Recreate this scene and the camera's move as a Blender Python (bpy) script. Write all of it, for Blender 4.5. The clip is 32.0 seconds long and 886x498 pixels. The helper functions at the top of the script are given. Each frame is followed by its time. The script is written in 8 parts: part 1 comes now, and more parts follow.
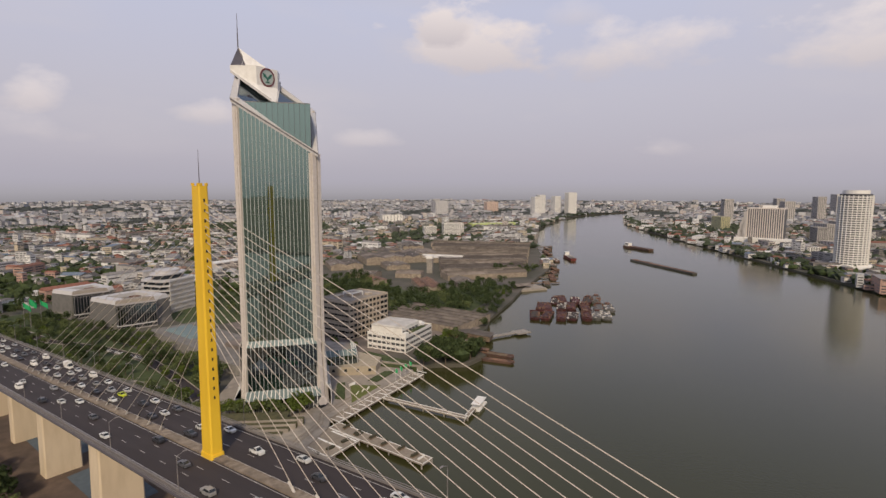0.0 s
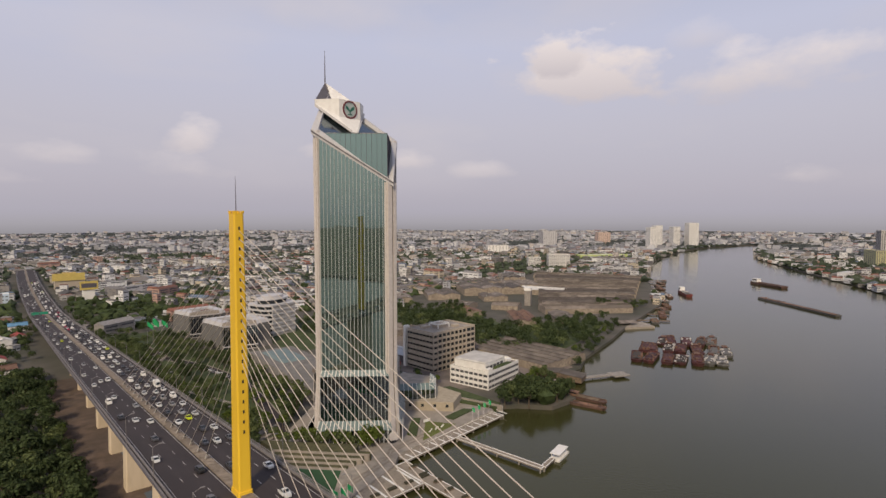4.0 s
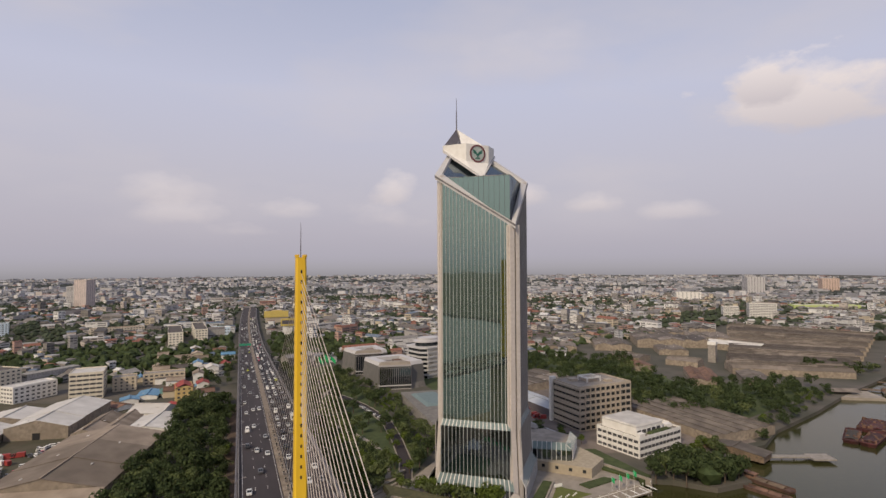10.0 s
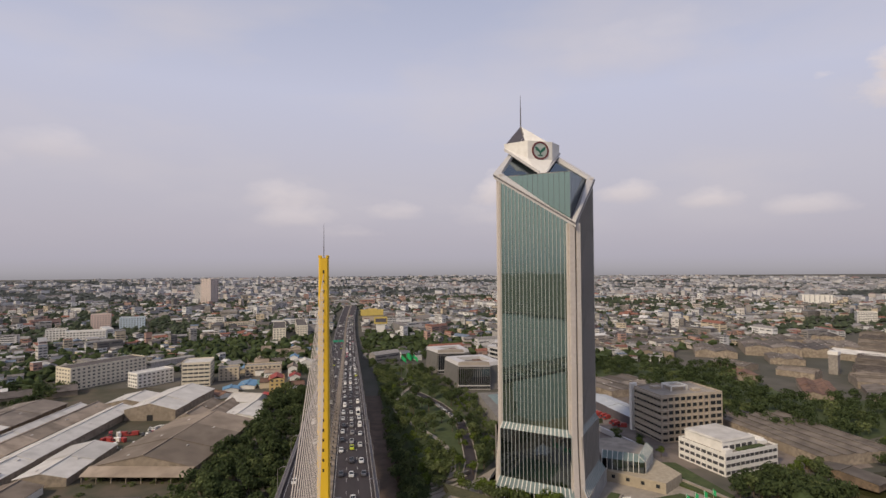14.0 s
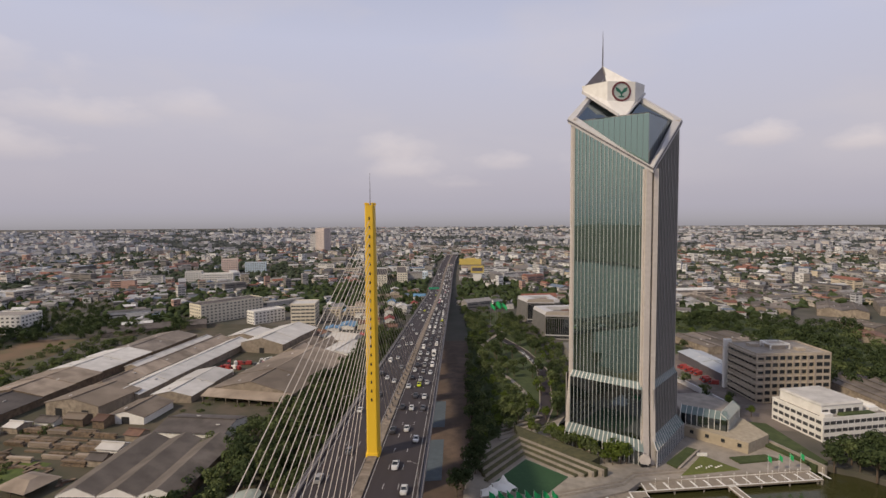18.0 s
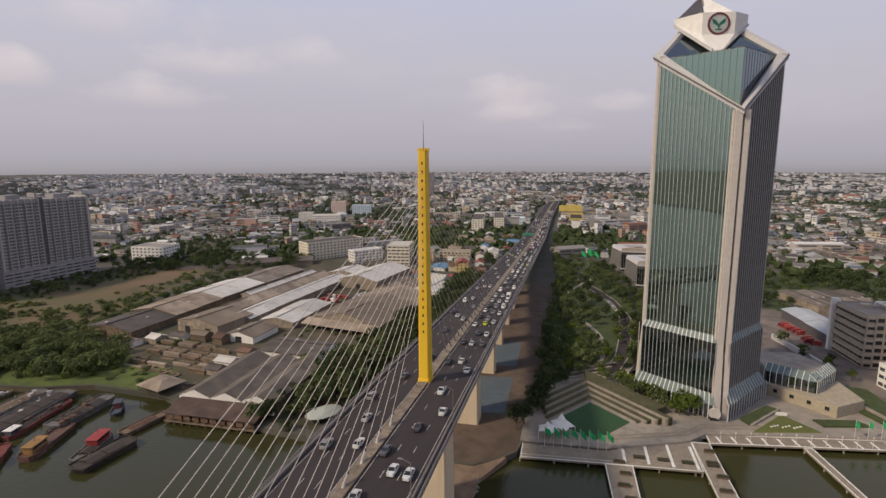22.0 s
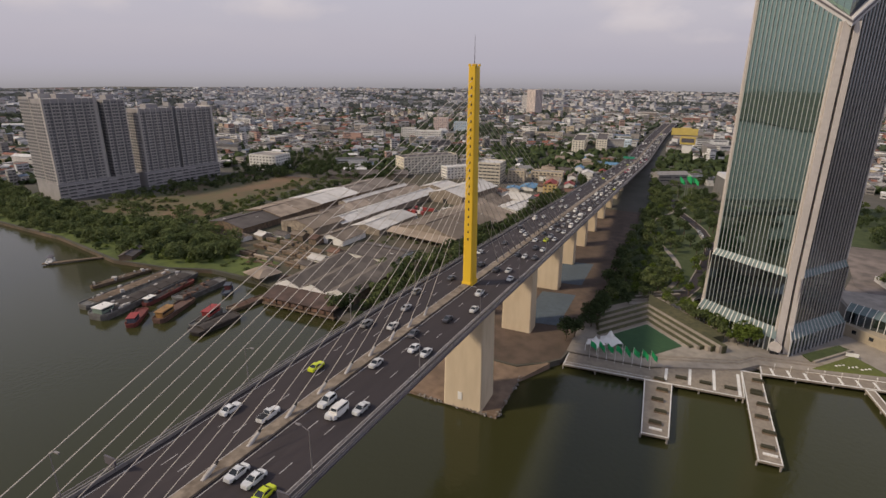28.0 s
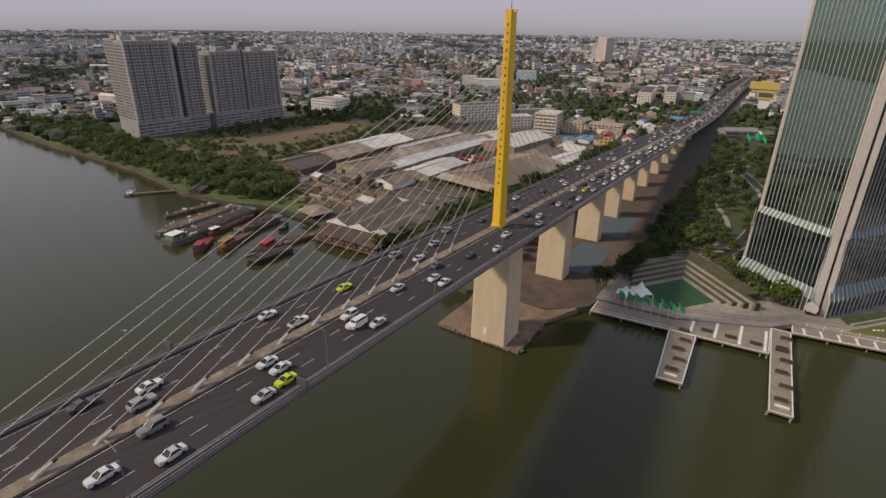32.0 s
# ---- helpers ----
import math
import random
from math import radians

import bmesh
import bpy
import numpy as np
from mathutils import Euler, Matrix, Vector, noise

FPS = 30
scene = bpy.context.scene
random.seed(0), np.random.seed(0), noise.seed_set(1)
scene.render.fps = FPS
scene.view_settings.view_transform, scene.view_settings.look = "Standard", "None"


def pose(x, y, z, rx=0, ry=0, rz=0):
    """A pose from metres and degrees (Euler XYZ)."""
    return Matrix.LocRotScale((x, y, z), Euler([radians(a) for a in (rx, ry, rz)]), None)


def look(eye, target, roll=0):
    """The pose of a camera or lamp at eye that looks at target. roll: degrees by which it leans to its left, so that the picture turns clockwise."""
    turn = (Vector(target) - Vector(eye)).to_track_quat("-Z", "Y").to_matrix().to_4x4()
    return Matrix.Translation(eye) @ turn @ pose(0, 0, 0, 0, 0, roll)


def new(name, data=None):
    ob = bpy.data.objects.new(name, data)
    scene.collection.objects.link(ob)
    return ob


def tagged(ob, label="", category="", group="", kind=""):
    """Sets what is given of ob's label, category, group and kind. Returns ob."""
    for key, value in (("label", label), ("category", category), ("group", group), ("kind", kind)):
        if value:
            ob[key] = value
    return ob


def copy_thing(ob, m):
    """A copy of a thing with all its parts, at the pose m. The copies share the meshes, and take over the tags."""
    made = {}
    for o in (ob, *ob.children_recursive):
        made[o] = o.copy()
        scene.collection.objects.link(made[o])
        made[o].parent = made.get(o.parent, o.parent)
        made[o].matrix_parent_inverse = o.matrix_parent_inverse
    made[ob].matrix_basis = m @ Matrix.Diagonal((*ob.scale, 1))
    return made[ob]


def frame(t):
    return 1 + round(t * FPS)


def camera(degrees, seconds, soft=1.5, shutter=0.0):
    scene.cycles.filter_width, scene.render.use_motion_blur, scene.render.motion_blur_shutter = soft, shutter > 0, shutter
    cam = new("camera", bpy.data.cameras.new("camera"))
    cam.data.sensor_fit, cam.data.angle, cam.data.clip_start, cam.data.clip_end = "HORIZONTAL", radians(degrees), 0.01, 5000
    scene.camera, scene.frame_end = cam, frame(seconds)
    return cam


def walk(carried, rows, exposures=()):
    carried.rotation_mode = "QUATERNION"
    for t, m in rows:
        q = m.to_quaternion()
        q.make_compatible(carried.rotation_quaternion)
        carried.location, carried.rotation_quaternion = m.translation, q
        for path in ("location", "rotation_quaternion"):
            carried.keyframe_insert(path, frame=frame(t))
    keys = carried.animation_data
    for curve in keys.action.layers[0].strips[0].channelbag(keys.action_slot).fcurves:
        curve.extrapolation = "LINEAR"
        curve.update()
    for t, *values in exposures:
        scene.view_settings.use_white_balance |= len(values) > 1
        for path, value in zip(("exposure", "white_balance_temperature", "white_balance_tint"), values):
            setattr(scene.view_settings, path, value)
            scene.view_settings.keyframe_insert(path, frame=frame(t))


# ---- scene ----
cam = camera(79.3, 32.0)
# seconds, eye (m), yaw, pitch, roll (degrees)
ROWS = [
    (0, -69.317, -130.857, 118.979, -52.270, -6.518, 0.100),
    (0.5, -66.272, -131.054, 118.948, -50.558, -6.137, 0.044),
    (1, -63.323, -131.343, 118.898, -49.025, -5.704, -0.006),
    (1.5, -60.512, -131.783, 118.823, -47.426, -5.338, -0.057),
    (2, -57.824, -132.372, 118.722, -45.757, -4.843, -0.096),
    (2.5, -55.214, -133.040, 118.595, -44.258, -4.446, -0.091),
    (3, -52.597, -133.648, 118.468, -42.714, -4.112, -0.050),
    (3.5, -49.912, -134.125, 118.368, -41.533, -3.694, -0.019),
    (5.5, -38.274, -135.656, 117.796, -36.567, -2.092, -0.024),
    (6, -35.478, -136.117, 117.739, -35.101, -1.664, -0.053),
    (6.5, -32.781, -136.593, 117.688, -33.651, -1.261, -0.090),
    (7, -30.206, -137.092, 117.645, -32.125, -0.804, -0.132),
    (7.5, -27.715, -137.617, 117.613, -30.545, -0.406, -0.176),
    (8, -25.218, -138.169, 117.592, -28.781, 0.003, -0.213),
    (8.5, -22.627, -138.746, 117.584, -26.484, 0.394, -0.232),
    (9, -19.943, -139.318, 117.604, -24.374, 0.758, -0.237),
    (9.5, -17.211, -139.833, 117.658, -22.482, 1.158, -0.234),
    (10, -14.475, -140.267, 117.741, -20.796, 1.538, -0.227),
    (10.5, -11.750, -140.677, 117.837, -19.487, 1.660, -0.216),
    (11, -9.014, -141.156, 117.913, -18.386, 1.667, -0.214),
    (11.5, -6.256, -141.740, 117.942, -17.117, 1.612, -0.227),
    (12, -3.530, -142.390, 117.926, -15.841, 1.608, -0.247),
    (12.5, -0.886, -143.031, 117.882, -14.375, 1.593, -0.265),
    (13, 1.685, -143.617, 117.819, -13.012, 1.591, -0.282),
    (13.5, 4.208, -144.146, 117.747, -11.466, 1.601, -0.302),
    (14, 6.669, -144.641, 117.669, -9.929, 1.608, -0.321),
    (14.5, 9.061, -145.126, 117.580, -8.213, 1.493, -0.336),
    (16.5, 18.119, -147.078, 116.801, -2.007, -1.438, -0.347),
    (17, 20.243, -147.635, 116.709, -0.975, -2.161, -0.356),
    (17.5, 22.249, -148.303, 116.615, 0.315, -2.913, -0.363),
    (18, 24.252, -149.075, 116.531, 1.534, -3.625, -0.369),
    (18.5, 26.387, -149.898, 116.475, 2.771, -4.386, -0.372),
    (19, 28.650, -150.696, 116.449, 4.271, -5.104, -0.370),
    (19.5, 30.962, -151.385, 116.447, 6.041, -5.874, -0.364),
    (20, 33.217, -151.997, 116.462, 7.362, -6.576, -0.357),
    (20.5, 35.347, -152.616, 116.486, 8.883, -7.301, -0.346),
    (21, 37.401, -153.237, 116.508, 10.384, -8.004, -0.324),
    (21.5, 39.423, -153.826, 116.520, 11.755, -8.729, -0.291),
    (22, 41.391, -154.355, 116.525, 12.996, -9.400, -0.250),
    (22.5, 43.286, -154.800, 116.521, 14.334, -10.160, -0.202),
    (23, 45.118, -155.208, 116.512, 15.492, -10.866, -0.154),
    (23.5, 46.892, -155.635, 116.503, 16.544, -11.601, -0.117),
    (24, 48.617, -156.088, 116.488, 17.663, -12.292, -0.090),
    (24.5, 50.343, -156.601, 116.464, 18.769, -13.059, -0.049),
    (25, 52.130, -157.179, 116.439, 19.661, -13.733, 0.027),
    (25.5, 53.981, -157.769, 116.417, 20.523, -14.459, 0.142),
    (27.5, 61.442, -160.210, 116.507, 23.955, -17.237, 0.273),
    (28, 63.332, -160.852, 116.534, 24.561, -17.938, 0.389),
    (28.5, 65.158, -161.502, 116.549, 25.327, -18.593, 0.476),
    (29, 66.925, -162.177, 116.551, 26.171, -19.282, 0.550),
    (29.5, 68.646, -162.893, 116.547, 26.980, -19.920, 0.626),
    (30, 70.339, -163.637, 116.541, 27.786, -20.601, 0.698),
    (30.5, 72.034, -164.360, 116.536, 28.558, -21.210, 0.759),
    (31, 73.757, -165.040, 116.528, 29.391, -21.876, 0.809),
    (31.5, 75.518, -165.690, 116.527, 30.322, -22.472, 0.850),
    (32, 77.308, -166.313, 116.537, 31.242, -23.127, 0.880),
]
walk(cam, [(t, pose(x, y, z, 90 + pitch, 0, yaw) @ pose(0, 0, 0, 0, 0, roll)) for t, x, y, z, yaw, pitch, roll in ROWS],
     exposures=[(0, 0.0), (32, 0.0)])

# ---------------------------------------------------------------- sky, sun
SUN_AZ, SUN_EL = radians(232), radians(38)   # clockwise from +y
world = bpy.data.worlds.new("sky")
scene.world = world
world.use_nodes = True
wn, wl = world.node_tree.nodes, world.node_tree.links
wn.clear()


def wmath(op, a, b=None, c=None, clamp=False):
    n = wn.new("ShaderNodeMath")
    n.operation, n.use_clamp = op, clamp
    for i, x in enumerate((a, b, c)):
        if x is None:
            continue
        if isinstance(x, (int, float)):
            n.inputs[i].default_value = x
        else:
            wl.new(x, n.inputs[i])
    return n.outputs[0]


def wmix(fac, a, b):
    n = wn.new("ShaderNodeMix")
    n.data_type = "RGBA"
    for i, x in ((0, fac), (6, a), (7, b)):
        if isinstance(x, (int, float)):
            n.inputs[i].default_value = x
        elif isinstance(x, tuple):
            n.inputs[i].default_value = (*x, 1)
        else:
            wl.new(x, n.inputs[i])
    return n.outputs[2]


coord = wn.new("ShaderNodeTexCoord")
sep = wn.new("ShaderNodeSeparateXYZ")
wl.new(coord.outputs["Generated"], sep.inputs[0])
dx_, dy_, dz_ = sep.outputs
nishita = wn.new("ShaderNodeTexSky")
nishita.sky_type, nishita.sun_disc = "NISHITA", False
nishita.sun_elevation, nishita.sun_rotation = SUN_EL, SUN_AZ
nishita.air_density, nishita.dust_density, nishita.ozone_density = 1.0, 5.0, 2.0
clear = wn.new("ShaderNodeVectorMath")
clear.operation = "SCALE"
clear.inputs["Scale"].default_value = 0.10
wl.new(nishita.outputs[0], clear.inputs[0])
# humid veil: lavender grey, paler and pinker near the horizon, with a dull band on the horizon itself
ramp = wn.new("ShaderNodeValToRGB")
wl.new(wmath("MULTIPLY_ADD", dz_, 0.5, 0.5), ramp.inputs[0])
cr = ramp.color_ramp
stops = [(0.40, (0.20, 0.19, 0.18)), (0.485, (0.30, 0.285, 0.30)), (0.497, (0.44, 0.415, 0.455)), (0.506, (0.485, 0.458, 0.525)), (0.53, (0.525, 0.49, 0.56)),
         (0.58, (0.575, 0.545, 0.62)), (0.65, (0.585, 0.59, 0.725)), (0.74, (0.45, 0.48, 0.63)), (1.0, (0.27, 0.32, 0.47))]
while len(cr.elements) < len(stops):
    cr.elements.new(0.5)
for e, (p, c) in zip(cr.elements, stops):
    e.position, e.color = p, (*c, 1)
veil = ramp.outputs[0]


def blob_noise(scale, detail, stretch, seed):
    m = wn.new("ShaderNodeMapping")
    m.inputs["Scale"].default_value = stretch
    m.inputs["Location"].default_value = (seed, seed * 0.7, seed * 1.3)
    wl.new(coord.outputs["Generated"], m.inputs[0])
    n = wn.new("ShaderNodeTexNoise")
    n.inputs["Scale"].default_value, n.inputs["Detail"].default_value, n.inputs["Roughness"].default_value = scale, detail, 0.55
    wl.new(m.outputs[0], n.inputs[0])
    return n.outputs[0]


fine = blob_noise(9.0, 6.0, (1, 1, 2.0), 3.1)
broad = blob_noise(2.2, 4.0, (1, 1, 3.0), 7.7)


def cloud(az, el, w, h, soft, amount):
    """A cumulus bank: az clockwise from +y and el in degrees, half width and half height in degrees."""
    a, e = radians(az), radians(el)
    cx, cy = math.sin(a), math.cos(a)
    # angular offsets across and up
    across = wmath("ADD", wmath("MULTIPLY", dx_, cy), wmath("MULTIPLY", dy_, -cx))
    front = wmath("ADD", wmath("MULTIPLY", dx_, cx), wmath("MULTIPLY", dy_, cy))
    u = wmath("DIVIDE", across, math.tan(radians(w)))
    v = wmath("DIVIDE", wmath("SUBTRACT", dz_, math.sin(e)), math.sin(radians(h)))
    v2 = wmath("MULTIPLY", v, wmath("MULTIPLY_ADD", wmath("LESS_THAN", v, 0.0), 0.9, 1.0))   # flat base
    d = wmath("SQRT", wmath("ADD", wmath("MULTIPLY", u, u), wmath("MULTIPLY", v2, v2)))
    d = wmath("ADD", d, wmath("MULTIPLY_ADD", fine, -2.6, 1.3))
    k = wmath("MULTIPLY", wmath("DIVIDE", wmath("SUBTRACT", 1.05, d), soft, clamp=True), amount)
    k = wmath("MULTIPLY", k, wmath("GREATER_THAN", front, 0.0))
    return k, v


sky_col = wmix(0.88, clear.outputs[0], veil)
patch = wmath("MULTIPLY", wmath("MULTIPLY_ADD", broad, 3.2, -1.45, clamp=True), 0.55)
patch = wmath("MULTIPLY", patch, wmath("MULTIPLY_ADD", dz_, 9.0, -0.2, clamp=True))
sky_col = wmix(patch, sky_col, (0.64, 0.585, 0.60))
CLOUD_LIST = [
    (56.0, 13.6, 8.6, 4.0, 0.55, 1.0), (52.0, 15.8, 3.4, 2.6, 0.5, 0.95), (70, 12.6, 8.5, 3.2, 0.7, 0.8), (65.5, 16.5, 3.5, 1.8, 1.0, 0.35), (90, 11.4, 7, 3.6, 0.7, 0.9), (104, 11, 9, 4, 0.9, 0.6),
    (15.3, 7.2, 2.4, 2.2, 0.8, 0.75), (15.0, 4.6, 3.5, 1.8, 1.0, 0.45), (4.4, 5.2, 4.0, 1.6, 0.9, 0.5), (-5, 4.6, 4.0, 1.5, 0.9, 0.45), (29, 6.9, 3.6, 1.9, 0.8, 0.7), (36.5, 5.9, 3.4, 1.6, 0.8, 0.65),
    (44.3, 4.8, 4.2, 1.4, 0.9, 0.5), (73.9, 3.9, 3.0, 1.5, 0.9, 0.5), (-7, 6.6, 5, 1.6, 1.0, 0.4), (-35, 8.8, 6, 2.0, 0.9, 0.5), (-41, 6.0, 6, 2.0, 0.9, 0.5), (-43, 12.0, 7, 2.6, 1.0, 0.4), (-27, 10, 5, 1.8, 1.0, 0.35),
    (-52.5, 7.4, 5.5, 2.4, 0.8, 0.6), (-60, 6.0, 6, 2.8, 0.9, 0.55), (0.5, 3.3, 4.5, 1.2, 1.0, 0.4), (-80, 7, 10, 4, 1.0, 0.5), (30, 20, 10, 3, 1.2, 0.25)]
for az, el, w, h, soft, amount in CLOUD_LIST:
    k, v = cloud(az, el, w, h, soft, amount)
    shade = wmix(wmath("MULTIPLY_ADD", v, 0.45, 0.5, clamp=True), (0.47, 0.43, 0.47), (0.90, 0.80, 0.77))
    sky_col = wmix(k, sky_col, shade)
bg = wn.new("ShaderNodeBackground")
bg.inputs[1].default_value = 1.0
wl.new(sky_col, bg.inputs[0])
wout = wn.new("ShaderNodeOutputWorld")
wl.new(bg.outputs[0], wout.inputs[0])

sun = new("sun", bpy.data.lights.new("sun", "SUN"))
sun.data.energy, sun.data.angle, sun.data.color = 3.0, radians(5), (1.0, 0.83, 0.60)
sun.matrix_world = look((300 * math.sin(SUN_AZ) * math.cos(SUN_EL), 300 * math.cos(SUN_AZ) * math.cos(SUN_EL), 300 * math.sin(SUN_EL)), (0, 0, 0))

# ---------------------------------------------------------------- materials
MATS = {}


def mat(name, col, rough=0.7, col2=None, scale=1.0, amount=0.35, bump=0.0, metal=0.0, rand=0.0, island=0.0, spec=0.4, stretch=(1, 1, 1), stain=0.0, stain_col=None, bump_dist=0.05):
    """A procedural surface: base colour with grain at two scales, optional variation by object or by loose piece, and relief."""
    m = bpy.data.materials.new(name)
    m.use_nodes = True
    n, l = m.node_tree.nodes, m.node_tree.links
    b = n["Principled BSDF"]
    b.inputs["Roughness"].default_value, b.inputs["Metallic"].default_value, b.inputs["Specular IOR Level"].default_value = rough, metal, spec
    tc = n.new("ShaderNodeNewGeometry")
    mp = n.new("ShaderNodeMapping")
    mp.inputs["Scale"].default_value = stretch
    l.new(tc.outputs["Position"], mp.inputs[0])

    def noise_tex(s, detail=4.0):
        t = n.new("ShaderNodeTexNoise")
        t.inputs["Scale"].default_value, t.inputs["Detail"].default_value = s, detail
        l.new(mp.outputs[0], t.inputs[0])
        return t.outputs[0]

    def mix(fac, a, bb, kind="MIX"):
        x = n.new("ShaderNodeMix")
        x.data_type, x.blend_type = "RGBA", kind
        for i, v in ((0, fac), (6, a), (7, bb)):
            if isinstance(v, (int, float)):
                x.inputs[i].default_value = v
            elif isinstance(v, tuple):
                x.inputs[i].default_value = (*v, 1)
            else:
                l.new(v, x.inputs[i])
        return x.outputs[2]

    def curve(v, lo, hi):
        r = n.new("ShaderNodeMapRange")
        r.inputs[1].default_value, r.inputs[2].default_value = lo, hi
        l.new(v, r.inputs[0])
        return r.outputs[0]

    col2 = col2 or tuple(c * 0.62 for c in col)
    g = noise_tex(scale)
    big = noise_tex(scale * 0.13, 3.0)
    base = mix(curve(g, 0.38, 0.66), col, tuple(a + (c - a) * amount * 1.6 if amount < 0.6 else c for a, c in zip(col, col2)))
    base = mix(curve(big, 0.42, 0.72), base, tuple(a + (c - a) * min(1, amount * 1.4) for a, c in zip(col, col2)))
    if stain:
        s = noise_tex(scale * 0.45, 6.0)
        f = n.new("ShaderNodeMath")
        f.operation = "MULTIPLY"
        f.inputs[1].default_value = stain
        l.new(curve(s, 0.52, 0.75), f.inputs[0])
        base = mix(f.outputs[0], base, stain_col or tuple(c * 0.35 for c in col))
    if rand or island:
        src = n.new("ShaderNodeObjectInfo").outputs["Random"] if rand else tc.outputs["Random Per Island"]
        h = n.new("ShaderNodeHueSaturation")
        l.new(curve(src, 0, 1), h.inputs["Value"])
        v = n.new("ShaderNodeMapRange")
        k = rand or island
        v.inputs[3].default_value, v.inputs[4].default_value = 1 - k, 1 + k * 0.8
        l.new(src, v.inputs[0])
        l.new(v.outputs[0], h.inputs["Value"])
        l.new(base, h.inputs["Color"])
        base = h.outputs[0]
    l.new(base, b.inputs["Base Color"])
    if bump:
        bp = n.new("ShaderNodeBump")
        bp.inputs["Strength"].default_value, bp.inputs["Distance"].default_value = bump, bump_dist
        l.new(g, bp.inputs["Height"])
        l.new(bp.outputs[0], b.inputs["Normal"])
    MATS[name] = m
    return m


def palette(name, cols, rough=0.8, scale=0.6, obj=False, spec=0.3):
    """A surface whose colour is picked from a list, for each loose piece (or each object)."""
    m = mat(name, (0.5, 0.5, 0.5), rough, spec=spec)
    n, l = m.node_tree.nodes, m.node_tree.links
    b = n["Principled BSDF"]
    geo = next(x for x in n if x.bl_idname == "ShaderNodeNewGeometry")
    src = n.new("ShaderNodeObjectInfo").outputs["Random"] if obj else geo.outputs["Random Per Island"]
    r = n.new("ShaderNodeValToRGB")
    r.color_ramp.interpolation = "CONSTANT"
    while len(r.color_ramp.elements) < len(cols):
        r.color_ramp.elements.new(0.5)
    for i, (e, c) in enumerate(zip(r.color_ramp.elements, cols)):
        e.position, e.color = i / len(cols), (*c, 1)
    l.new(src, r.inputs[0])
    t = n.new("ShaderNodeTexNoise")
    t.inputs["Scale"].default_value, t.inputs["Detail"].default_value = scale, 5.0
    l.new(geo.outputs["Position"], t.inputs[0])
    x = n.new("ShaderNodeMix")
    x.data_type, x.blend_type = "RGBA", "MULTIPLY"
    mr = n.new("ShaderNodeMapRange")
    mr.inputs[1].default_value, mr.inputs[2].default_value, mr.inputs[3].default_value, mr.inputs[4].default_value = 0.35, 0.7, 1.0, 0.62
    l.new(t.outputs[0], mr.inputs[0])
    x.inputs[0].default_value = 1.0
    l.new(r.outputs[0], x.inputs[6])
    l.new(mr.outputs[0], x.inputs[7])
    l.new(x.outputs[2], b.inputs["Base Color"])
    return m


M_city = mat("town ground", (0.115, 0.10, 0.085), 0.95, (0.06, 0.06, 0.045), 0.03, 0.9, stain=0.5, stain_col=(0.09, 0.08, 0.07))
M_grass = mat("grass", (0.065, 0.085, 0.03), 0.95, (0.04, 0.055, 0.018), 0.25, 0.8, bump=0.4)
M_bankg = mat("lush bank grass", (0.105, 0.135, 0.03), 0.95, (0.06, 0.08, 0.02), 0.2, 0.8, bump=0.4)
M_lawn = mat("mown lawn", (0.035, 0.085, 0.035), 0.95, (0.025, 0.065, 0.028), 0.5, 0.5)
M_dry = mat("dry grass field", (0.185, 0.112, 0.07), 0.95, (0.085, 0.09, 0.042), 0.03, 0.9, stain=0.4)
M_soil = mat("bare soil", (0.16, 0.112, 0.08), 0.95, (0.07, 0.06, 0.038), 0.12, 0.7, bump=0.3, stain=0.3)
M_isle = mat("sandy rubble soil", (0.25, 0.175, 0.125), 0.95, (0.15, 0.105, 0.075), 0.25, 0.7, bump=0.4, stain=0.35)
# darker copy of the bare soil, with the deck's shade in its colour
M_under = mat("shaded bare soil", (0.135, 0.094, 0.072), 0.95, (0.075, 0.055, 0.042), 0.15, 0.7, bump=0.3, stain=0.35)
M_courtc = mat("stained court concrete", (0.22, 0.18, 0.155), 0.9, (0.12, 0.10, 0.088), 0.12, 0.7, stain=0.45)
M_yard = mat("trampled yard soil", (0.105, 0.082, 0.058), 0.95, (0.055, 0.055, 0.032), 0.08, 0.8, bump=0.3, stain=0.4)
M_asphalt = mat("asphalt", (0.046, 0.036, 0.037), 0.85, (0.030, 0.024, 0.025), 0.35, 0.5, stretch=(1, 0.12, 1), stain=0.35, stain_col=(0.035, 0.032, 0.036))
M_conc = mat("concrete", (0.31, 0.28, 0.25), 0.85, (0.19, 0.17, 0.15), 0.5, 0.5, bump=0.15, stain=0.3)
M_kerb = mat("median concrete", (0.29, 0.235, 0.18), 0.9, (0.17, 0.135, 0.10), 0.7, 0.75, stain=0.75, stain_col=(0.075, 0.055, 0.04))
M_sleeve = mat("whitewashed sleeve", (0.52, 0.49, 0.46), 0.7, (0.36, 0.33, 0.30), 0.8, 0.5, stain=0.3)
M_pier = mat("cream concrete", (0.62, 0.51, 0.37), 0.85, (0.50, 0.40, 0.28), 0.35, 0.4, stretch=(1, 1, 0.25), stain=0.15)
M_steel = mat("grey painted steel", (0.11, 0.10, 0.11), 0.5, (0.08, 0.07, 0.08), 0.3, 0.4)
M_rail = mat("galvanised rail", (0.27, 0.245, 0.235), 0.5, metal=0.2, scale=1.0)
M_yellow = mat("yellow paint", (0.78, 0.50, 0.035), 0.5, (0.62, 0.37, 0.02), 0.25, 0.35, stretch=(1, 1, 0.2), stain=0.12)
M_dark = mat("dark recess", (0.02, 0.02, 0.022), 0.7)
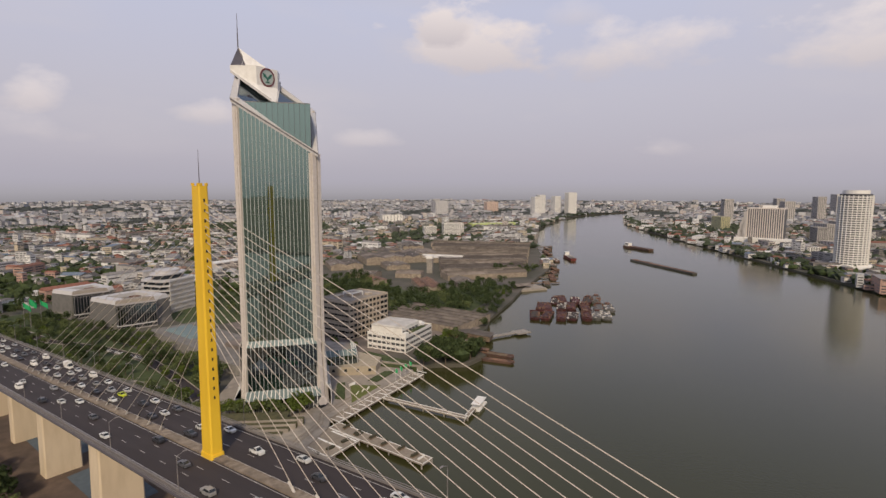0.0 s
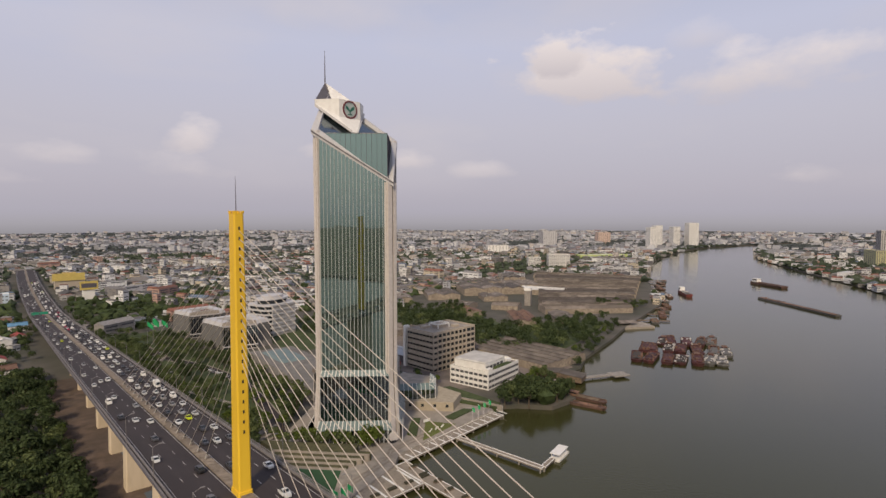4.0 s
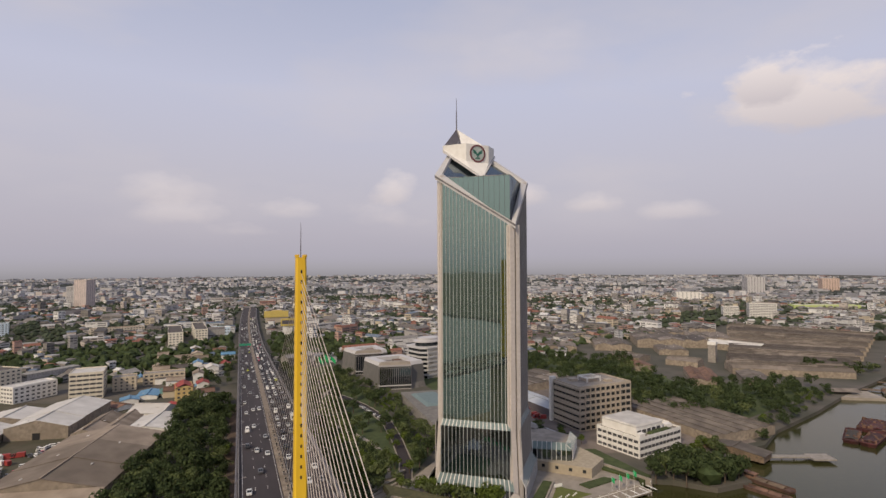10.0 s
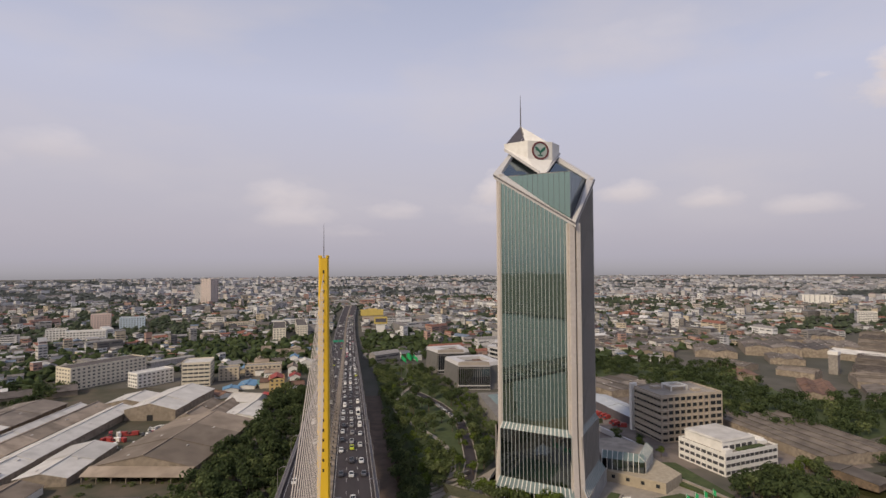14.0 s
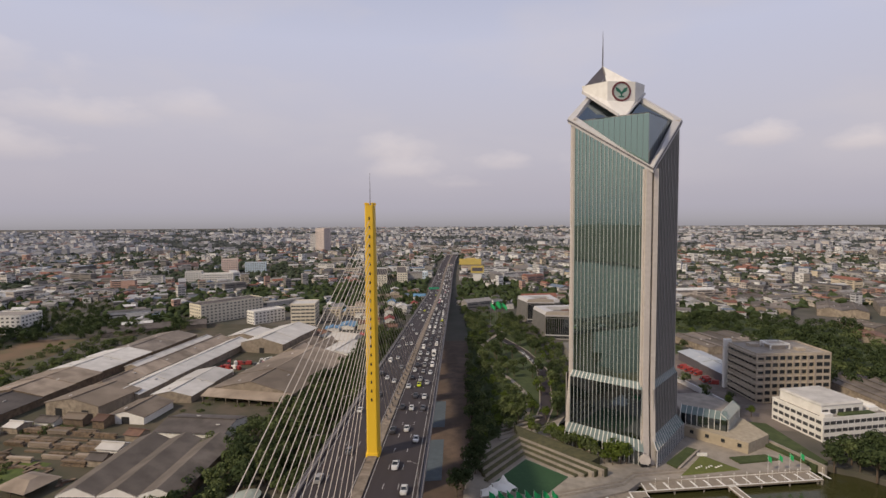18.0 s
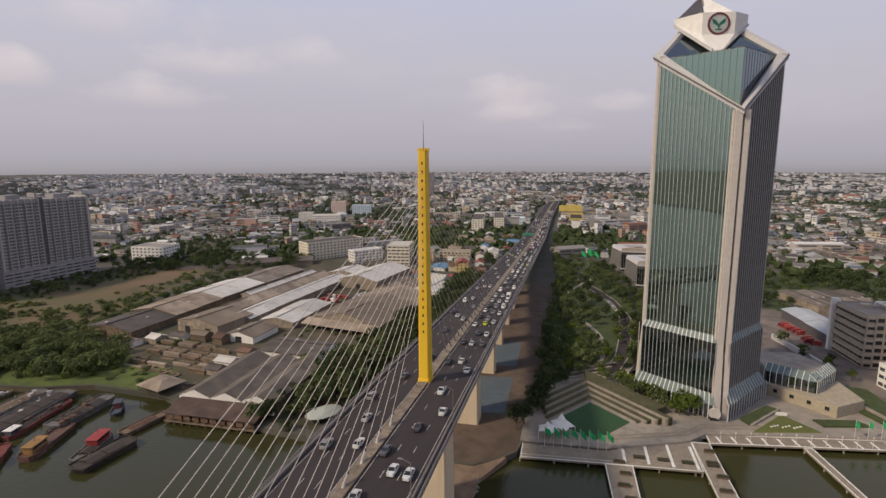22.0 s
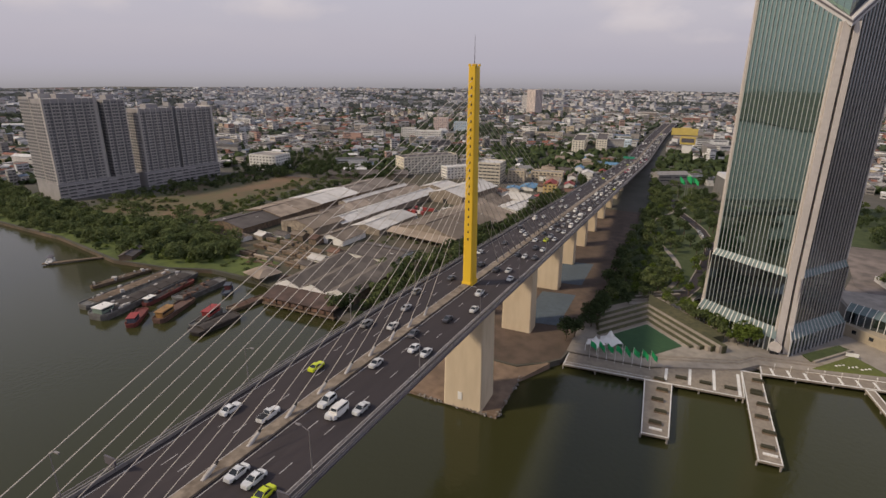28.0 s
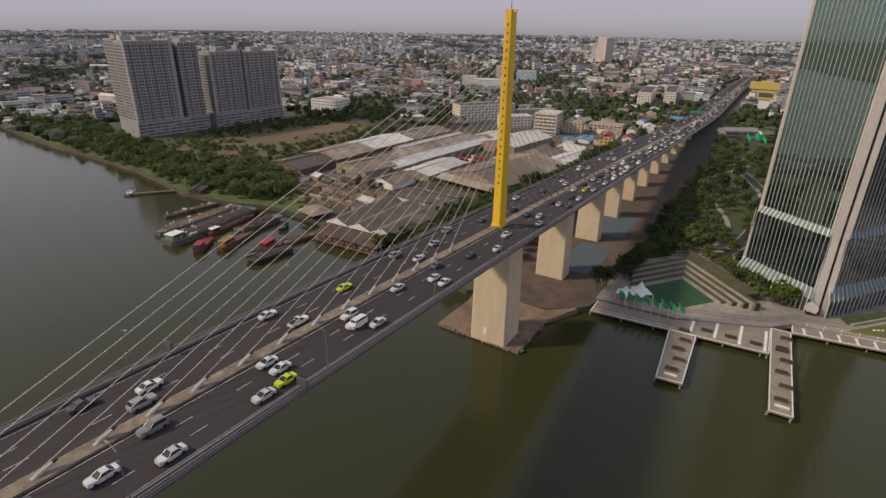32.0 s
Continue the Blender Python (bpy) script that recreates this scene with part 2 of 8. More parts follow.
M_cable = mat("cable sheath", (0.56, 0.49, 0.42), 0.55, scale=2.0, amount=0.2)
M_mark = mat("road paint", (0.52, 0.50, 0.48), 0.7, (0.28, 0.26, 0.25), 1.5, 0.6)
M_white = mat("white paint", (0.76, 0.74, 0.70), 0.6, (0.60, 0.57, 0.53), 0.4, 0.35)
M_stone = mat("pale granite", (0.60, 0.545, 0.50), 0.55, (0.47, 0.42, 0.38), 0.6, 0.35)
M_fin = mat("grey stone fins", (0.34, 0.315, 0.30), 0.6, (0.29, 0.26, 0.24), 0.5, 0.35)
M_beige = mat("beige render", (0.56, 0.48, 0.36), 0.8, (0.42, 0.35, 0.26), 0.4, 0.4)
M_shedw = mat("weathered shed wall", (0.33, 0.275, 0.215), 0.85, (0.19, 0.155, 0.12), 0.4, 0.6, stain=0.35)
M_tan = mat("tan tiles", (0.43, 0.365, 0.29), 0.7, (0.33, 0.28, 0.225), 0.5, 0.35)
M_pave = mat("granite paving", (0.325, 0.285, 0.24), 0.85, (0.225, 0.195, 0.165), 0.25, 0.55, stain=0.2)
M_deckp = mat("brown paving", (0.285, 0.24, 0.19), 0.85, (0.20, 0.165, 0.13), 0.6, 0.5, stain=0.25)
M_roof = mat("fibre cement sheet", (0.215, 0.182, 0.155), 0.9, (0.12, 0.10, 0.085), 0.12, 0.7, rand=0.42, stain=0.35)
M_roofy = mat("pale fibre cement sheet", (0.35, 0.285, 0.225), 0.9, (0.19, 0.15, 0.115), 0.10, 0.7, rand=0.32, stain=0.35)
M_roofd = mat("dark sheet roof", (0.115, 0.098, 0.09), 0.85, (0.065, 0.055, 0.05), 0.15, 0.6, rand=0.2)
M_sawr = mat("taupe sheet roof", (0.185, 0.155, 0.13), 0.9, (0.10, 0.083, 0.07), 0.12, 0.7, rand=0.1, stain=0.35)
M_roofl = mat("pale metal sheet", (0.60, 0.57, 0.53), 0.55, (0.42, 0.395, 0.36), 0.15, 0.5, rand=0.15, stain=0.2)
M_rust = mat("rusty brown sheet", (0.22, 0.125, 0.085), 0.9, (0.11, 0.065, 0.05), 0.2, 0.7, rand=0.25)
M_timber = mat("weathered timber", (0.21, 0.15, 0.10), 0.9, (0.10, 0.075, 0.055), 0.5, 0.6, stain=0.3)
M_bark = mat("bark", (0.12, 0.09, 0.065), 0.95, scale=1.5)
M_condo = mat("grey condominium render", (0.32, 0.30, 0.30), 0.75, (0.23, 0.22, 0.22), 0.15, 0.35)
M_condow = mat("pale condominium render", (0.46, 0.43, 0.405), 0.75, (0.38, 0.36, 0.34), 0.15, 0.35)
M_red = mat("red paint", (0.34, 0.05, 0.045), 0.55, scale=0.6, rand=0.1)
M_blue = mat("blue sheet", (0.13, 0.27, 0.42), 0.6, scale=0.4)
M_court = mat("court paint", (0.095, 0.12, 0.145), 0.8, scale=0.4)
M_green = mat("green cloth", (0.02, 0.36, 0.12), 0.7, scale=1.0)
M_hull = mat("rusty hull", (0.17, 0.095, 0.07), 0.75, (0.08, 0.05, 0.04), 0.5, 0.6, rand=0.3, stain=0.4)
M_hullg = mat("grey hull", (0.17, 0.165, 0.155), 0.7, (0.09, 0.085, 0.08), 0.5, 0.6, rand=0.2, stain=0.3)
M_orange = mat("orange paint", (0.38, 0.21, 0.06), 0.65, (0.22, 0.12, 0.05), 0.7, 0.6, stain=0.3)
M_tent = mat("white membrane", (0.80, 0.78, 0.75), 0.6, scale=0.3, amount=0.15)
M_rubber = mat("tyre rubber", (0.02, 0.02, 0.02), 0.8)
M_window = mat("dark window glass", (0.025, 0.03, 0.035), 0.12, scale=0.3, spec=0.6, rand=0.3)
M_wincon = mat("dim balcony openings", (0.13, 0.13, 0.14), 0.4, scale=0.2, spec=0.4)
# the shade inside windows and open decks is given as a dark colour
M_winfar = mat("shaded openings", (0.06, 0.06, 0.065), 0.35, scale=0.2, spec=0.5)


def leaf(name, a, b, c):
    """Foliage: a matt leaf that also lets light through."""
    m = mat(name, a, 0.75, b, 0.35, 0.8, spec=0.2, island=0.36)
    n, l = m.node_tree.nodes, m.node_tree.links
    tl = n.new("ShaderNodeBsdfTranslucent")
    l.new(n["Principled BSDF"].inputs["Base Color"].links[0].from_socket, tl.inputs[0])
    mx = n.new("ShaderNodeMixShader")
    mx.inputs[0].default_value = 0.38
    l.new(n["Principled BSDF"].outputs[0], mx.inputs[1])
    l.new(tl.outputs[0], mx.inputs[2])
    l.new(mx.outputs[0], n["Material Output"].inputs[0])
    return m


M_leaf = leaf("dark foliage", (0.088, 0.117, 0.046), (0.05, 0.071, 0.028), None)
M_leaf2 = leaf("olive foliage", (0.165, 0.192, 0.076), (0.10, 0.128, 0.05), None)
# M_leaf4 and M_leaf5: distance haze is put into the greyed leaf colour
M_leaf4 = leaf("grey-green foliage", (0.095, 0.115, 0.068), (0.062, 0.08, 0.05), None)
M_leaf5 = leaf("haze-greyed far foliage", (0.115, 0.125, 0.115), (0.085, 0.095, 0.09), None)
M_leaf3 = leaf("bright foliage", (0.145, 0.19, 0.038), (0.085, 0.12, 0.022), None)

# river: brown-green water with small wind ripples
M_water = mat("river water", (0.044, 0.044, 0.016), 0.10, (0.034, 0.035, 0.014), 0.004, 0.8, spec=0.5)
_n, _l = M_water.node_tree.nodes, M_water.node_tree.links
_b = _n["Principled BSDF"]
_b.inputs["IOR"].default_value = 1.33
_g = next(x for x in _n if x.bl_idname == "ShaderNodeNewGeometry")
_t = _n.new("ShaderNodeTexNoise")
_t.inputs["Scale"].default_value, _t.inputs["Detail"].default_value = 0.55, 5.0
_l.new(_g.outputs["Position"], _t.inputs[0])
_bp = _n.new("ShaderNodeBump")
_bp.inputs["Strength"].default_value, _bp.inputs["Distance"].default_value = 0.22, 0.3
_l.new(_t.outputs[0], _bp.inputs["Height"])
_l.new(_bp.outputs[0], _b.inputs["Normal"])


def glass(name, tint, dark, rough=0.03, refl=0.62):
    """Coated curtain-wall glass: a dark pane under a strong mirror coat, each pane slightly out of true."""
    m = bpy.data.materials.new(name)
    m.use_nodes = True
    n, l = m.node_tree.nodes, m.node_tree.links
    b = n["Principled BSDF"]
    gl = n.new("ShaderNodeBsdfGlossy")
    gl.inputs["Color"].default_value, gl.inputs["Roughness"].default_value = (*tint, 1), rough
    b.inputs["Base Color"].default_value, b.inputs["Roughness"].default_value = (*dark, 1), 0.25
    geo = n.new("ShaderNodeNewGeometry")
    t = n.new("ShaderNodeTexNoise")
    t.inputs["Scale"].default_value, t.inputs["Detail"].default_value = 0.12, 2.0
    l.new(geo.outputs["Position"], t.inputs[0])
    bp = n.new("ShaderNodeBump")
    bp.inputs["Strength"].default_value, bp.inputs["Distance"].default_value = 0.05, 0.4
    l.new(t.outputs[0], bp.inputs["Height"])
    l.new(bp.outputs[0], gl.inputs["Normal"])
    lw = n.new("ShaderNodeFresnel")
    lw.inputs[0].default_value = 1.9
    mr = n.new("ShaderNodeMapRange")
    mr.inputs[1].default_value, mr.inputs[2].default_value, mr.inputs[3].default_value, mr.inputs[4].default_value = 0.08, 0.6, refl, 0.92
    l.new(lw.outputs[0], mr.inputs[0])
    mx = n.new("ShaderNodeMixShader")
    l.new(mr.outputs[0], mx.inputs[0])
    l.new(b.outputs[0], mx.inputs[1])
    l.new(gl.outputs[0], mx.inputs[2])
    l.new(mx.outputs[0], n["Material Output"].inputs[0])
    MATS[name] = m
    return m


M_glass = glass("green curtain glass", (0.49, 0.69, 0.59), (0.008, 0.016, 0.014), 0.03, 0.48)
M_glassb = glass("blue-black curtain glass", (0.36, 0.43, 0.47), (0.008, 0.011, 0.013), 0.03, 0.4)
M_skirt = mat("pale sloping glass", (0.155, 0.205, 0.205), 0.55, (0.11, 0.15, 0.155), 0.5, 0.4, spec=0.3)
M_frame = mat("pale grey cladding", (0.50, 0.485, 0.485), 0.5, (0.42, 0.405, 0.40), 0.5, 0.35)

HOUSE_WALLS = [(0.6, 0.59, 0.58), (0.76, 0.75, 0.74), (0.42, 0.4, 0.38), (0.54, 0.48, 0.43), (0.3, 0.28, 0.265), (0.66, 0.62, 0.58), (0.5, 0.33, 0.27), (0.58, 0.58, 0.59), (0.24, 0.22, 0.2), (0.58, 0.5, 0.38), (0.8, 0.79, 0.77), (0.7, 0.68, 0.66)]
HOUSE_ROOFS = [(0.15, 0.135, 0.125), (0.28, 0.265, 0.26), (0.1, 0.093, 0.09), (0.5, 0.495, 0.49), (0.19, 0.175, 0.165), (0.2, 0.095, 0.07), (0.36, 0.355, 0.36), (0.12, 0.11, 0.105), (0.66, 0.65, 0.64), (0.22, 0.2, 0.185), (0.16, 0.2, 0.26), (0.27, 0.12, 0.085), (0.09, 0.085, 0.085), (0.31, 0.295, 0.28), (0.17, 0.15, 0.135), (0.25, 0.235, 0.225)]
M_fwall = palette("town walls", HOUSE_WALLS)
M_froof = palette("town roofs", HOUSE_ROOFS)
# outer town: distance haze is mixed into these greyed wall and roof colours
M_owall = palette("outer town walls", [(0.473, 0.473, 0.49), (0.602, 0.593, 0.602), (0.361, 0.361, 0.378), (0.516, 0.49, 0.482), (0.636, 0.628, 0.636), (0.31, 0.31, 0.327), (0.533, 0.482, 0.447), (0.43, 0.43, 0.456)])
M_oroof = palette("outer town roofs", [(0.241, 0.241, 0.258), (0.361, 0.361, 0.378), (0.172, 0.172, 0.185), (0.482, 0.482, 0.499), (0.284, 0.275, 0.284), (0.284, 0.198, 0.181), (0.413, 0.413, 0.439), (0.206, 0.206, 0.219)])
CAR_COLS = [(0.72, 0.72, 0.71), (0.70, 0.70, 0.69), (0.03, 0.03, 0.035), (0.35, 0.35, 0.36), (0.72, 0.72, 0.71), (0.05, 0.05, 0.06), (0.28, 0.27, 0.26), (0.60, 0.59, 0.57), (0.66, 0.66, 0.65), (0.10, 0.10, 0.11)]
M_car = palette("car paint", CAR_COLS, 0.3, obj=True, spec=0.6)
M_taxi = mat("yellow-green taxi paint", (0.55, 0.62, 0.03), 0.35, scale=1.0, amount=0.1)
M_carred = mat("crimson car paint", (0.42, 0.02, 0.08), 0.35, scale=1.0, amount=0.1)

# ---------------------------------------------------------------- mesh helpers
class Geo:
    """Collects faces, then becomes one mesh."""

    def __init__(self):
        self.v, self.f = [], []

    def face(self, *pts):
        i = len(self.v)
        self.v.extend(tuple(p) for p in pts)
        self.f.append(tuple(range(i, i + len(pts))))

    def box(self, cx, cy, z0, sx, sy, h, rz=0.0, taper=1.0):
        c, s = math.cos(rz), math.sin(rz)
        i = len(self.v)
        for z, k in ((z0, 1.0), (z0 + h, taper)):
            for ax, ay in ((-1, -1), (1, -1), (1, 1), (-1, 1)):
                x, y = ax * sx * 0.5 * k, ay * sy * 0.5 * k
                self.v.append((cx + x * c - y * s, cy + x * s + y * c, z))
        self.f += [(i + 3, i + 2, i + 1, i), (i + 4, i + 5, i + 6, i + 7)] + [(i + a, i + (a + 1) % 4, i + 4 + (a + 1) % 4, i + 4 + a) for a in range(4)]
        return self

    def prism(self, poly, z0, z1, top=None):
        """A polygon (counterclockwise) drawn up from z0 to z1; top: another outline for the upper end. z0, z1: numbers or one for each corner."""
        n, i = len(poly), len(self.v)
        za = z0 if hasattr(z0, "__len__") else [z0] * n
        zb = z1 if hasattr(z1, "__len__") else [z1] * n
        self.v += [(p[0], p[1], z) for p, z in zip(poly, za)]
        self.v += [(p[0], p[1], z) for p, z in zip(top or poly, zb)]
        self.f.append(tuple(range(i + n - 1, i - 1, -1)))
        self.f.append(tuple(range(i + n, i + 2 * n)))
        self.f += [(i + a, i + (a + 1) % n, i + n + (a + 1) % n, i + n + a) for a in range(n)]
        return self

    def bar(self, p, q, r, n=6, r2=None):
        p, q = Vector(p), Vector(q)
        d = (q - p).normalized()
        a = d.orthogonal().normalized()
        b = d.cross(a)
        i = len(self.v)
        for e, rr in ((p, r), (q, r if r2 is None else r2)):
            for k in range(n):
                t = 2 * math.pi * k / n
                self.v.append(tuple(e + (a * math.cos(t) + b * math.sin(t)) * rr))
        self.f.append(tuple(range(i + n - 1, i - 1, -1)))
        self.f.append(tuple(range(i + n, i + 2 * n)))
        self.f += [(i + k, i + (k + 1) % n, i + n + (k + 1) % n, i + n + k) for k in range(n)]
        return self

    def beam(self, p, q, w, h):
        """A straight beam of rectangular section, h measured upright."""
        p, q = Vector(p), Vector(q)
        d = q - p
        s = Vector((d.y, -d.x, 0)).normalized() * (w * 0.5)
        u = Vector((0, 0, h))
        i = len(self.v)
        for e in (p, q):
            self.v += [tuple(e - s), tuple(e + s), tuple(e + s + u), tuple(e - s + u)]
        self.f += [(i, i + 1, i + 2, i + 3), (i + 7, i + 6, i + 5, i + 4)] + [(i + 4 + a, i + 4 + (a + 1) % 4, i + (a + 1) % 4, i + a) for a in range(4)]
        return self

    def gable(self, cx, cy, z, sx, sy, h, rz=0.0, over=0.6, thick=0.25):
        """A pitched roof with its ridge along y."""
        c, s = math.cos(rz), math.sin(rz)
        i = len(self.v)
        hx, hy = sx * 0.5 + over, sy * 0.5 + over
        drop = h * over / (sx * 0.5)
        for y in (-hy, hy):
            for x, zz in ((-hx, z - drop), (0, z + h), (hx, z - drop), (hx, z - drop - thick), (0, z + h - thick), (-hx, z - drop - thick)):
                self.v.append((cx + x * c - y * s, cy + x * s + y * c, zz))
        self.f += [(i, i + 1, i + 7, i + 6), (i + 1, i + 2, i + 8, i + 7), (i + 2, i + 3, i + 9, i + 8), (i + 3, i + 4, i + 10, i + 9), (i + 4, i + 5, i + 11, i + 10), (i + 5, i, i + 6, i + 11),
                   (i + 5, i + 4, i + 1, i), (i + 4, i + 3, i + 2, i + 1), (i + 6, i + 7, i + 10, i + 11), (i + 7, i + 8, i + 9, i + 10)]
        return self

    def mesh(self, name, material, smooth=False):
        me = bpy.data.meshes.new(name)
        me.from_pydata(self.v, [], self.f)
        me.materials.append(material)
        if smooth:
            me.polygons.foreach_set("use_smooth", [True] * len(me.polygons))
        me.update()
        return me


def part(name, geo, material, parent=None, label="", smooth=False):
    """One mesh object, from a Geo or a ready mesh, under a thing or a part."""
    me = geo.mesh(name, material, smooth) if isinstance(geo, Geo) else geo
    ob = new(name, me)
    if parent is not None:
        ob.parent = parent
    if label:
        ob["label"] = label
    return ob


def thing(name, label, category, m=None, group="", kind=""):
    ob = new(name)
    ob.empty_display_size = 1.0
    if m is not None:
        ob.matrix_basis = m
    return tagged(ob, label, category, group, kind)


def lerp(a, b, t):
    return a + (b - a) * t


def inside(poly, x, y):
    hit = False
    for (x1, y1), (x2, y2) in zip(poly, poly[1:] + poly[:1]):
        if (y1 > y) != (y2 > y) and x < (x2 - x1) * (y - y1) / (y2 - y1) + x1:
            hit = not hit
    return hit


def inside_np(poly, x, y):
    hit = np.zeros(len(x), bool)
    for (x1, y1), (x2, y2) in zip(poly, poly[1:] + poly[:1]):
        if y1 == y2:
            continue
        cross = ((y1 > y) != (y2 > y)) & (x < (x2 - x1) * (y - y1) / (y2 - y1) + x1)
        hit ^= cross
    return hit

# ---------------------------------------------------------------- ground and river
G = 2.6   # bank level above the river
NEAR_SHORE = [(-4900, 420), (-2400, 300), (-1300, 190), (-860, 110), (-720, 84), (-575, 64), (-490, 60), (-444, 60), (-350, 56), (-266, 41), (-222, 46), (-195, 56), (-150, 54), (-128, 44), (-92, 38), (-60, 34), (-27, 27),
              (-20, 31), (10, 30), (20, 37), (25.3, 43), (27, 51), (60, 52), (94, 69), (103, 76.5), (139, 81.5), (181, 89), (186, 92), (200, 84), (214, 68), (238, 68), (246, 92), (262, 104), (296, 106), (330, 124), (403, 146), (470, 170), (584, 203), (648, 222), (720, 268),
              (848, 350), (990, 432), (1240, 560), (1503, 663), (1800, 750), (2051, 797), (2300, 790), (2700, 740), (3500, 640), (4900, 520)]
FAR_SHORE = [(4900, 380), (3400, 520), (2700, 640), (2385, 676), (2050, 600), (1656, 458), (1400, 300), (1243, 202), (1110, 110), (978, 28), (936, -5), (850, -60), (761, -120), (686, -175), (600, -250), (470, -360), (300, -430), (0, -465), (-600, -440), (-2000, -300), (-4900, -150)]
WEST = radians(-1.2)   # the west bank's plan is laid out turned against the bridge


def west(poly):
    """A plan outline of the west bank, turned with it."""
    c, k = math.cos(WEST), math.sin(WEST)
    if sum(p[0] for p in poly) / len(poly) > -60:
        return poly
    return [(x * c - y * k, x * k + y * c) for x, y in poly]


NEAR_SHORE[4:16] = west(NEAR_SHORE[4:16])
LAND_A = NEAR_SHORE + [(4900, 4900), (-4900, 4900)]
LAND_B = FAR_SHORE + [(-4900, -4900), (4900, -4900)]


def flat(poly, z):
    """Triangulated polygon at one level, with its edge turned down as a bank."""
    bm = bmesh.new()
    vs = [bm.verts.new((x, y, z)) for x, y in poly]
    f = bm.faces.new(vs)
    f.normal_update()
    if f.normal.z < 0:
        f.normal_flip()
    edge = bmesh.ops.extrude_edge_only(bm, edges=list(f.edges))
    for e in edge["geom"]:
        if isinstance(e, bmesh.types.BMVert):
            e.co.z = -3.0
    bmesh.ops.triangulate(bm, faces=[f])
    bmesh.ops.recalc_face_normals(bm, faces=bm.faces)
    return bm


bmg = flat(LAND_A, G)
bmh = flat(LAND_B, G)
me_ground = bpy.data.meshes.new("ground")
bmh_mesh = bpy.data.meshes.new("ground_b")
bmh.to_mesh(bmh_mesh)
bmg.from_mesh(bmh_mesh)
bmg.to_mesh(me_ground)
me_ground.materials.append(M_city)
tagged(new("ground", me_ground), "dusty grey-brown ground of the town on both banks", "ground", kind="structure")
water = Geo()
for ix in range(-5, 5):
    for iy in range(-5, 5):
        water.face((ix * 1000, iy * 1000, 0), (ix * 1000 + 1000, iy * 1000, 0), (ix * 1000 + 1000, iy * 1000 + 1000, 0), (ix * 1000, iy * 1000 + 1000, 0))
tagged(part("water", water, M_water), "wide brown-green river with a calm dull surface", "river", kind="structure")


def patch(name, poly, material, label, category, z=0.06):
    g = Geo()
    g.prism(west(poly), G - 0.3, G + z)
    return tagged(part(name, g, material), label, category, kind="structure")


patch("field", [(-470, 74), (-350, 66), (-262, 54), (-215, 66), (-205, 96), (-262, 118), (-300, 200), (-330, 330), (-420, 320), (-425, 120)], M_dry, "dry reddish grass field beside the condominiums", "field")
patch("river_bank_grass", [(-266, 42.5), (-222, 47.5), (-195, 57.5), (-168, 57), (-166, 84), (-215, 92), (-262, 70)], M_bankg, "bright green grass on the muddy river bank", "grass", 0.12)
patch("yard", [(-205, 62), (-128, 48), (-62, 40), (-60, 330), (-190, 400), (-270, 400), (-262, 120), (-205, 96)], M_yard, "trampled bare soil of the timber yard", "yard", 0.09)
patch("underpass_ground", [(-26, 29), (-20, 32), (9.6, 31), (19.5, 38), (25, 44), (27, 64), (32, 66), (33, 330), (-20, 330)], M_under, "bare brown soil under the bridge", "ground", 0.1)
patch("park", [(33.2, 66), (74, 100), (74, 140), (96, 170), (86, 470), (33.2, 470)], M_grass, "shaded green park between bridge and tower", "park", 0.08)
g = Geo()
g.prism([(-23.5, -3.2), (13.2, -4.6), (13.2, 24), (-22.5, 22)], -3.0, 1.3)
g.prism([(-22, 18), (13.2, 22), (22, 38), (-24, 33)], -3.0, [1.25, 1.25, 2.62, 2.62])
tagged(part("pier_island", g, M_isle), "low sandy-brown island of rubble round the bridge pier", "bank", kind="structure")
g = Geo()
rr_ = random.Random(4)
for i in range(130):
    k = rr_.random()
    x, y = (lerp(-23, 13, k), -3.4 - 1.4 * k) if i % 2 else (13.2 + rr_.uniform(-0.6, 0.4), lerp(-4, 26, k))
    s_ = rr_.uniform(0.3, 0.9)
    g.box(x + rr_.uniform(-0.5, 0.5), y + rr_.uniform(-0.4, 0.5), rr_.uniform(0.1, 1.0), s_, s_ * rr_.uniform(0.6, 1.2), s_ * 0.8, rr_.uniform(0, 3), 0.6)
tagged(part("rubble", g, M_conc), "loose grey-brown rubble along the island edge", "rubble", kind="stuff")
patch("service_yard", [(140, 140), (200, 128), (262, 110), (296, 112), (330, 200), (250, 300), (190, 300), (150, 180)], M_courtc, "stained concrete yard round the offices", "yard", 0.07)

patch("warehouse_ground", [(264, 200), (330, 150), (400, 168), (478, 200), (450, 240), (410, 232), (380, 268), (410, 380), (330, 428), (252, 415), (264, 300)], M_grass, "dark grassy ground under the trees", "grass", 0.05)
patch("station_ground", [(150, 300), (214, 282), (214, 338), (290, 354), (330, 440), (150, 440)], M_grass, "dark grassy ground behind the garage", "grass", 0.09)
patch("bank_ground", [(-640, 84), (-575, 67), (-490, 62), (-444, 61.6), (-350, 57.8), (-267, 43), (-205, 66), (-205, 94), (-262, 116), (-430, 118), (-640, 150)], M_bankg, "dark grassy ground under the bank trees", "grass", 0.11)

# ---------------------------------------------------------------- the bridge
HALF = 14.8


def deck_z(y):
    if y >= 0:   # steady fall, eased into the level viaduct over the town
        z = 40.15 - 0.065 * y
        return 8.0 + 0.5 * (z + math.sqrt(z * z + 9.0))
    return 48.2 - 0.065 * y - 0.00006 * y * y


def deck_x(y):
    return 0.0 if y < 700 else (y - 700) ** 2 * 0.00003


STEPS = [-470 + 10 * i for i in range(47)] + [10 * i for i in range(0, 131)]
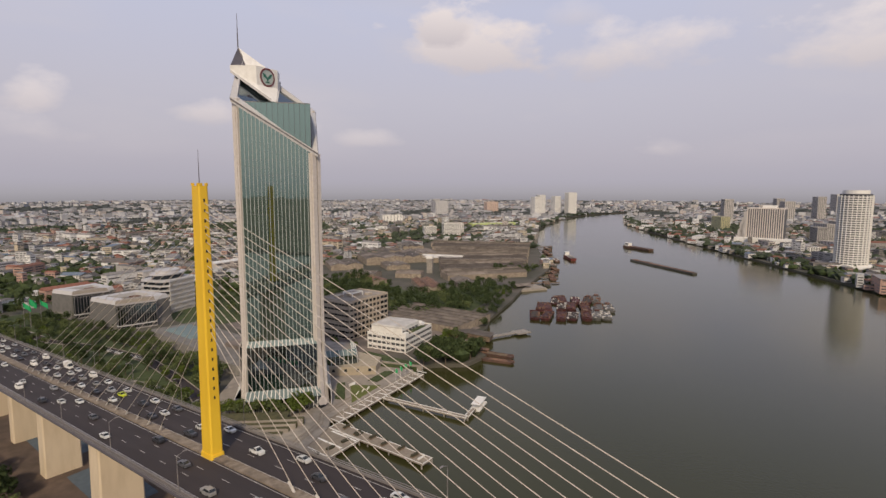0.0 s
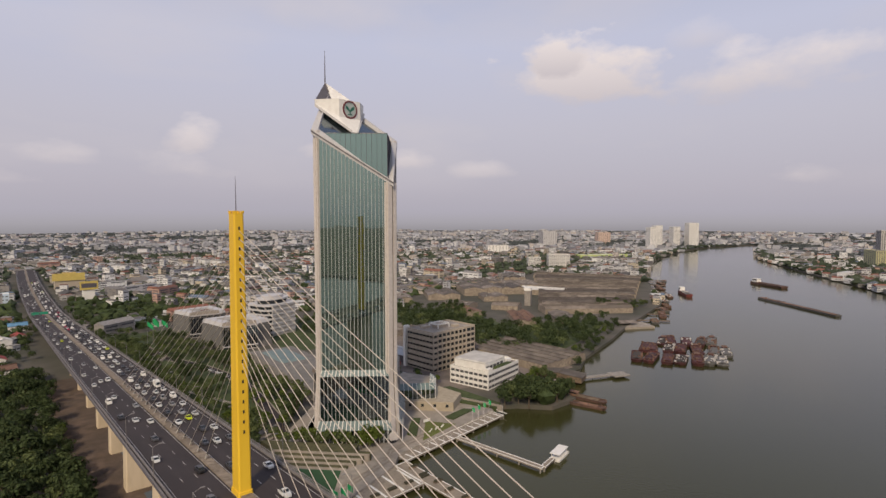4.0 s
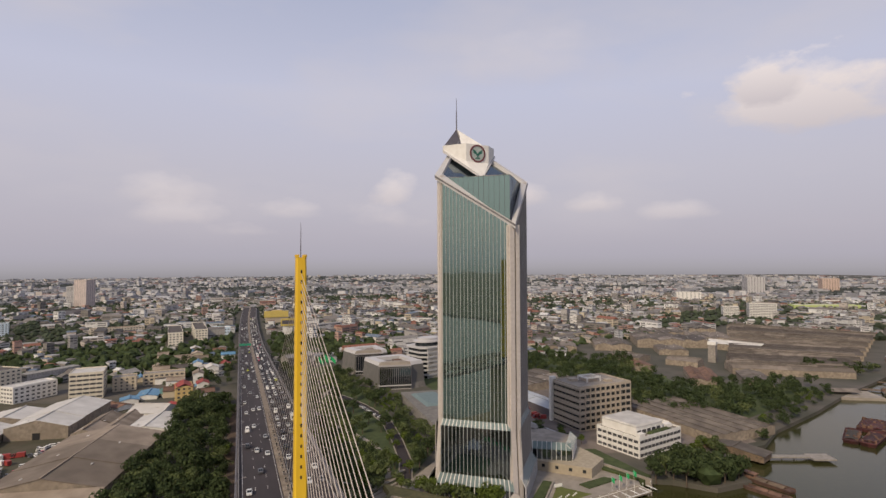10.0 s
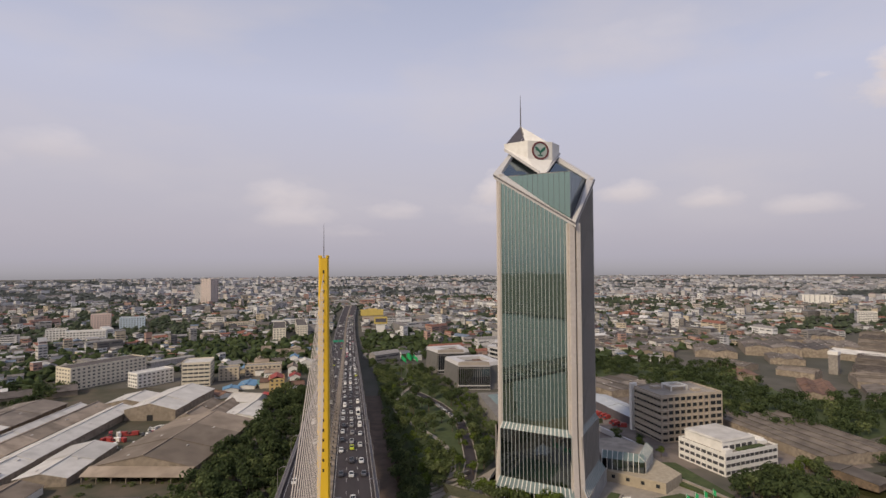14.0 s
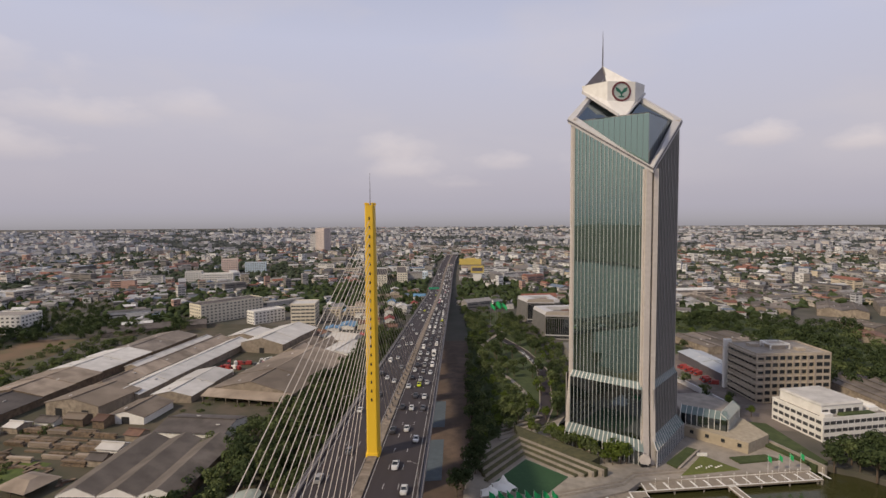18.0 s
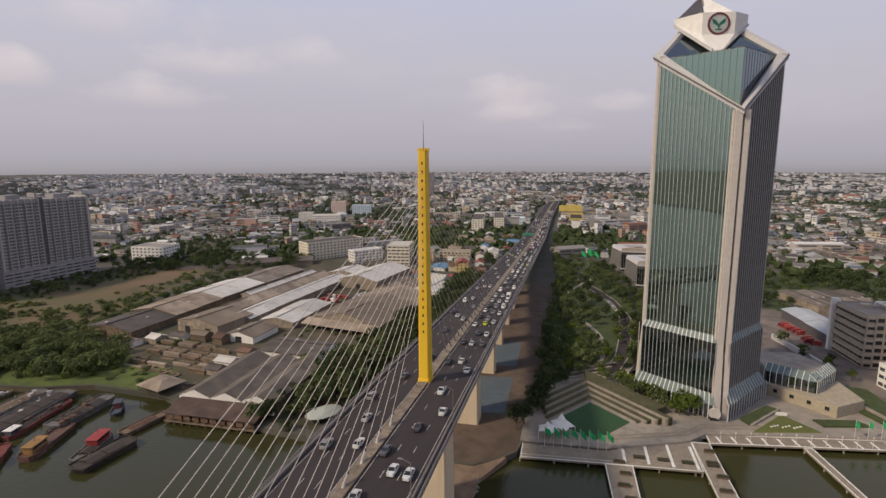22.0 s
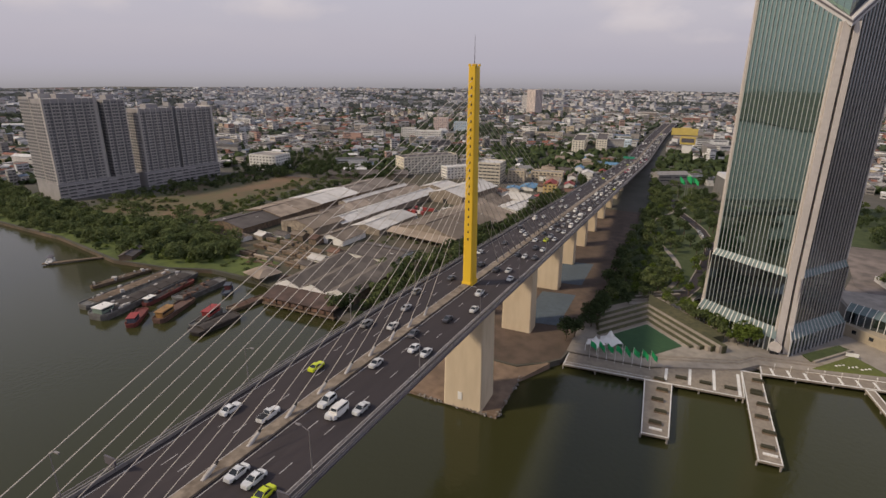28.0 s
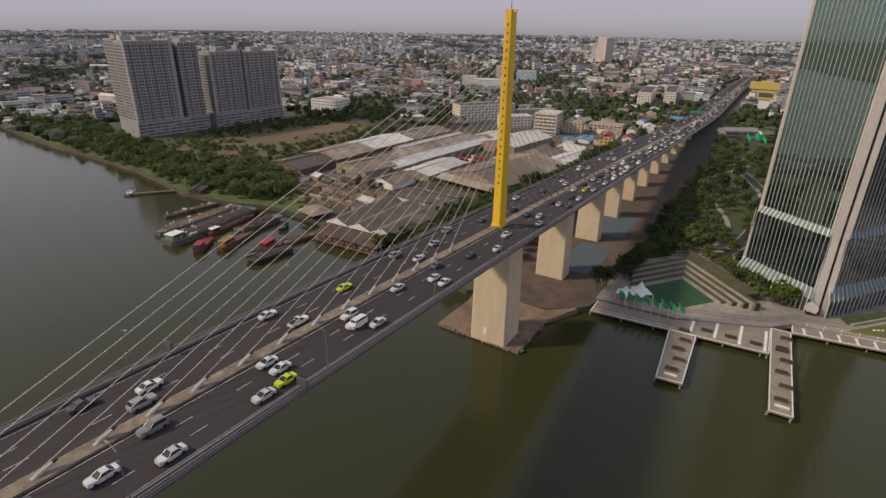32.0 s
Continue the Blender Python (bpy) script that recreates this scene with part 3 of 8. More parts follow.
bridge = thing("bridge", "cable-stayed road bridge with a dark asphalt deck and cream piers", "bridge")


def strip(x0, x1, z0, z1, ys=STEPS):
    """A band along the deck between two offsets across it, from z0 to z1 above the road surface."""
    g = Geo()
    for k, y in enumerate(ys):
        for x, z in ((x0, z0), (x1, z0), (x1, z1), (x0, z1)):
            g.v.append((x + deck_x(y), y, deck_z(y) + z))
        if k:
            i, j = 4 * k - 4, 4 * k
            g.f += [(i + a, i + (a + 1) % 4, j + (a + 1) % 4, j + a) for a in range(4)]
    n = len(g.v)
    g.f += [(3, 2, 1, 0), (n - 4, n - 3, n - 2, n - 1)]
    return g


part("road_deck", strip(-HALF, HALF, -0.35, 0.0), M_asphalt, bridge, "dark asphalt carriageways")
gird = Geo()
for k, y in enumerate(STEPS):
    d = 3.6 if y < 330 else 2.0
    for x, z in ((-HALF - 0.2, -0.36), (-9, -d), (9, -d), (HALF + 0.2, -0.36)):
        gird.v.append((x + deck_x(y), y, deck_z(y) + z))
    if k:
        i = 4 * k - 4
        gird.f += [(i + q + 1, i + q, i + 4 + q, i + 5 + q) for q in range(3)]
part("box_girder", gird, M_steel, bridge, "grey steel box girder")
part("median", strip(-1.35, 1.35, 0.0, 0.45), M_kerb, bridge, "dirty raised concrete median")
for s in (-1, 1):
    part("edge_barrier", strip(s * (HALF - 0.3) - 0.13, s * (HALF - 0.3) + 0.13, 0.0, 0.7), M_rail, bridge, "grey steel edge barrier")
    part("outer_rail", strip(s * (HALF + 0.75) - 0.06, s * (HALF + 0.75) + 0.06, 0.75, 0.95), M_rail, bridge)
    part("upper_rail", strip(s * (HALF - 0.3) - 0.06, s * (HALF - 0.3) + 0.06, 1.0, 1.12), M_rail, bridge)
    part("lower_rail", strip(s * (HALF + 0.75) - 0.05, s * (HALF + 0.75) + 0.05, 0.35, 0.45), M_rail, bridge)
    part("service_walk", strip(s * (HALF + 0.45) - 0.45, s * (HALF + 0.45) + 0.45, -0.5, -0.1), M_steel, bridge)
    part("edge_line", strip(s * (HALF - 1.5) - 0.09, s * (HALF - 1.5) + 0.09, 0.0, 0.015), M_mark, bridge)
    part("inner_line", strip(s * 1.9 - 0.09, s * 1.9 + 0.09, 0.0, 0.015), M_mark, bridge)
dash = Geo()
dash.box(0, 0, 0, 0.17, 3.2, 0.02)
dash_me = dash.mesh("lane_dash", M_mark)
rest = Geo()
for s in (-1, 1):
    for x in (5.6, 9.4):
        for k in range(-19, 90):
            y = k * 12.0 + (3 if s > 0 else 8)
            if -230 < y < 330:
                ob = part("lane_dash", dash_me, M_mark, bridge)
                ob.location = (s * x, y, deck_z(y) + 0.012)
                ob.rotation_euler = (math.atan(deck_z(y + 0.5) - deck_z(y - 0.5)), 0, 0)
            elif y >= 330:
                rest.beam((s * x + deck_x(y), y, deck_z(y) + 0.01), (s * x + deck_x(y + 3.2), y + 3.2, deck_z(y + 3.2) + 0.01), 0.17, 0.02)
part("far_lane_marking", rest, M_mark, bridge)["kind"] = "stuff"

# piers: tapered cream blades
PIERS = [(2, 15.0, 13, 2.8), (65, 14.2, 9, 3.0), (122, 13.4, 7, 2.7), (168, 11, 5.5, 2.6), (210, 10.5, 5, 2.6), (252, 10, 5, 2.6), (296, 9.5, 5, 2.6), (340, 9.5, 5, 2.6)] + [(382 + 42 * i, 9, 4, 2.6) for i in range(14)]
for y, w, d, z0 in PIERS:
    g = Geo()
    top = deck_z(y) - (3.6 if y < 330 else 2.0)
    if top < z0 + 0.5:
        continue
    x = deck_x(y)
    c = 0.5
    po = [(x - w / 2, y - d / 2 + c), (x - w / 2 + c, y - d / 2), (x + w / 2 - c, y - d / 2), (x + w / 2, y - d / 2 + c), (x + w / 2, y + d / 2 - c), (x + w / 2 - c, y + d / 2), (x - w / 2 + c, y + d / 2), (x - w / 2, y + d / 2 - c)]
    k = 0.93
    po2 = [(x + (px - x) * k, y + (py - y) * k) for px, py in po]
    g.prism(po, z0 - 2.0, top, po2)
    part("pier", g, M_pier, bridge, "tall cream concrete pier")
pd = Geo()
pd.box(-1.0, 2 - 6.6, 4.2, 1.6, 0.16, 3.2)
part("pier_hatch", pd, M_white, bridge, "small white hatch in the pier")

# pylon: one tapered yellow mast on the median
pylon = thing("bridge_pylon", "tall tapered yellow bridge pylon standing on the median", "bridge pylon")
PZ, PT = deck_z(0) + 0.3, 119.4
g = Geo()


def pylon_ring(k):
    wx, wy, c = lerp(3.3, 2.5, k), lerp(5.0, 3.7, k), 0.35
    hx, hy = wx / 2, wy / 2
    return [(-hx + c, -hy), (hx - c, -hy), (hx, -hy + c), (hx, hy - c), (hx - c, hy), (-hx + c, hy), (-hx, hy - c), (-hx, -hy + c)]


g.prism(pylon_ring(0), PZ, PT, pylon_ring(1))
part("shaft", g, M_yellow, pylon)
g = Geo()
g.prism([(x * 1.18, y * 1.15) for x, y in pylon_ring(0)], PZ - 0.3, PZ + 1.0, [(x * 1.12, y * 1.1) for x, y in pylon_ring(0)])
part("foot", g, M_yellow, pylon)
g = Geo()
for x, y in pylon_ring(1):
    g.box(x * 0.9, y * 0.9, PT, 0.5, 0.5, 0.7)
part("crown_posts", g, M_yellow, pylon)
g = Geo()
g.bar((0, 0, PT), (0, 0, PT + 9.0), 0.13, 6, 0.04)
part("lightning_rod", g, M_steel, pylon)
HOLES = [PT - 4.3 - 1.9 * i - 0.01 * i * i for i in range(17)]
PORTS = [PT - 3.6 - 2.55 * i for i in range(21)]
# dark boxes on the solid shaft stand in for shade in the holes
hole = Geo()
hole.box(0, 0, -0.4, 0.42, 0.3, 0.8)
hole_me = hole.mesh("cable_port", M_dark)
for z in PORTS:
    k = (z - PZ) / (PT - PZ)
    for s in (-1, 1):
        ob = part("cable_port", hole_me, M_dark, pylon)
        ob.location = (0, s * (lerp(5.0, 3.7, k) / 2 - 0.1), z)

# stays: a single plane of twin cables
for s in (-1, 1):
    for i, z in enumerate(HOLES):
        y = -(181.2 - 8.3 * min(i, 7) - 9.8 * max(i - 7, 0)) if s < 0 else 158 - 8.0 * i
        k = (z - PZ) / (PT - PZ)
        stay = thing("stay_cable", "pale sheathed stay cable running from the pylon to the median", "stay cable", group="stay cables of the bridge")
        g = Geo()
        g.bar((0, s * (lerp(5.0, 3.7, k) / 2), z), (0, y, deck_z(y) + 1.0), 0.075, 6)
        part("strand", g, M_cable, stay)
        g = Geo()
        d = (Vector((0, 0, z)) - Vector((0, y, deck_z(y)))).normalized()
        p = Vector((0, y, deck_z(y) + 0.35))
        g.bar(p - d * 0.4, p + d * 2.7, 0.40, 8, 0.30)
        slv = part("anchor_sleeve", g, M_sleeve, stay, "whitewashed anchor sleeve")
        g = Geo()
        g.bar(p + d * 2.7, p + d * 3.4, 0.28, 8, 0.16)
        part("sleeve_cap", g, M_dark, slv, "black rubber cap")

# lamp posts along both edges
for s in (-1, 1):
    for k in range(-6, 24):
        y = 38 * k + (9 if s > 0 else 26)
        if y < -215:
            continue
        z = deck_z(y)
        lampp = thing("street_lamp", "slim grey street lamp on the bridge edge", "street lamp", group="street lamps on the bridge")
        g = Geo()
        x = s * (HALF + 0.1) + deck_x(y)
        g.bar((x, y, z), (x, y, z + 9.0), 0.12, 6, 0.07)
        part("post", g, M_rail, lampp)
        g = Geo()
        g.bar((x, y, z + 9.0), (x - s * 1.6, y, z + 9.7), 0.06, 5)
        arm_ = part("arm", g, M_rail, lampp)
        g = Geo()
        g.box(x - s * 2.0, y, z + 9.6, 1.0, 0.35, 0.18)
        part("lantern", g, M_rail, arm_)

# ---------------------------------------------------------------- the office tower
TC = Vector((106.6, 117.4))
TR = 28.2
TA = radians(7.0)


def tcorner(k, r=TR, off=0.0):
    """Corner k of the square plan: 0 south, 1 east, 2 north, 3 west."""
    a = TA - math.pi / 2 + k * math.pi / 2
    return Vector((TC.x + r * math.cos(a), TC.y + r * math.sin(a)))


M_alu = mat("grey-green aluminium", (0.40, 0.42, 0.40), 0.45, scale=0.4, amount=0.2)
tower = thing("office_tower", "tall green-glass office tower with a slanting white-framed top", "office tower")


def cut_z(p):
    """Height of the slanting top above a point of the plan: it climbs from the south corner to the north one."""
    n = tcorner(2) - tcorner(0)
    t = (Vector((p[0], p[1])) - tcorner(0)).dot(n) / n.length_squared
    return lerp(136.0, 188.0, t)


BELT, FOOT = 37.2, 14.0
CH = 3.2   # corner chamfer


def ring(r, ch):
    """Square plan with cut corners, counterclockwise from the south corner."""
    out = []
    for k in range(4):
        c, a, b = tcorner(k, r), tcorner(k - 1, r), tcorner(k + 1, r)
        out.append(tuple(c + (a - c).normalized() * ch))
        out.append(tuple(c + (b - c).normalized() * ch))
    return out


up, low = ring(TR, CH), ring(TR + 2.0, CH + 0.6)
core = Geo()
rr = ring(TR - 0.8, CH)
core.prism(rr, 2.8, [cut_z(p) - 1.0 for p in rr])
# dark core colour makes the grooves between the corner shafts read dark
part("core", core, M_steel, tower)


def wall_bays(k, ring_, z0, ztop, n, fin_w, fin_d, glass_mat, fin_mat, floors=True):
    """One face: recessed glass panes between upright fins."""
    a, b = Vector(ring_[2 * k + 1]), Vector(ring_[(2 * k + 2) % 8])
    d = (b - a) / n
    u = d.normalized()
    o = Vector((u.y, -u.x))
    for i in range(n):
        p, q = a + d * i, a + d * (i + 1)
        g = Geo()
        za, zb = ztop(p), ztop(q)
        g.face((p.x, p.y, z0), (q.x, q.y, z0), (q.x, q.y, zb), (p.x, p.y, za))
        back = o * -0.3
        g.face((q.x + back.x, q.y + back.y, z0), (p.x + back.x, p.y + back.y, z0), (p.x + back.x, p.y + back.y, za), (q.x + back.x, q.y + back.y, zb))
        part("glass_bay", g, glass_mat, tower)
    for i in range(n + 1):
        p = a + d * i
        g = Geo()
        w2, zt = u * fin_w / 2, ztop(p)
        po = [tuple(p - w2 - o * 0.1), tuple(p - w2 + o * fin_d), tuple(p + w2 + o * fin_d), tuple(p + w2 - o * 0.1)]
        g.prism(po[::-1], z0, zt)
        part("fin", g, fin_mat, tower)
    if floors:
        g = Geo()
        z = z0 + 3.9
        while z < max(ztop(a), ztop(b)):
            # floor lines stop at the slanting top
            lo, hi = a, b
            if ztop(a) < z:
                t = (z - ztop(a)) / (ztop(b) - ztop(a))
                lo = a + (b - a) * t
            if ztop(b) < z:
                t = (z - ztop(a)) / (ztop(b) - ztop(a))
                hi = a + (b - a) * t
            g.beam((lo.x + o.x * 0.05, lo.y + o.y * 0.05, z), (hi.x + o.x * 0.05, hi.y + o.y * 0.05, z), 0.12, 0.07)
            z += 3.9
        part("floor_edge", g, M_steel, tower)["kind"] = "stuff"


for k in range(4):
    green = k in (3, 1)
    n = 18 if green else 15
    fw, fd = (0.24, 0.3) if green else (0.5, 0.34)
    wall_bays(k, up, BELT + 2.0, lambda p: cut_z(p) - 0.6, n, fw, fd, M_glass if green else M_glassb, M_alu if green else M_fin, floors=green)
    wall_bays(k, low, FOOT + (0.0 if green else 1.6), lambda p: BELT, n, fw * 0.75, fd, M_glassb, M_alu if green else M_fin, floors=False)
    # sloping glass belt and foot, in bays
    for r0, r1, z0, z1, mate in ((TR + 2.0, TR, BELT, BELT + 3.0, M_skirt), (TR + (4.6 if green else 6.2), TR + 2.0, 9.4 if green else 10.6, FOOT + (0.0 if green else 1.6), M_skirt)):
        ra, rb = ring(r0, CH + 0.6), ring(r1, CH)
        a0, b0, a1, b1 = (Vector(x) for x in (ra[2 * k + 1], ra[(2 * k + 2) % 8], rb[2 * k + 1], rb[(2 * k + 2) % 8]))
        for i in range(n):
            p0, q0, p1, q1 = lerp(a0, b0, i / n), lerp(a0, b0, (i + 1) / n), lerp(a1, b1, i / n), lerp(a1, b1, (i + 1) / n)
            g = Geo()
            g.face((p0.x, p0.y, z0), (q0.x, q0.y, z0), (q1.x, q1.y, z1), (p1.x, p1.y, z1))
            part("skirt_pane", g, mate, tower)
            rib = Geo()
            nx = (q0 - p0).normalized() * 0.18
            oo = Vector((nx.y, -nx.x)).normalized() * 0.2
            rib.prism([(p0.x - nx.x + oo.x, p0.y - nx.y + oo.y), (p0.x + nx.x + oo.x, p0.y + nx.y + oo.y), (p0.x + nx.x - oo.x, p0.y + nx.y - oo.y), (p0.x - nx.x - oo.x, p0.y - nx.y - oo.y)], z0 - 0.05, z1 + 0.1,
                      [(p1.x - nx.x + oo.x, p1.y - nx.y + oo.y), (p1.x + nx.x + oo.x, p1.y + nx.y + oo.y), (p1.x + nx.x - oo.x, p1.y + nx.y - oo.y), (p1.x - nx.x - oo.x, p1.y - nx.y - oo.y)])
            part("skirt_rib", rib, M_white if green else M_frame, tower)
    # upright glass and posts below the skirt
    ra = ring(TR + (4.4 if green else 6.0), CH + 0.6)
    a0, b0 = Vector(ra[2 * k + 1]), Vector(ra[(2 * k + 2) % 8])
    u0 = (b0 - a0).normalized()
    o0 = Vector((u0.y, -u0.x))
    g = Geo()
    g.beam((a0.x, a0.y, 2.9), (b0.x, b0.y, 2.9), 0.2, (9.4 if green else 10.6) - 3.0)
    part("foot_glass", g, M_glassb, tower)
    for i in range(n + 1):
        p0 = lerp(a0, b0, i / n) + o0 * 0.2
        g = Geo()
        g.box(p0.x, p0.y, 2.9, 0.34, 0.5, (9.6 if green else 10.9) - 2.9, math.atan2(u0.y, u0.x))
        part("foot_post", g, M_white if green else M_frame, tower)
    # corner pier: two stone shafts with a groove between them
    c = tcorner(k)
    inn = (TC - c).normalized()
    side = Vector((-inn.y, inn.x))
    zt = cut_z(c) + 0.4
    for s, w, dpt in (((-1.15, 2.1, 0.3), (0.5, 2.7, 0.0), (1.32, 0.5, 0.9)) if k in (0, 2) else ((-0.62, 1.0, 0.7), (0.0, 1.3, 0.5), (0.62, 1.0, 0.7))):
        m0 = c + inn * (1.1 + dpt) + side * (s * 2.1)
        po = [tuple(m0 - side * w / 2 + inn * 1.6), tuple(m0 - side * w / 2 - inn * 0.4), tuple(m0 + side * w / 2 - inn * 0.4), tuple(m0 + side * w / 2 + inn * 1.6)]
        lo = [(x - inn.x * 2.2, y - inn.y * 2.2) for x, y in po]
        g = Geo()
        g.prism(po, BELT - 3, zt)
        part("corner_shaft", g, M_stone, tower, "pale stone corner shaft")
        g = Geo()
        g.prism(lo, 2.8, BELT - 1, po)
        part("corner_shaft", g, M_stone, tower, "pale stone corner shaft")

# white frame along the slanting top
for k in range(4):
    a, b = tcorner(k, TR + 0.7), tcorner(k + 1, TR + 0.7)
    a2, b2 = tcorner(k, TR - 3.4), tcorner(k + 1, TR - 3.4)
    za, zb = cut_z(tcorner(k)), cut_z(tcorner(k + 1))
    g = Geo()
    h = 2.0
    g.prism([tuple(a), tuple(b), tuple(b2), tuple(a2)], [za - h * 0.8, zb - h * 0.8, zb - h * 0.8, za - h * 0.8], [za + h * 0.5, zb + h * 0.5, zb + h * 0.8, za + h * 0.8])
    part("top_frame", g, M_frame, tower, "pale grey slanting frame of the top")
    # raised strip for the frame's groove, its darkness put into the colour
    g = Geo()
    a3, b3, a4, b4 = tcorner(k, TR + 1.0), tcorner(k + 1, TR + 1.0), tcorner(k, TR + 0.2), tcorner(k + 1, TR + 0.2)
    g.prism([tuple(a3), tuple(b3), tuple(b4), tuple(a4)], [za - 0.5, zb - 0.5, zb - 0.5, za - 0.5], [za + 0.3, zb + 0.3, zb + 0.3, za + 0.3])
    part("frame_groove", g, M_steel, tower)
# inner glass roof house behind the south notch
rin = [tcorner(k, TR - 3.9) for k in range(4)]
ROOFZ = 161.6
for k in range(4):
    a, b = rin[k], rin[(k + 1) % 4]
    n = 13
    for i in range(n):
        p, q = lerp(a, b, i / n), lerp(a, b, (i + 1) / n)
        g = Geo()
        g.face((p.x, p.y, 130), (q.x, q.y, 130), (q.x, q.y, ROOFZ), (p.x, p.y, ROOFZ))
        part("roof_house_pane", g, M_glass if k in (3, 1) else M_glassb, tower)
        m = Geo()
        m.bar((p.x, p.y, 130), (p.x, p.y, ROOFZ + 0.1), 0.09, 4)
        part("roof_house_mullion", m, M_steel, tower)
g = Geo()
g.prism([tuple(p) for p in rin], ROOFZ - 0.4, ROOFZ)
part("roof_slab", g, M_fin, tower)
# sloping blue glass from the roof up to the north corner
g = Geo()
w_, e_, n_ = tcorner(3, TR - 3.5), tcorner(1, TR - 3.5), tcorner(2, TR - 3.5)
g.face((w_.x, w_.y, 161.9), (e_.x, e_.y, 161.9), (n_.x, n_.y, 186))
part("north_glass_slope", g, M_glassb, tower, "blue sloping glass roof")
# white sign house with a keel, facing the river
sx = (tcorner(1) - tcorner(3)).normalized()
sy = (tcorner(2) - tcorner(0)).normalized()




def tw(u, v, z):
    p = TC + sx * (u + SHIFT) + sy * v
    return (p.x, p.y, z)


FRONT, ZE, SHIFT = 7.2, 177.6, 0.8
ft = [tw(-7.2, FRONT, 172.9), tw(7.2, FRONT, 172.9), tw(7.2, FRONT, 182.6), tw(-7.2, FRONT, 182.6)]
wl_, wh_ = tw(-17.0, 15.2, 179.6), tw(-17.3, 15.2, 181.8)   # west wing tip, low and high
el_, eh_ = tw(15.8, 15.2, 178.9), tw(16.0, 15.2, 183.0)     # east wing tip
kl_, kr_ = tw(-4.4, 0.2, 164.2), tw(-0.6, 0.2, 164.2)       # keel edge, leaning out over the notch
bw_, be_, bk_ = tw(-9.0, 24.0, 183.2), tw(10.0, 24.0, 183.6), tw(-1.0, 21.0, 172.0)
g = Geo()
g.face(ft[0], ft[1], ft[2], ft[3])
g.face(ft[1], el_, eh_, ft[2])
g.face(wl_, ft[0], ft[3], wh_)
g.face(ft[3], ft[2], eh_, be_, bw_, wh_)
g.face(kl_, kr_, ft[1], ft[0])
g.face(wl_, kl_, ft[0])
g.face(kr_, el_, ft[1])
g.face(wl_, bk_, kr_, kl_)
g.face(bk_, el_, kr_)
g.face(eh_, el_, bk_, be_)
g.face(wl_, wh_, bw_, bk_)
g.face(bw_, be_, bk_)
part("sign_house", g, M_white, tower, "white faceted sign house")
# pale edge beam along the lower west side, with its shadow groove
g = Geo()
g.beam((wl_[0] - 0.3, wl_[1] - 0.5, wl_[2] - 1.7), (kl_[0], kl_[1] - 0.6, kl_[2] - 0.5), 0.9, 1.5)
part("edge_beam", g, M_frame, tower, "pale edge beam under the sign house")
g = Geo()
g.beam((kr_[0], kr_[1] - 0.5, kr_[2] - 0.4), (el_[0] + 0.2, el_[1] - 0.4, el_[2] - 0.9), 0.8, 0.9)
part("edge_beam", g, M_frame, tower, "pale edge beam under the sign house")
# round emblem, a plain disc with a ring and a leaf shape
em = Geo()
for r0, r1, off in ((4.9, 4.0, 0.35),):
    for i in range(32):
        t0, t1 = 2 * math.pi * i / 32, 2 * math.pi * (i + 1) / 32
        P = lambda r, t, o: tw(r * math.cos(t), FRONT - o, ZE + r * math.sin(t))
        em.face(P(r0, t0, off), P(r0, t1, off), P(r1, t1, off), P(r1, t0, off))
        em.face(P(r0, t1, off), P(r0, t0, off), P(r0, t0, 0), P(r0, t1, 0))
part("emblem_ring", em, mat("emblem dark red", (0.16, 0.045, 0.05), 0.5), tower, "dark red ring of the emblem")
em = Geo()
em.face(*[tw(3.95 * math.cos(2 * math.pi * i / 32), FRONT - 0.15, ZE + 3.95 * math.sin(2 * math.pi * i / 32)) for i in range(32)])
part("emblem_disc", em, mat("emblem pale green", (0.42, 0.47, 0.44), 0.5), tower)
em = Geo()
for s in (-1, 1):
    em.face(*[tw(s * x, FRONT - 0.25, ZE + z) for x, z in ((0, -2.6), (0.7, -0.9), (2.6, 0.2), (3.1, 2.2), (1.6, 1.6), (0.3, 0.2), (0, -0.4))])
em.face(*[tw(x, FRONT - 0.25, ZE + z) for x, z in ((-1.6, -2.9), (1.6, -2.9), (1.2, -2.2), (-1.2, -2.2))])
part("emblem_leaf", em, mat("emblem green", (0.02, 0.13, 0.09), 0.5), tower)
# pyramid cap and mast at the north corner
tip, cm = tw(-1.4, 28.0, 195.6), tw(-1.6, 20.5, 182.9)
cl_, cr_, cb_ = tw(-15.6, 17.0, 182.0), tw(13.0, 17.0, 183.4), tw(0.0, 31.0, 184.0)
g = Geo()
g.face(cm, cr_, tip)
g.face(cr_, cb_, tip)
g.face(cb_, cl_, tip)
g.face(cl_, cb_, cr_, cm)
part("cap", g, M_white, tower, "white pyramid cap")
g = Geo()
g.face(cl_, cm, tip)
part("cap_louvre", g, M_steel, tower, "dark louvred side of the cap")
g = Geo()
g.bar(lerp(Vector(cm), Vector(tip), 0.55), Vector(tip), 0.5, 6, 0.35)
part("cap_post", g, M_rail, tower)
g = Geo()
g.bar(tip, (tip[0], tip[1], 206), 0.36, 6, 0.26)
g.bar((tip[0], tip[1], 206), (tip[0], tip[1], 213.5), 0.2, 6, 0.1)
part("mast", g, M_steel, tower)

# ---------------------------------------------------------------- riverside plaza by the tower
def slab(name, poly, z0, z1, material, label, category, kind="structure"):
    g = Geo()
    g.prism(poly, z0, z1)
    return tagged(part(name, g, material), label, category, kind=kind)


PZ0 = 2.2
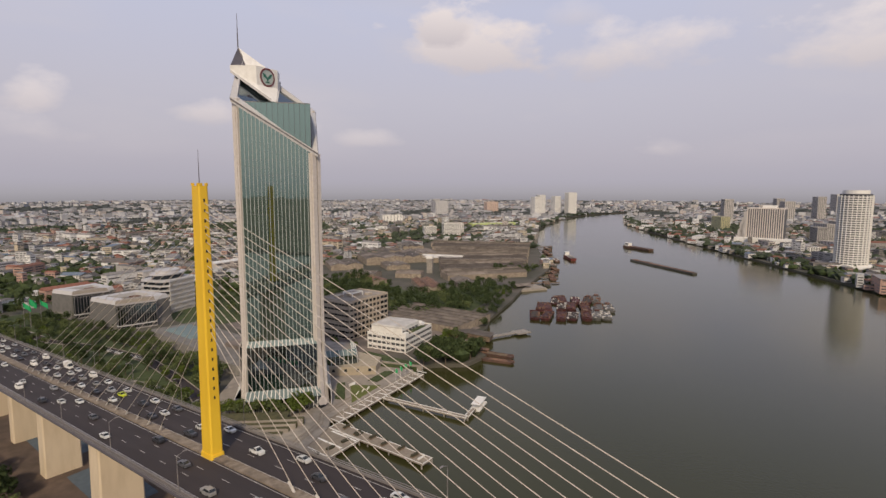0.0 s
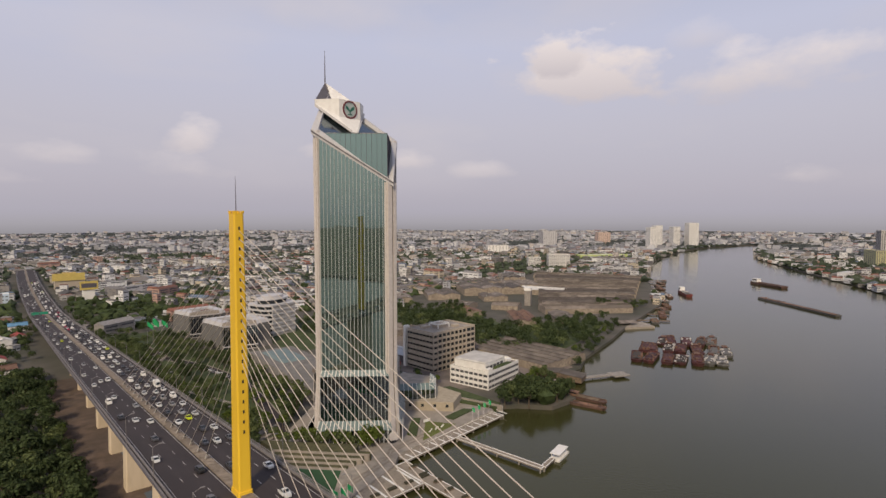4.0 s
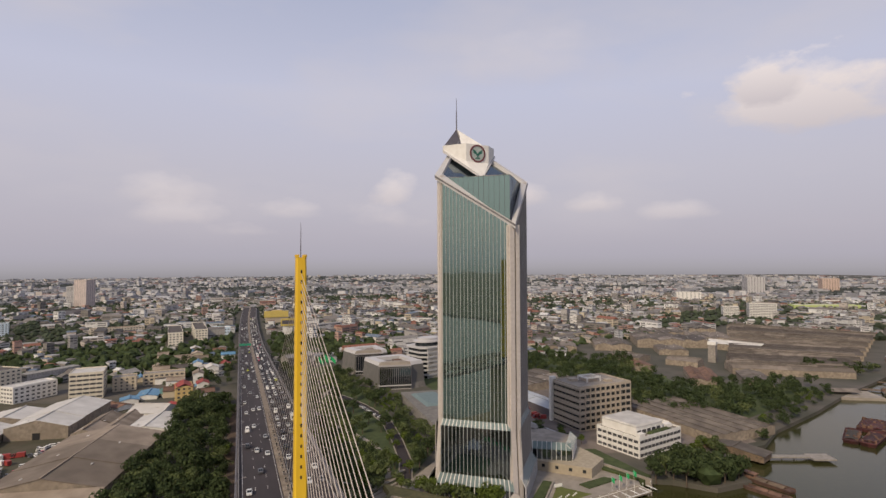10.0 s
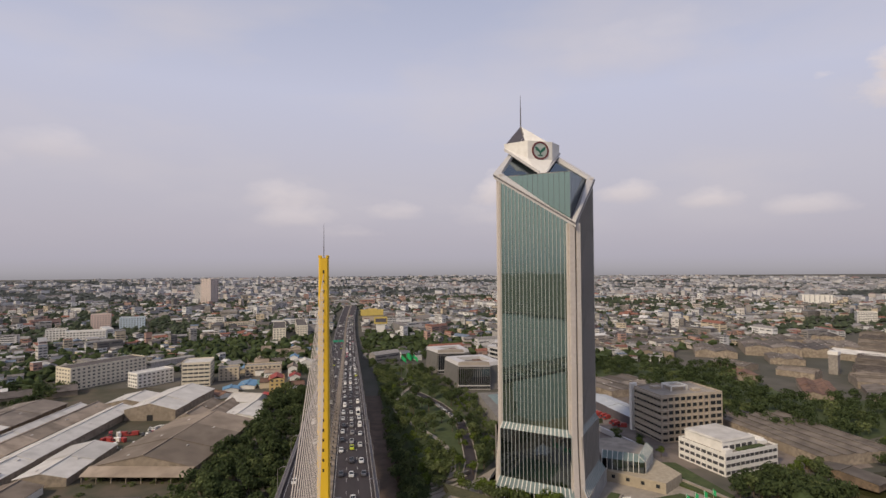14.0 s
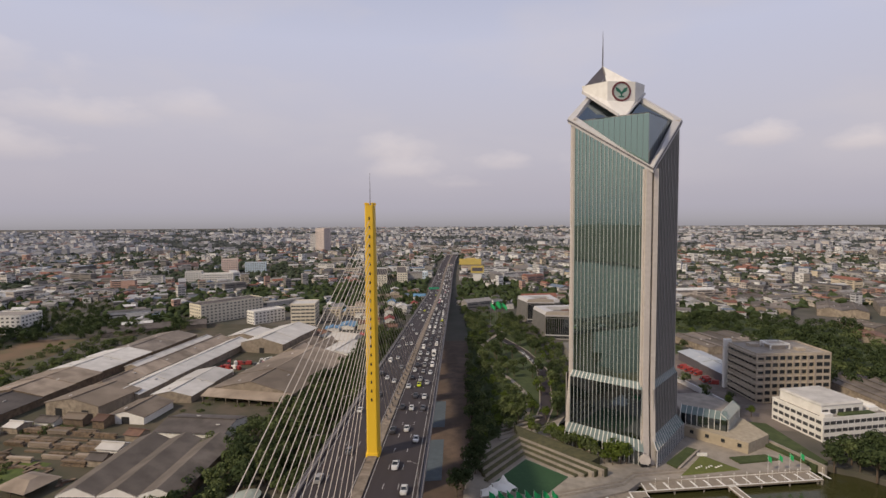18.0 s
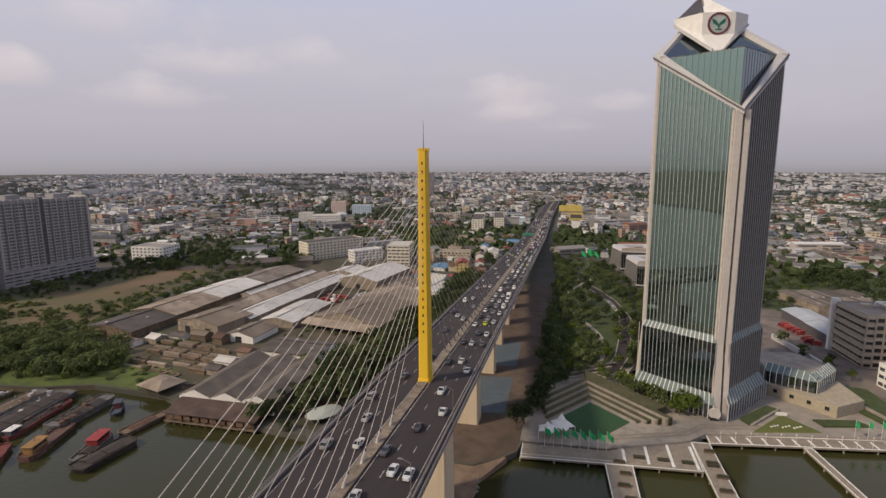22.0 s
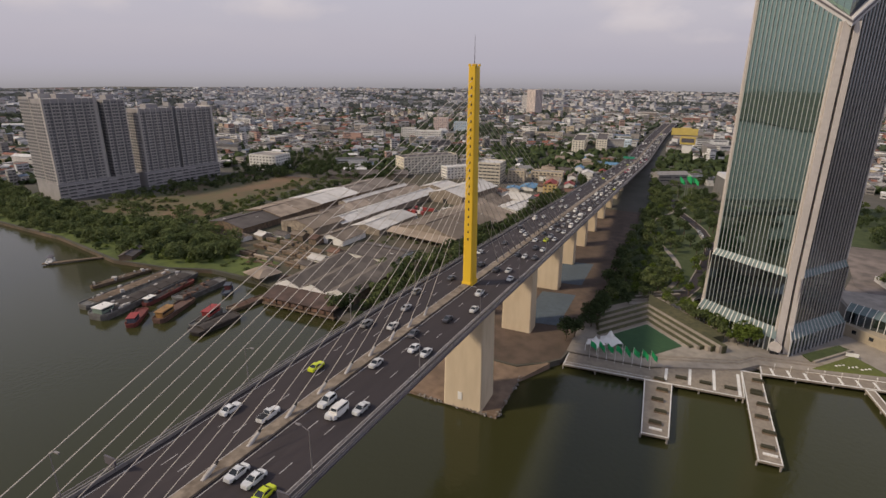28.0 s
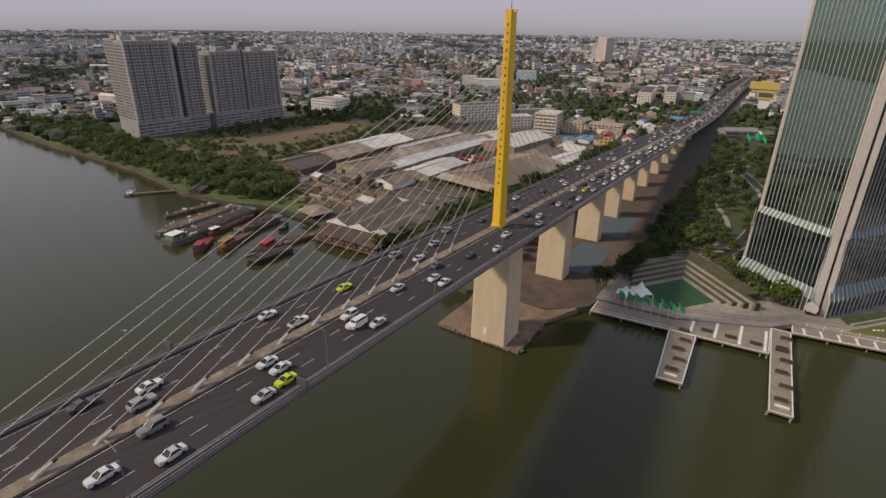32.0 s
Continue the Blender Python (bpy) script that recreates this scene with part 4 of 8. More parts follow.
slab("plaza", [(26, 51.5), (60, 52.5), (94, 66), (101.5, 73.5), (139, 80), (180, 85.5), (186, 95), (176, 128), (140, 150), (104, 166), (66, 130), (54, 130), (27, 98)], 0.4, 3.0, M_pave, "worn granite riverside plaza", "plaza")
# quay edge and the piers standing in the water
quay = thing("promenade", "long white-edged riverside promenade on piles", "promenade")


def walkway(poly, border=0.45, z=PZ0):
    """A pier deck: brown paving within a white kerb, on piles."""
    n = len(poly)
    c = Vector((sum(p[0] for p in poly) / n, sum(p[1] for p in poly) / n))
    g = Geo()
    g.prism(poly, z - 0.7, z)
    part("deck_slab", g, M_deckp, quay, "brown paved pier deck")
    for a, b in zip(poly, poly[1:] + poly[:1]):
        a, b = Vector(a), Vector(b)
        u = (b - a).normalized()
        o = Vector((-u.y, u.x)) * border * 0.5
        k = Geo()
        k.beam((a.x + o.x, a.y + o.y, z - 0.4), (b.x + o.x, b.y + o.y, z - 0.4), border * 0.8, 0.55)
        part("kerb", k, M_white, quay, "white concrete kerb")
        for t in range(int((b - a).length // 13) + 1):
            p = a + u * (t * 13) + o * 2.5
            k = Geo()
            k.bar((p.x, p.y, -2), (p.x, p.y, z - 0.6), 0.35, 8)
            part("pile", k, M_conc, quay)


PA = [(60.9, 6.3), (69.8, 7.0), (69.3, 43.0), (58.9, 42.4)]
PB = [(95.7, 7.5), (102.8, 7.8), (101.6, 67.0), (94.4, 66.5)]
walkway(PA)
walkway(PB)
walkway([(27, 40.2), (94.6, 44.6), (94.6, 66.5), (27, 60)], 0.45)
walkway([(101.6, 66.8), (181, 77.8), (180, 86), (101.6, 74.5)], 0.6)
walkway([(137.2, 71.2), (140.6, 71.7), (147.6, 20.6), (144.4, 19.8)][::-1], 0.5)
walkway([(147.0, 19.6), (158.0, 22.6), (157.4, 24.9), (146.6, 22.2)], 0.4)
# cross bands and planters
hedge = mat("clipped brown hedge", (0.055, 0.05, 0.03), 0.95, scale=2.0)
for x0, y0, dx, dy, n in ((65.4, 13.6, -0.12, 7.6, 5), (99.6, 15.0, -0.12, 8.9, 6)):
    for i in range(n):
        x, y = x0 + dx * i + (0.9 if i % 2 else -0.5), y0 + dy * i
        g = Geo()
        g.box(x, y, PZ0, 4.4, 1.5, 0.55)
        part("planter", g, M_timber, quay, "dark planter box")
        g = Geo()
        g.box(x, y, PZ0 + 0.5, 4.2, 1.3, 0.7, 0, 0.9)
        part("hedge", g, hedge, quay, "clipped brown hedge")
    g = Geo()
    g.box(x0 - 0.1, y0 - 3.4, PZ0, 4.2, 0.8, 0.5)
    part("bench", g, M_white, quay)
    for i in range(3):
        g = Geo()
        g.box(x0 + dx * 3 * i - 0.1, y0 + 3.0 + 3 * dy * i, PZ0 - 0.1, 7.0, 0.4, 0.12)
        part("paving_band", g, M_pave, quay)
for i in range(4):
    g = Geo()
    x = 66.6 + 8.8 * i
    g.box(x, 54.0, PZ0 - 0.1, 1.1, 17.0, 0.14)
    part("paving_band", g, M_white, quay)
    g = Geo()
    g.box(x + 5.6, 49.4, PZ0, 4.2, 1.6, 0.8)
    part("planter", g, hedge, quay, "clipped brown hedge")
for i in range(14):
    g = Geo()
    x = 106 + 6.0 * i
    y = 70 + (x - 102) * 0.142
    g.box(x, y, PZ0 - 0.1, 0.9, 6.0, 0.14, 0.14)
    part("paving_band", g, M_white, quay)
# railing along the water's edge
for k in range(30):
    x = 28 + k * 1.15
    g = Geo()
    g.bar((x, 40.9 + 0.065 * (x - 28), PZ0), (x, 40.9 + 0.065 * (x - 28), PZ0 + 1.1), 0.05, 5)
    part("rail_post", g, M_white, quay)
g = Geo()
g.bar((27.5, 40.9, PZ0 + 1.1), (61, 43.0, PZ0 + 1.1), 0.06, 5)
part("handrail", g, M_white, quay)
# ferry pontoon with its white roof
pont = thing("ferry_pontoon", "white roofed ferry pontoon moored at the pier end", "pontoon")
PM = pose(164.8, 25.4, 0, 0, 0, 16)
pont.matrix_basis = PM
g = Geo()
g.box(0, 0, 0.1, 13, 5.5, 1.0)
part("hull", g, M_white, pont)
g = Geo()
g.box(0, 0, 3.4, 12, 5.0, 0.3)
part("roof", g, M_white, pont)
for sx_ in (-5, -1.7, 1.7, 5):
    for sy_ in (-2, 2):
        g = Geo()
        g.bar((sx_, sy_, 1.0), (sx_, sy_, 3.5), 0.1, 5)
        part("post", g, M_white, pont)

# stepped garden round the sunken lawn
garden = thing("terraced_garden", "terraced garden of pale stone steps round a green lawn", "garden")
LW = [(57, 58.5), (71.8, 77), (55.6, 93.6), (38, 70)]
g = Geo()
g.prism(LW, 2.9, 3.12)
part("lawn", g, M_lawn, garden, "flat dark green lawn")


def around(a, b, c, off):
    """The outline leg a-b-c pushed outwards by off."""
    out = []
    for p in (a, b, c):
        p = Vector(p)
        out.append(p)
    u1, u2 = (out[1] - out[0]).normalized(), (out[2] - out[1]).normalized()
    n1, n2 = Vector((u1.y, -u1.x)), Vector((u2.y, -u2.x))
    k = (n1 + n2) / (1 + n1.dot(n2))
    return out[0] + n1 * off, out[1] + k * off, out[2] + n2 * off


legs = ((72.3, 76.5), (55.6, 94.1), (37.5, 69.8))
M_bed = mat("olive planting bed", (0.105, 0.095, 0.045), 0.95, (0.06, 0.06, 0.03), 0.5, 0.8, bump=0.3)
rows_ = []
for k in range(4):
    o, z = 0.8 + 3.2 * k, 3.15 + 0.95 * k
    rows_ += [("stone_step", o, o + 0.5, z, M_pave), ("stone_step", o + 0.5, o + 1.0, z + 0.35, M_pave), ("planting_bed", o + 1.0, o + 3.18, z + 0.55, M_bed)]
rows_.append(("planted_slope", 13.6, 20.5, 6.6, M_bed))
for nm, o0, o1, z, m_ in rows_:
    a0, b0, c0 = around(*legs, o0)
    a1, b1, c1 = around(*legs, o1)
    ext0, ext1 = (a0 - b0).normalized() * (0.9 * o0 if o0 < 13 else 2.0), (c0 - b0).normalized() * (-0.85 * o0)
    for k, (p, q, r, s) in enumerate(((a0 + ext0, b0, b1, a1 + ext0), (b0, c0 + ext1, c1 + ext1, b1))):
        if o0 > 13 and k:
            continue
        g = Geo()
        g.prism([tuple(s), tuple(r), tuple(q), tuple(p)], 2.6, z)
        part(nm, g, m_, garden)
# broad steps down to the promenade
st = thing("river_steps", "wide stone steps down to the promenade", "steps")
for i in range(6):
    g = Geo()
    k = 1.15 * i
    g.prism([(58, 54.5 + k), (94, 66.6 + k), (101, 74.0 + k), (126, 78.4 + k), (126, 79.55 + k), (100.6, 75.15 + k), (93.6, 67.75 + k), (58, 55.65 + k)], 2.0, 2.62 + i * 0.16)
    part("step", g, M_pave if i % 2 == 0 else M_deckp, st)
# triangular flower bed
fb = thing("flower_bed", "triangular lawn bed with small white flower figures", "flower bed")
g = Geo()
g.prism([(120.5, 78.5), (150, 84.5), (138.8, 99.5)], 2.9, 3.5, [(122.3, 79.9), (147.6, 85.0), (138.2, 97.6)])
part("lawn", g, mat("yellow-green bed", (0.12, 0.135, 0.035), 0.95, scale=0.8), fb)
g = Geo()
for i in range(9):
    g.box(130 + 2 * i * 0.75, 84.6 + (i % 3) * 0.8 + 0.12 * i, 3.5, 0.9, 0.5, 0.4, 0.4 * i)
part("white_flowers", g, M_white, fb)
g = Geo()
g.box(138.0, 97.0, 3.5, 4.6, 0.4, 1.5)
part("sign_board", g, M_white, fb)
# disc sculpture before the tower corner
sc = thing("disc_sculpture", "upright pale stone disc on a dark plinth", "sculpture")
g = Geo()
g.bar((108.0, 86.6, 6.1), (108.2, 87.4, 6.1), 2.5, 24)
part("disc", g, M_stone, sc)
g = Geo()
g.prism([(106.4, 86.2), (109.7, 86.4), (109.6, 88.0), (106.3, 87.8)], 2.6, 4.2)
part("plinth", g, M_dark, sc)
# tensile canopy with masts
tent = thing("tensile_canopy", "white peaked membrane canopy over the riverside stage", "canopy")
for cx, cy, r, h in ((42.5, 62.0, 5.6, 8.5), (37.0, 57.5, 4.6, 6.5)):
    g = Geo()
    top = (cx, cy, 3 + h)
    n = 10
    rim = []
    for i in range(n):
        t = 2 * math.pi * i / n
        k = 1.0 if i % 2 == 0 else 0.72
        rim.append((cx + r * k * math.cos(t), cy + r * k * math.sin(t), 3 + (3.0 if i % 2 == 0 else 3.6)))
    mid = [(lerp(x, cx, 0.62), lerp(y, cy, 0.62), lerp(z, 3 + h, 0.38)) for x, y, z in rim]
    for i in range(n):
        j = (i + 1) % n
        g.face(rim[i], rim[j], mid[j], mid[i])
        g.face(mid[i], mid[j], top)
    part("membrane", g, M_tent, tent)
    for i in range(0, n, 2):
        g = Geo()
        g.bar((rim[i][0], rim[i][1], 2.6), rim[i], 0.12, 6)
        part("mast", g, M_white, tent)
slab("footpath", [(28, 60), (31.5, 60), (32.5, 112), (29.5, 112)], 2.4, 3.2, M_pave, "pale footpath by the park", "path")
# green flags
for i, (x, y) in enumerate([(36.0 + 3.45 * k, 50.4 + 0.1 * k) for k in range(8)] + [(160 + 5.2 * k, 82.5 + 0.8 * k) for k in range(4)]):
    fl = thing("flagpole", "white flagpole with a hanging green flag", "flag", group="green flags on the promenade")
    g = Geo()
    g.bar((x, y, 2.2), (x, y, 11.0), 0.07, 6, 0.05)
    part("pole", g, M_white, fl)
    g = Geo()
    for k in range(6):
        x0, x1 = x + 0.05 + k * 0.42, x + 0.05 + (k + 1) * 0.42
        w = lambda q: y + 0.45 * math.sin(q * 2.2 + i)
        z0, z1 = 10.8 - 0.38 * k, 10.8 - 0.38 * (k + 1)
        if i < 8:
            g.face((x0, w(x0), z0 - 2.6), (x1, w(x1), z1 - 2.4), (x1, w(x1), z1), (x0, w(x0), z0))
        elif k < 3:
            g.face((x0, w(x0), z0 - 2.6), (x1, w(x1), z1 - 2.4), (x1, w(x1), z1), (x0, w(x0), z0))
    part("flag", g, M_green, fl)


# ---------------------------------------------------------------- buildings: one function for walls, floors of openings, roofs
def opening(w, h, d=0.12):
    g = Geo()
    g.box(0, 0, 0, w, d, h)
    return g


WIN = {}


def window_mesh(w, h, material):
    key = (round(w, 2), round(h, 2), material.name)
    if key not in WIN:
        WIN[key] = opening(w, h).mesh("window", material)
    return WIN[key]


def building(name, label, category, cx, cy, sx, sy, z0, h, rz=0.0, wall=None, floors=4, bays=(6, 4), win=(1.8, 1.6), winmat=None, roof=None, parapet=0.9, band=False, faces=(0, 1, 3), group="", sill=1.0, single=True):
    """A block with its storeys of windows. faces: 0 south, 1 east, 2 north, 3 west, in its own axes."""
    wall, winmat, roof = wall or M_white, winmat or M_window, roof or M_conc
    b = thing(name, label, category, pose(cx, cy, 0, 0, 0, math.degrees(rz)), group)
    g = Geo()
    g.box(0, 0, z0 - 1, sx, sy, h + 1)
    part("wall", g, wall, b)
    g = Geo()
    g.box(0, 0, z0 + h - 0.02, sx - 0.6, sy - 0.6, 0.1)
    part("roof", g, roof, b)
    for px, py, ax, ay in ((0, -sy / 2 + 0.15, sx, 0.3), (0, sy / 2 - 0.15, sx, 0.3), (-sx / 2 + 0.15, 0, 0.3, sy - 0.6), (sx / 2 - 0.15, 0, 0.3, sy - 0.6)):
        g = Geo()
        g.box(px, py, z0 + h, ax, ay, parapet)
        part("parapet", g, wall, b)
    fh = h / floors
    for f in faces:
        L, n = (sx, bays[0]) if f in (0, 2) else (sy, bays[1])
        for k in range(floors):
            z = z0 + fh * k + sill
            if band:
                w = window_mesh(L - 1.6, win[1], winmat)
                spots = [0.0]
            else:
                w = window_mesh(min(win[0], L / n * 0.85), win[1], winmat)
                spots = [(i + 0.5) / n * (L - 1.0) - (L - 1.0) / 2 for i in range(n)]
            if not single and k:
                break
            if not single:
                gg = Geo()
                for kk in range(floors):
                    for s in spots:
                        gg.box(s, 0, fh * kk, min(win[0], L / n * 0.85), 0.12, win[1])
                key = ("all", name, f in (0, 2), n, L, win, floors, fh)
                if key not in WIN:
                    WIN[key] = gg.mesh("glazing", winmat)
                w, spots = WIN[key], [0.0]
            for s in spots:
                o = part("window" if single and not band else ("window_band" if band else "glazing"), w, winmat, b)
                if not single:
                    o["kind"] = "stuff"
                if f == 0:
                    o.matrix_basis = pose(s, -sy / 2 - 0.02, z)
                elif f == 2:
                    o.matrix_basis = pose(s, sy / 2 + 0.02, z)
                elif f == 1:
                    o.matrix_basis = pose(sx / 2 + 0.02, s, z, 0, 0, 90)
                else:
                    o.matrix_basis = pose(-sx / 2 - 0.02, s, z, 0, 0, 90)
    return b


# tan office block, seven storeys, with a white end wall and roof plant
bb = building("office_block", "tan tiled seven-storey office block with deep window bays", "office block", 224.5, 187, 46, 31, G, 29.5, radians(4), M_tan, 7, (10, 8), (3.6, 2.4), M_window, M_pave)
g = Geo()
g.box(-23.2, 15.0, G - 1, 4.4, 2.4, 33)
part("end_wall", g, M_white, bb, "white end wall")
for k in range(7):
    z = G + 29.5 / 7 * k
    g = Geo()
    g.box(-23.7, -1.6, z + 2.9, 1.5, 28.0, 1.2)
    part("sun_shelf", g, M_tan, bb)
    g = Geo()
    g.box(-21.5, -16.0, z + 2.9, 5.0, 1.3, 1.2)
    part("sun_shelf", g, M_tan, bb)
    g = Geo()
    g.box(-3.5, -15.8, z + 3.4, 30, 0.5, 0.5)
    part("ledge", g, M_tan, bb)
for k in range(8):
    g = Geo()
    g.box(-18.5 + 4.4 * k, -15.85, G, 0.6, 0.6, 29)
    part("pilaster", g, M_tan, bb)
for px, py, ax, ay, hh in ((-1, 1, 9, 7, 2.8), (10, -6, 5, 4, 1.6), (-12, 6, 6, 5, 1.8)):
    g = Geo()
    g.box(px, py, G + 29.5, ax, ay, hh)
    part("roof_plant", g, M_white if px == -3 else M_tan, bb)
for a, b in (((-7, -4), (5, -4)), ((5, -4), (5, 6)), ((5, 6), (-7, 6)), ((-7, 6), (-7, -4))):
    g = Geo()
    g.beam((a[0], a[1], G + 32.2), (b[0], b[1], G + 32.2), 0.8, 0.9)
    part("roof_frame", g, M_white, bb)
    g = Geo()
    g.box(a[0], a[1], G + 29.5, 0.7, 0.7, 2.8)
    part("frame_post", g, M_white, bb)
# white stepped car park with a roof garden
wb = building("white_car_park", "white four-storey building with open decks and a roof garden", "car park building", 221.5, 134.5, 40.5, 32, G, 11.5, radians(12), M_white, 3, (11, 8), (3.0, 1.7), M_winfar, M_conc, faces=(0, 1, 3))
g = Geo()
g.box(-4.5, 1.5, G + 11.5, 25, 26, 5.2)
part("upper_storey", g, M_white, wb)
g = Geo()
g.prism([(-17.4, -11.8), (8.4, -11.8), (8.4, 14.9), (-17.4, 14.9)], G + 16.7, G + 17.6, [(-16.4, -10.8), (7.4, -10.8), (7.4, 13.9), (-16.4, 13.9)])
part("upper_roof", g, M_roofl, wb, "broad pale grey roof")
for px, py, ax, ay, hh in ((11.5, 6, 6, 16, 3.6), (15.5, -6, 6, 10, 2.0), (-16, -13.5, 5, 3, 2.2)):
    g = Geo()
    g.box(px, py, G + 11.5, ax, ay, hh)
    part("roof_room", g, M_white, wb)
for k in range(5):
    g = Geo()
    g.box(-14.6 + 4.6 * k, -11.6, G + 12.3, 3.2, 0.3, 2.2)
    part("upper_window", g, M_winfar, wb)
for k in range(6):
    g = Geo()
    g.box(8.2 + 2.2 * k, -3.4, G + 11.5, 0.4, 10, 2.4)
    part("pergola_beam", g, M_white, wb)
g = Geo()
g.box(2, -13.6, G + 11.6, 20, 3.8, 1.3, 0, 0.9)
part("roof_garden", g, M_grass, wb, "green planted roof terrace")
# low brown sheds by the river
def shed(name, label, cx, cy, sx, sy, z0, h, rise, rz=0.0, roof=None, wall=None, bays=1, category="shed", group="", over=0.8, doors=0):
    """A long shed: walls, one or more pitched bays with the ridge along its length, ridge caps and doors."""
    roof, wall = roof or M_roof, wall or M_shedw
    s = thing(name, label, category, pose(cx, cy, 0, 0, 0, math.degrees(rz)), group)
    bw = sx / bays
    for k in range(bays):
        x = -sx / 2 + bw * (k + 0.5)
        seg = max(1, int(round(sy / 26.0)))
        for q in range(seg):
            g = Geo()
            lift = 0.0 if seg == 1 or bays > 2 else 0.12 * ((q * 7 + k * 3) % 4)
            g.gable(x, -sy / 2 + sy * (q + 0.5) / seg, z0 + h + lift, bw, sy / seg - (0.9 if bays < 3 else 0.3), rise, 0, over if bays == 1 else 0.15, 0.25)
            part("roof", g, roof, s)
        if bw > 14:
            for q in range(int(sy // 17)):
                g = Geo()
                yy = -sy / 2 + 7 + 17 * q
                e = bw * 0.22 * (1 if (q + k) % 2 else -1)
                g.box(x + e, yy, z0 + h + rise * 0.56 + 0.18, 0.8, 2.2, 0.25)
                part("roof_light", g, M_roofl, s, "pale roof light")
        g = Geo()
        g.box(x, 0, z0 + h + rise + 0.1, 0.8, sy + 1.0, 0.4)
        part("ridge_cap", g, roof, s)
        g = Geo()
        n = max(2, int(sy // 6))
        for sgn in (-1, 1):
            y = sgn * (sy / 2)
            g.face(*[(x + a * bw / 2, y, zz) for a, zz in (((-1, z0), (1, z0), (1, z0 + h), (0, z0 + h + rise - 0.3), (-1, z0 + h)) if sgn < 0 else ((1, z0), (-1, z0), (-1, z0 + h), (0, z0 + h + rise - 0.3), (1, z0 + h)))])
        for sgn in (-1, 1):
            xx = x + sgn * bw / 2
            pts = [(xx, -sy / 2, z0), (xx, sy / 2, z0), (xx, sy / 2, z0 + h), (xx, -sy / 2, z0 + h)]
            g.face(*(pts if sgn > 0 else pts[::-1]))
        part("wall", g, wall, s)
    # each doorway is a dark panel on the closed wall, shade as colour
    for k in range(doors):
        g = Geo()
        g.box(-sx / 2 + sx * (k + 0.5) / doors, -sy / 2 - 0.02, z0, 4.5, 0.3, min(h - 0.6, 4.5))
        part("doorway", g, M_dark, [c for c in s.children if c.name.startswith("wall")][0], "dark panel for an open doorway")
    return s


shed("riverside_shed", "long weathered brown sheet-roofed shed beside the river", 292, 158, 54, 82, G, 6.0, 0.8, radians(2), M_sawr, M_shedw, 6)
shed("landing_shed", "low brown shed on piles at the landing", 268, 103, 34, 13, G - 0.8, 4.0, 1.6, radians(-70), M_roof, M_timber)
M_skyroof = mat("pale blue-grey sheet", (0.42, 0.44, 0.47), 0.55, (0.33, 0.35, 0.38), 0.15, 0.5, stain=0.2)
shed("fire_station", "long pale blue-grey roofed garage with red vehicles before it", 208.5, 237, 18, 62, G, 6.5, 1.6, radians(5.6), M_skyroof, M_steel)
shed("storage_hall", "wide dark sheet-roofed storage hall", 251, 313, 62, 50, G, 6, 0.9, radians(13), M_roof, M_shedw, 4)
# glass-walled annex with a sloping glass front, and its beige base wall
ann = thing("annex", "low annex with a slanting glass front on a beige base", "annex")
g = Geo()
g.prism([(140, 126), (157.2, 115), (172.6, 133), (163, 153), (138, 152)], G, 14.5)
part("hall", g, M_conc, ann)
AX = [(139.6, 125.4), (157.4, 114.0), (173.4, 133.0)]
for a, b in zip(AX, AX[1:]):
    a, b = Vector(a), Vector(b)
    o = Vector(((b - a).y, -(b - a).x)).normalized()
    n = max(3, int((b - a).length / 2.4))
    for i in range(n):
        p, q = lerp(a, b, i / n), lerp(a, b, (i + 1) / n)
        pl, ql = p + o * 0.8, q + o * 0.8
        for z0_, z1_, p0, q0, p1, q1 in ((8.5, 14.0, pl, ql, pl, ql), (14.0, 17.0, pl, ql, p - o * 3, q - o * 3)):
            g = Geo()
            g.face((p0.x, p0.y, z0_), (q0.x, q0.y, z0_), (q1.x, q1.y, z1_), (p1.x, p1.y, z1_))
            part("pane", g, M_skirt if z0_ > 10 else M_glassb, ann)
        g = Geo()
        g.bar((pl.x, pl.y, 8.3), (pl.x, pl.y, 14.0), 0.16, 4)
        g.bar((pl.x, pl.y, 14.0), (p.x - o.x * 3, p.y - o.y * 3, 17.1), 0.16, 4)
        part("mullion", g, M_white, ann)
g = Geo()
g.prism([(138.6, 123), (161.0, 100.2), (176, 110), (174.4, 132.6), (157.6, 113.6), (139.8, 124.8)], G, [8.4] * 6)
part("base_wall", g, mat("sandstone base", (0.40, 0.34, 0.255), 0.8, scale=0.5), ann, "beige base wall")
for k in range(4):
    g = Geo()
    g.box(142.6 + 5.2 * k, 118.7 - 5.3 * k, 5.4, 1.7, 0.5, 1.6, radians(-45))
    part("window", g, M_window, ann)
g = Geo()
g.prism([(140.6, 127.4), (156.6, 117.4), (170.6, 133.4), (162, 151), (139.4, 150)], 14.5, 14.9)
part("roof", g, M_pave, ann)
# podium behind the tower with a pale green glass roof
pod = thing("podium", "long low grey podium with a pale green rooflight", "podium")
g = Geo()
g.prism([(106, 168), (128, 154), (150, 170), (152, 300), (112, 304)], G, 8.0, [(108, 170), (128, 157), (148, 172), (150, 298), (114, 302)])
part("base", g, mat("grey podium cladding", (0.20, 0.185, 0.165), 0.8, (0.13, 0.12, 0.11), 0.3, 0.6, stain=0.3), pod)
g = Geo()
g.prism([(120, 250), (142, 250), (142, 292), (120, 292)], 8.0, 9.4, [(123, 253), (139, 253), (139, 289), (123, 289)])
part("rooflight", g, M_skirt, pod)
g = Geo()
g.box(134, 205, 8, 14, 20, 2.6)
part("roof_house", g, M_courtc, pod)
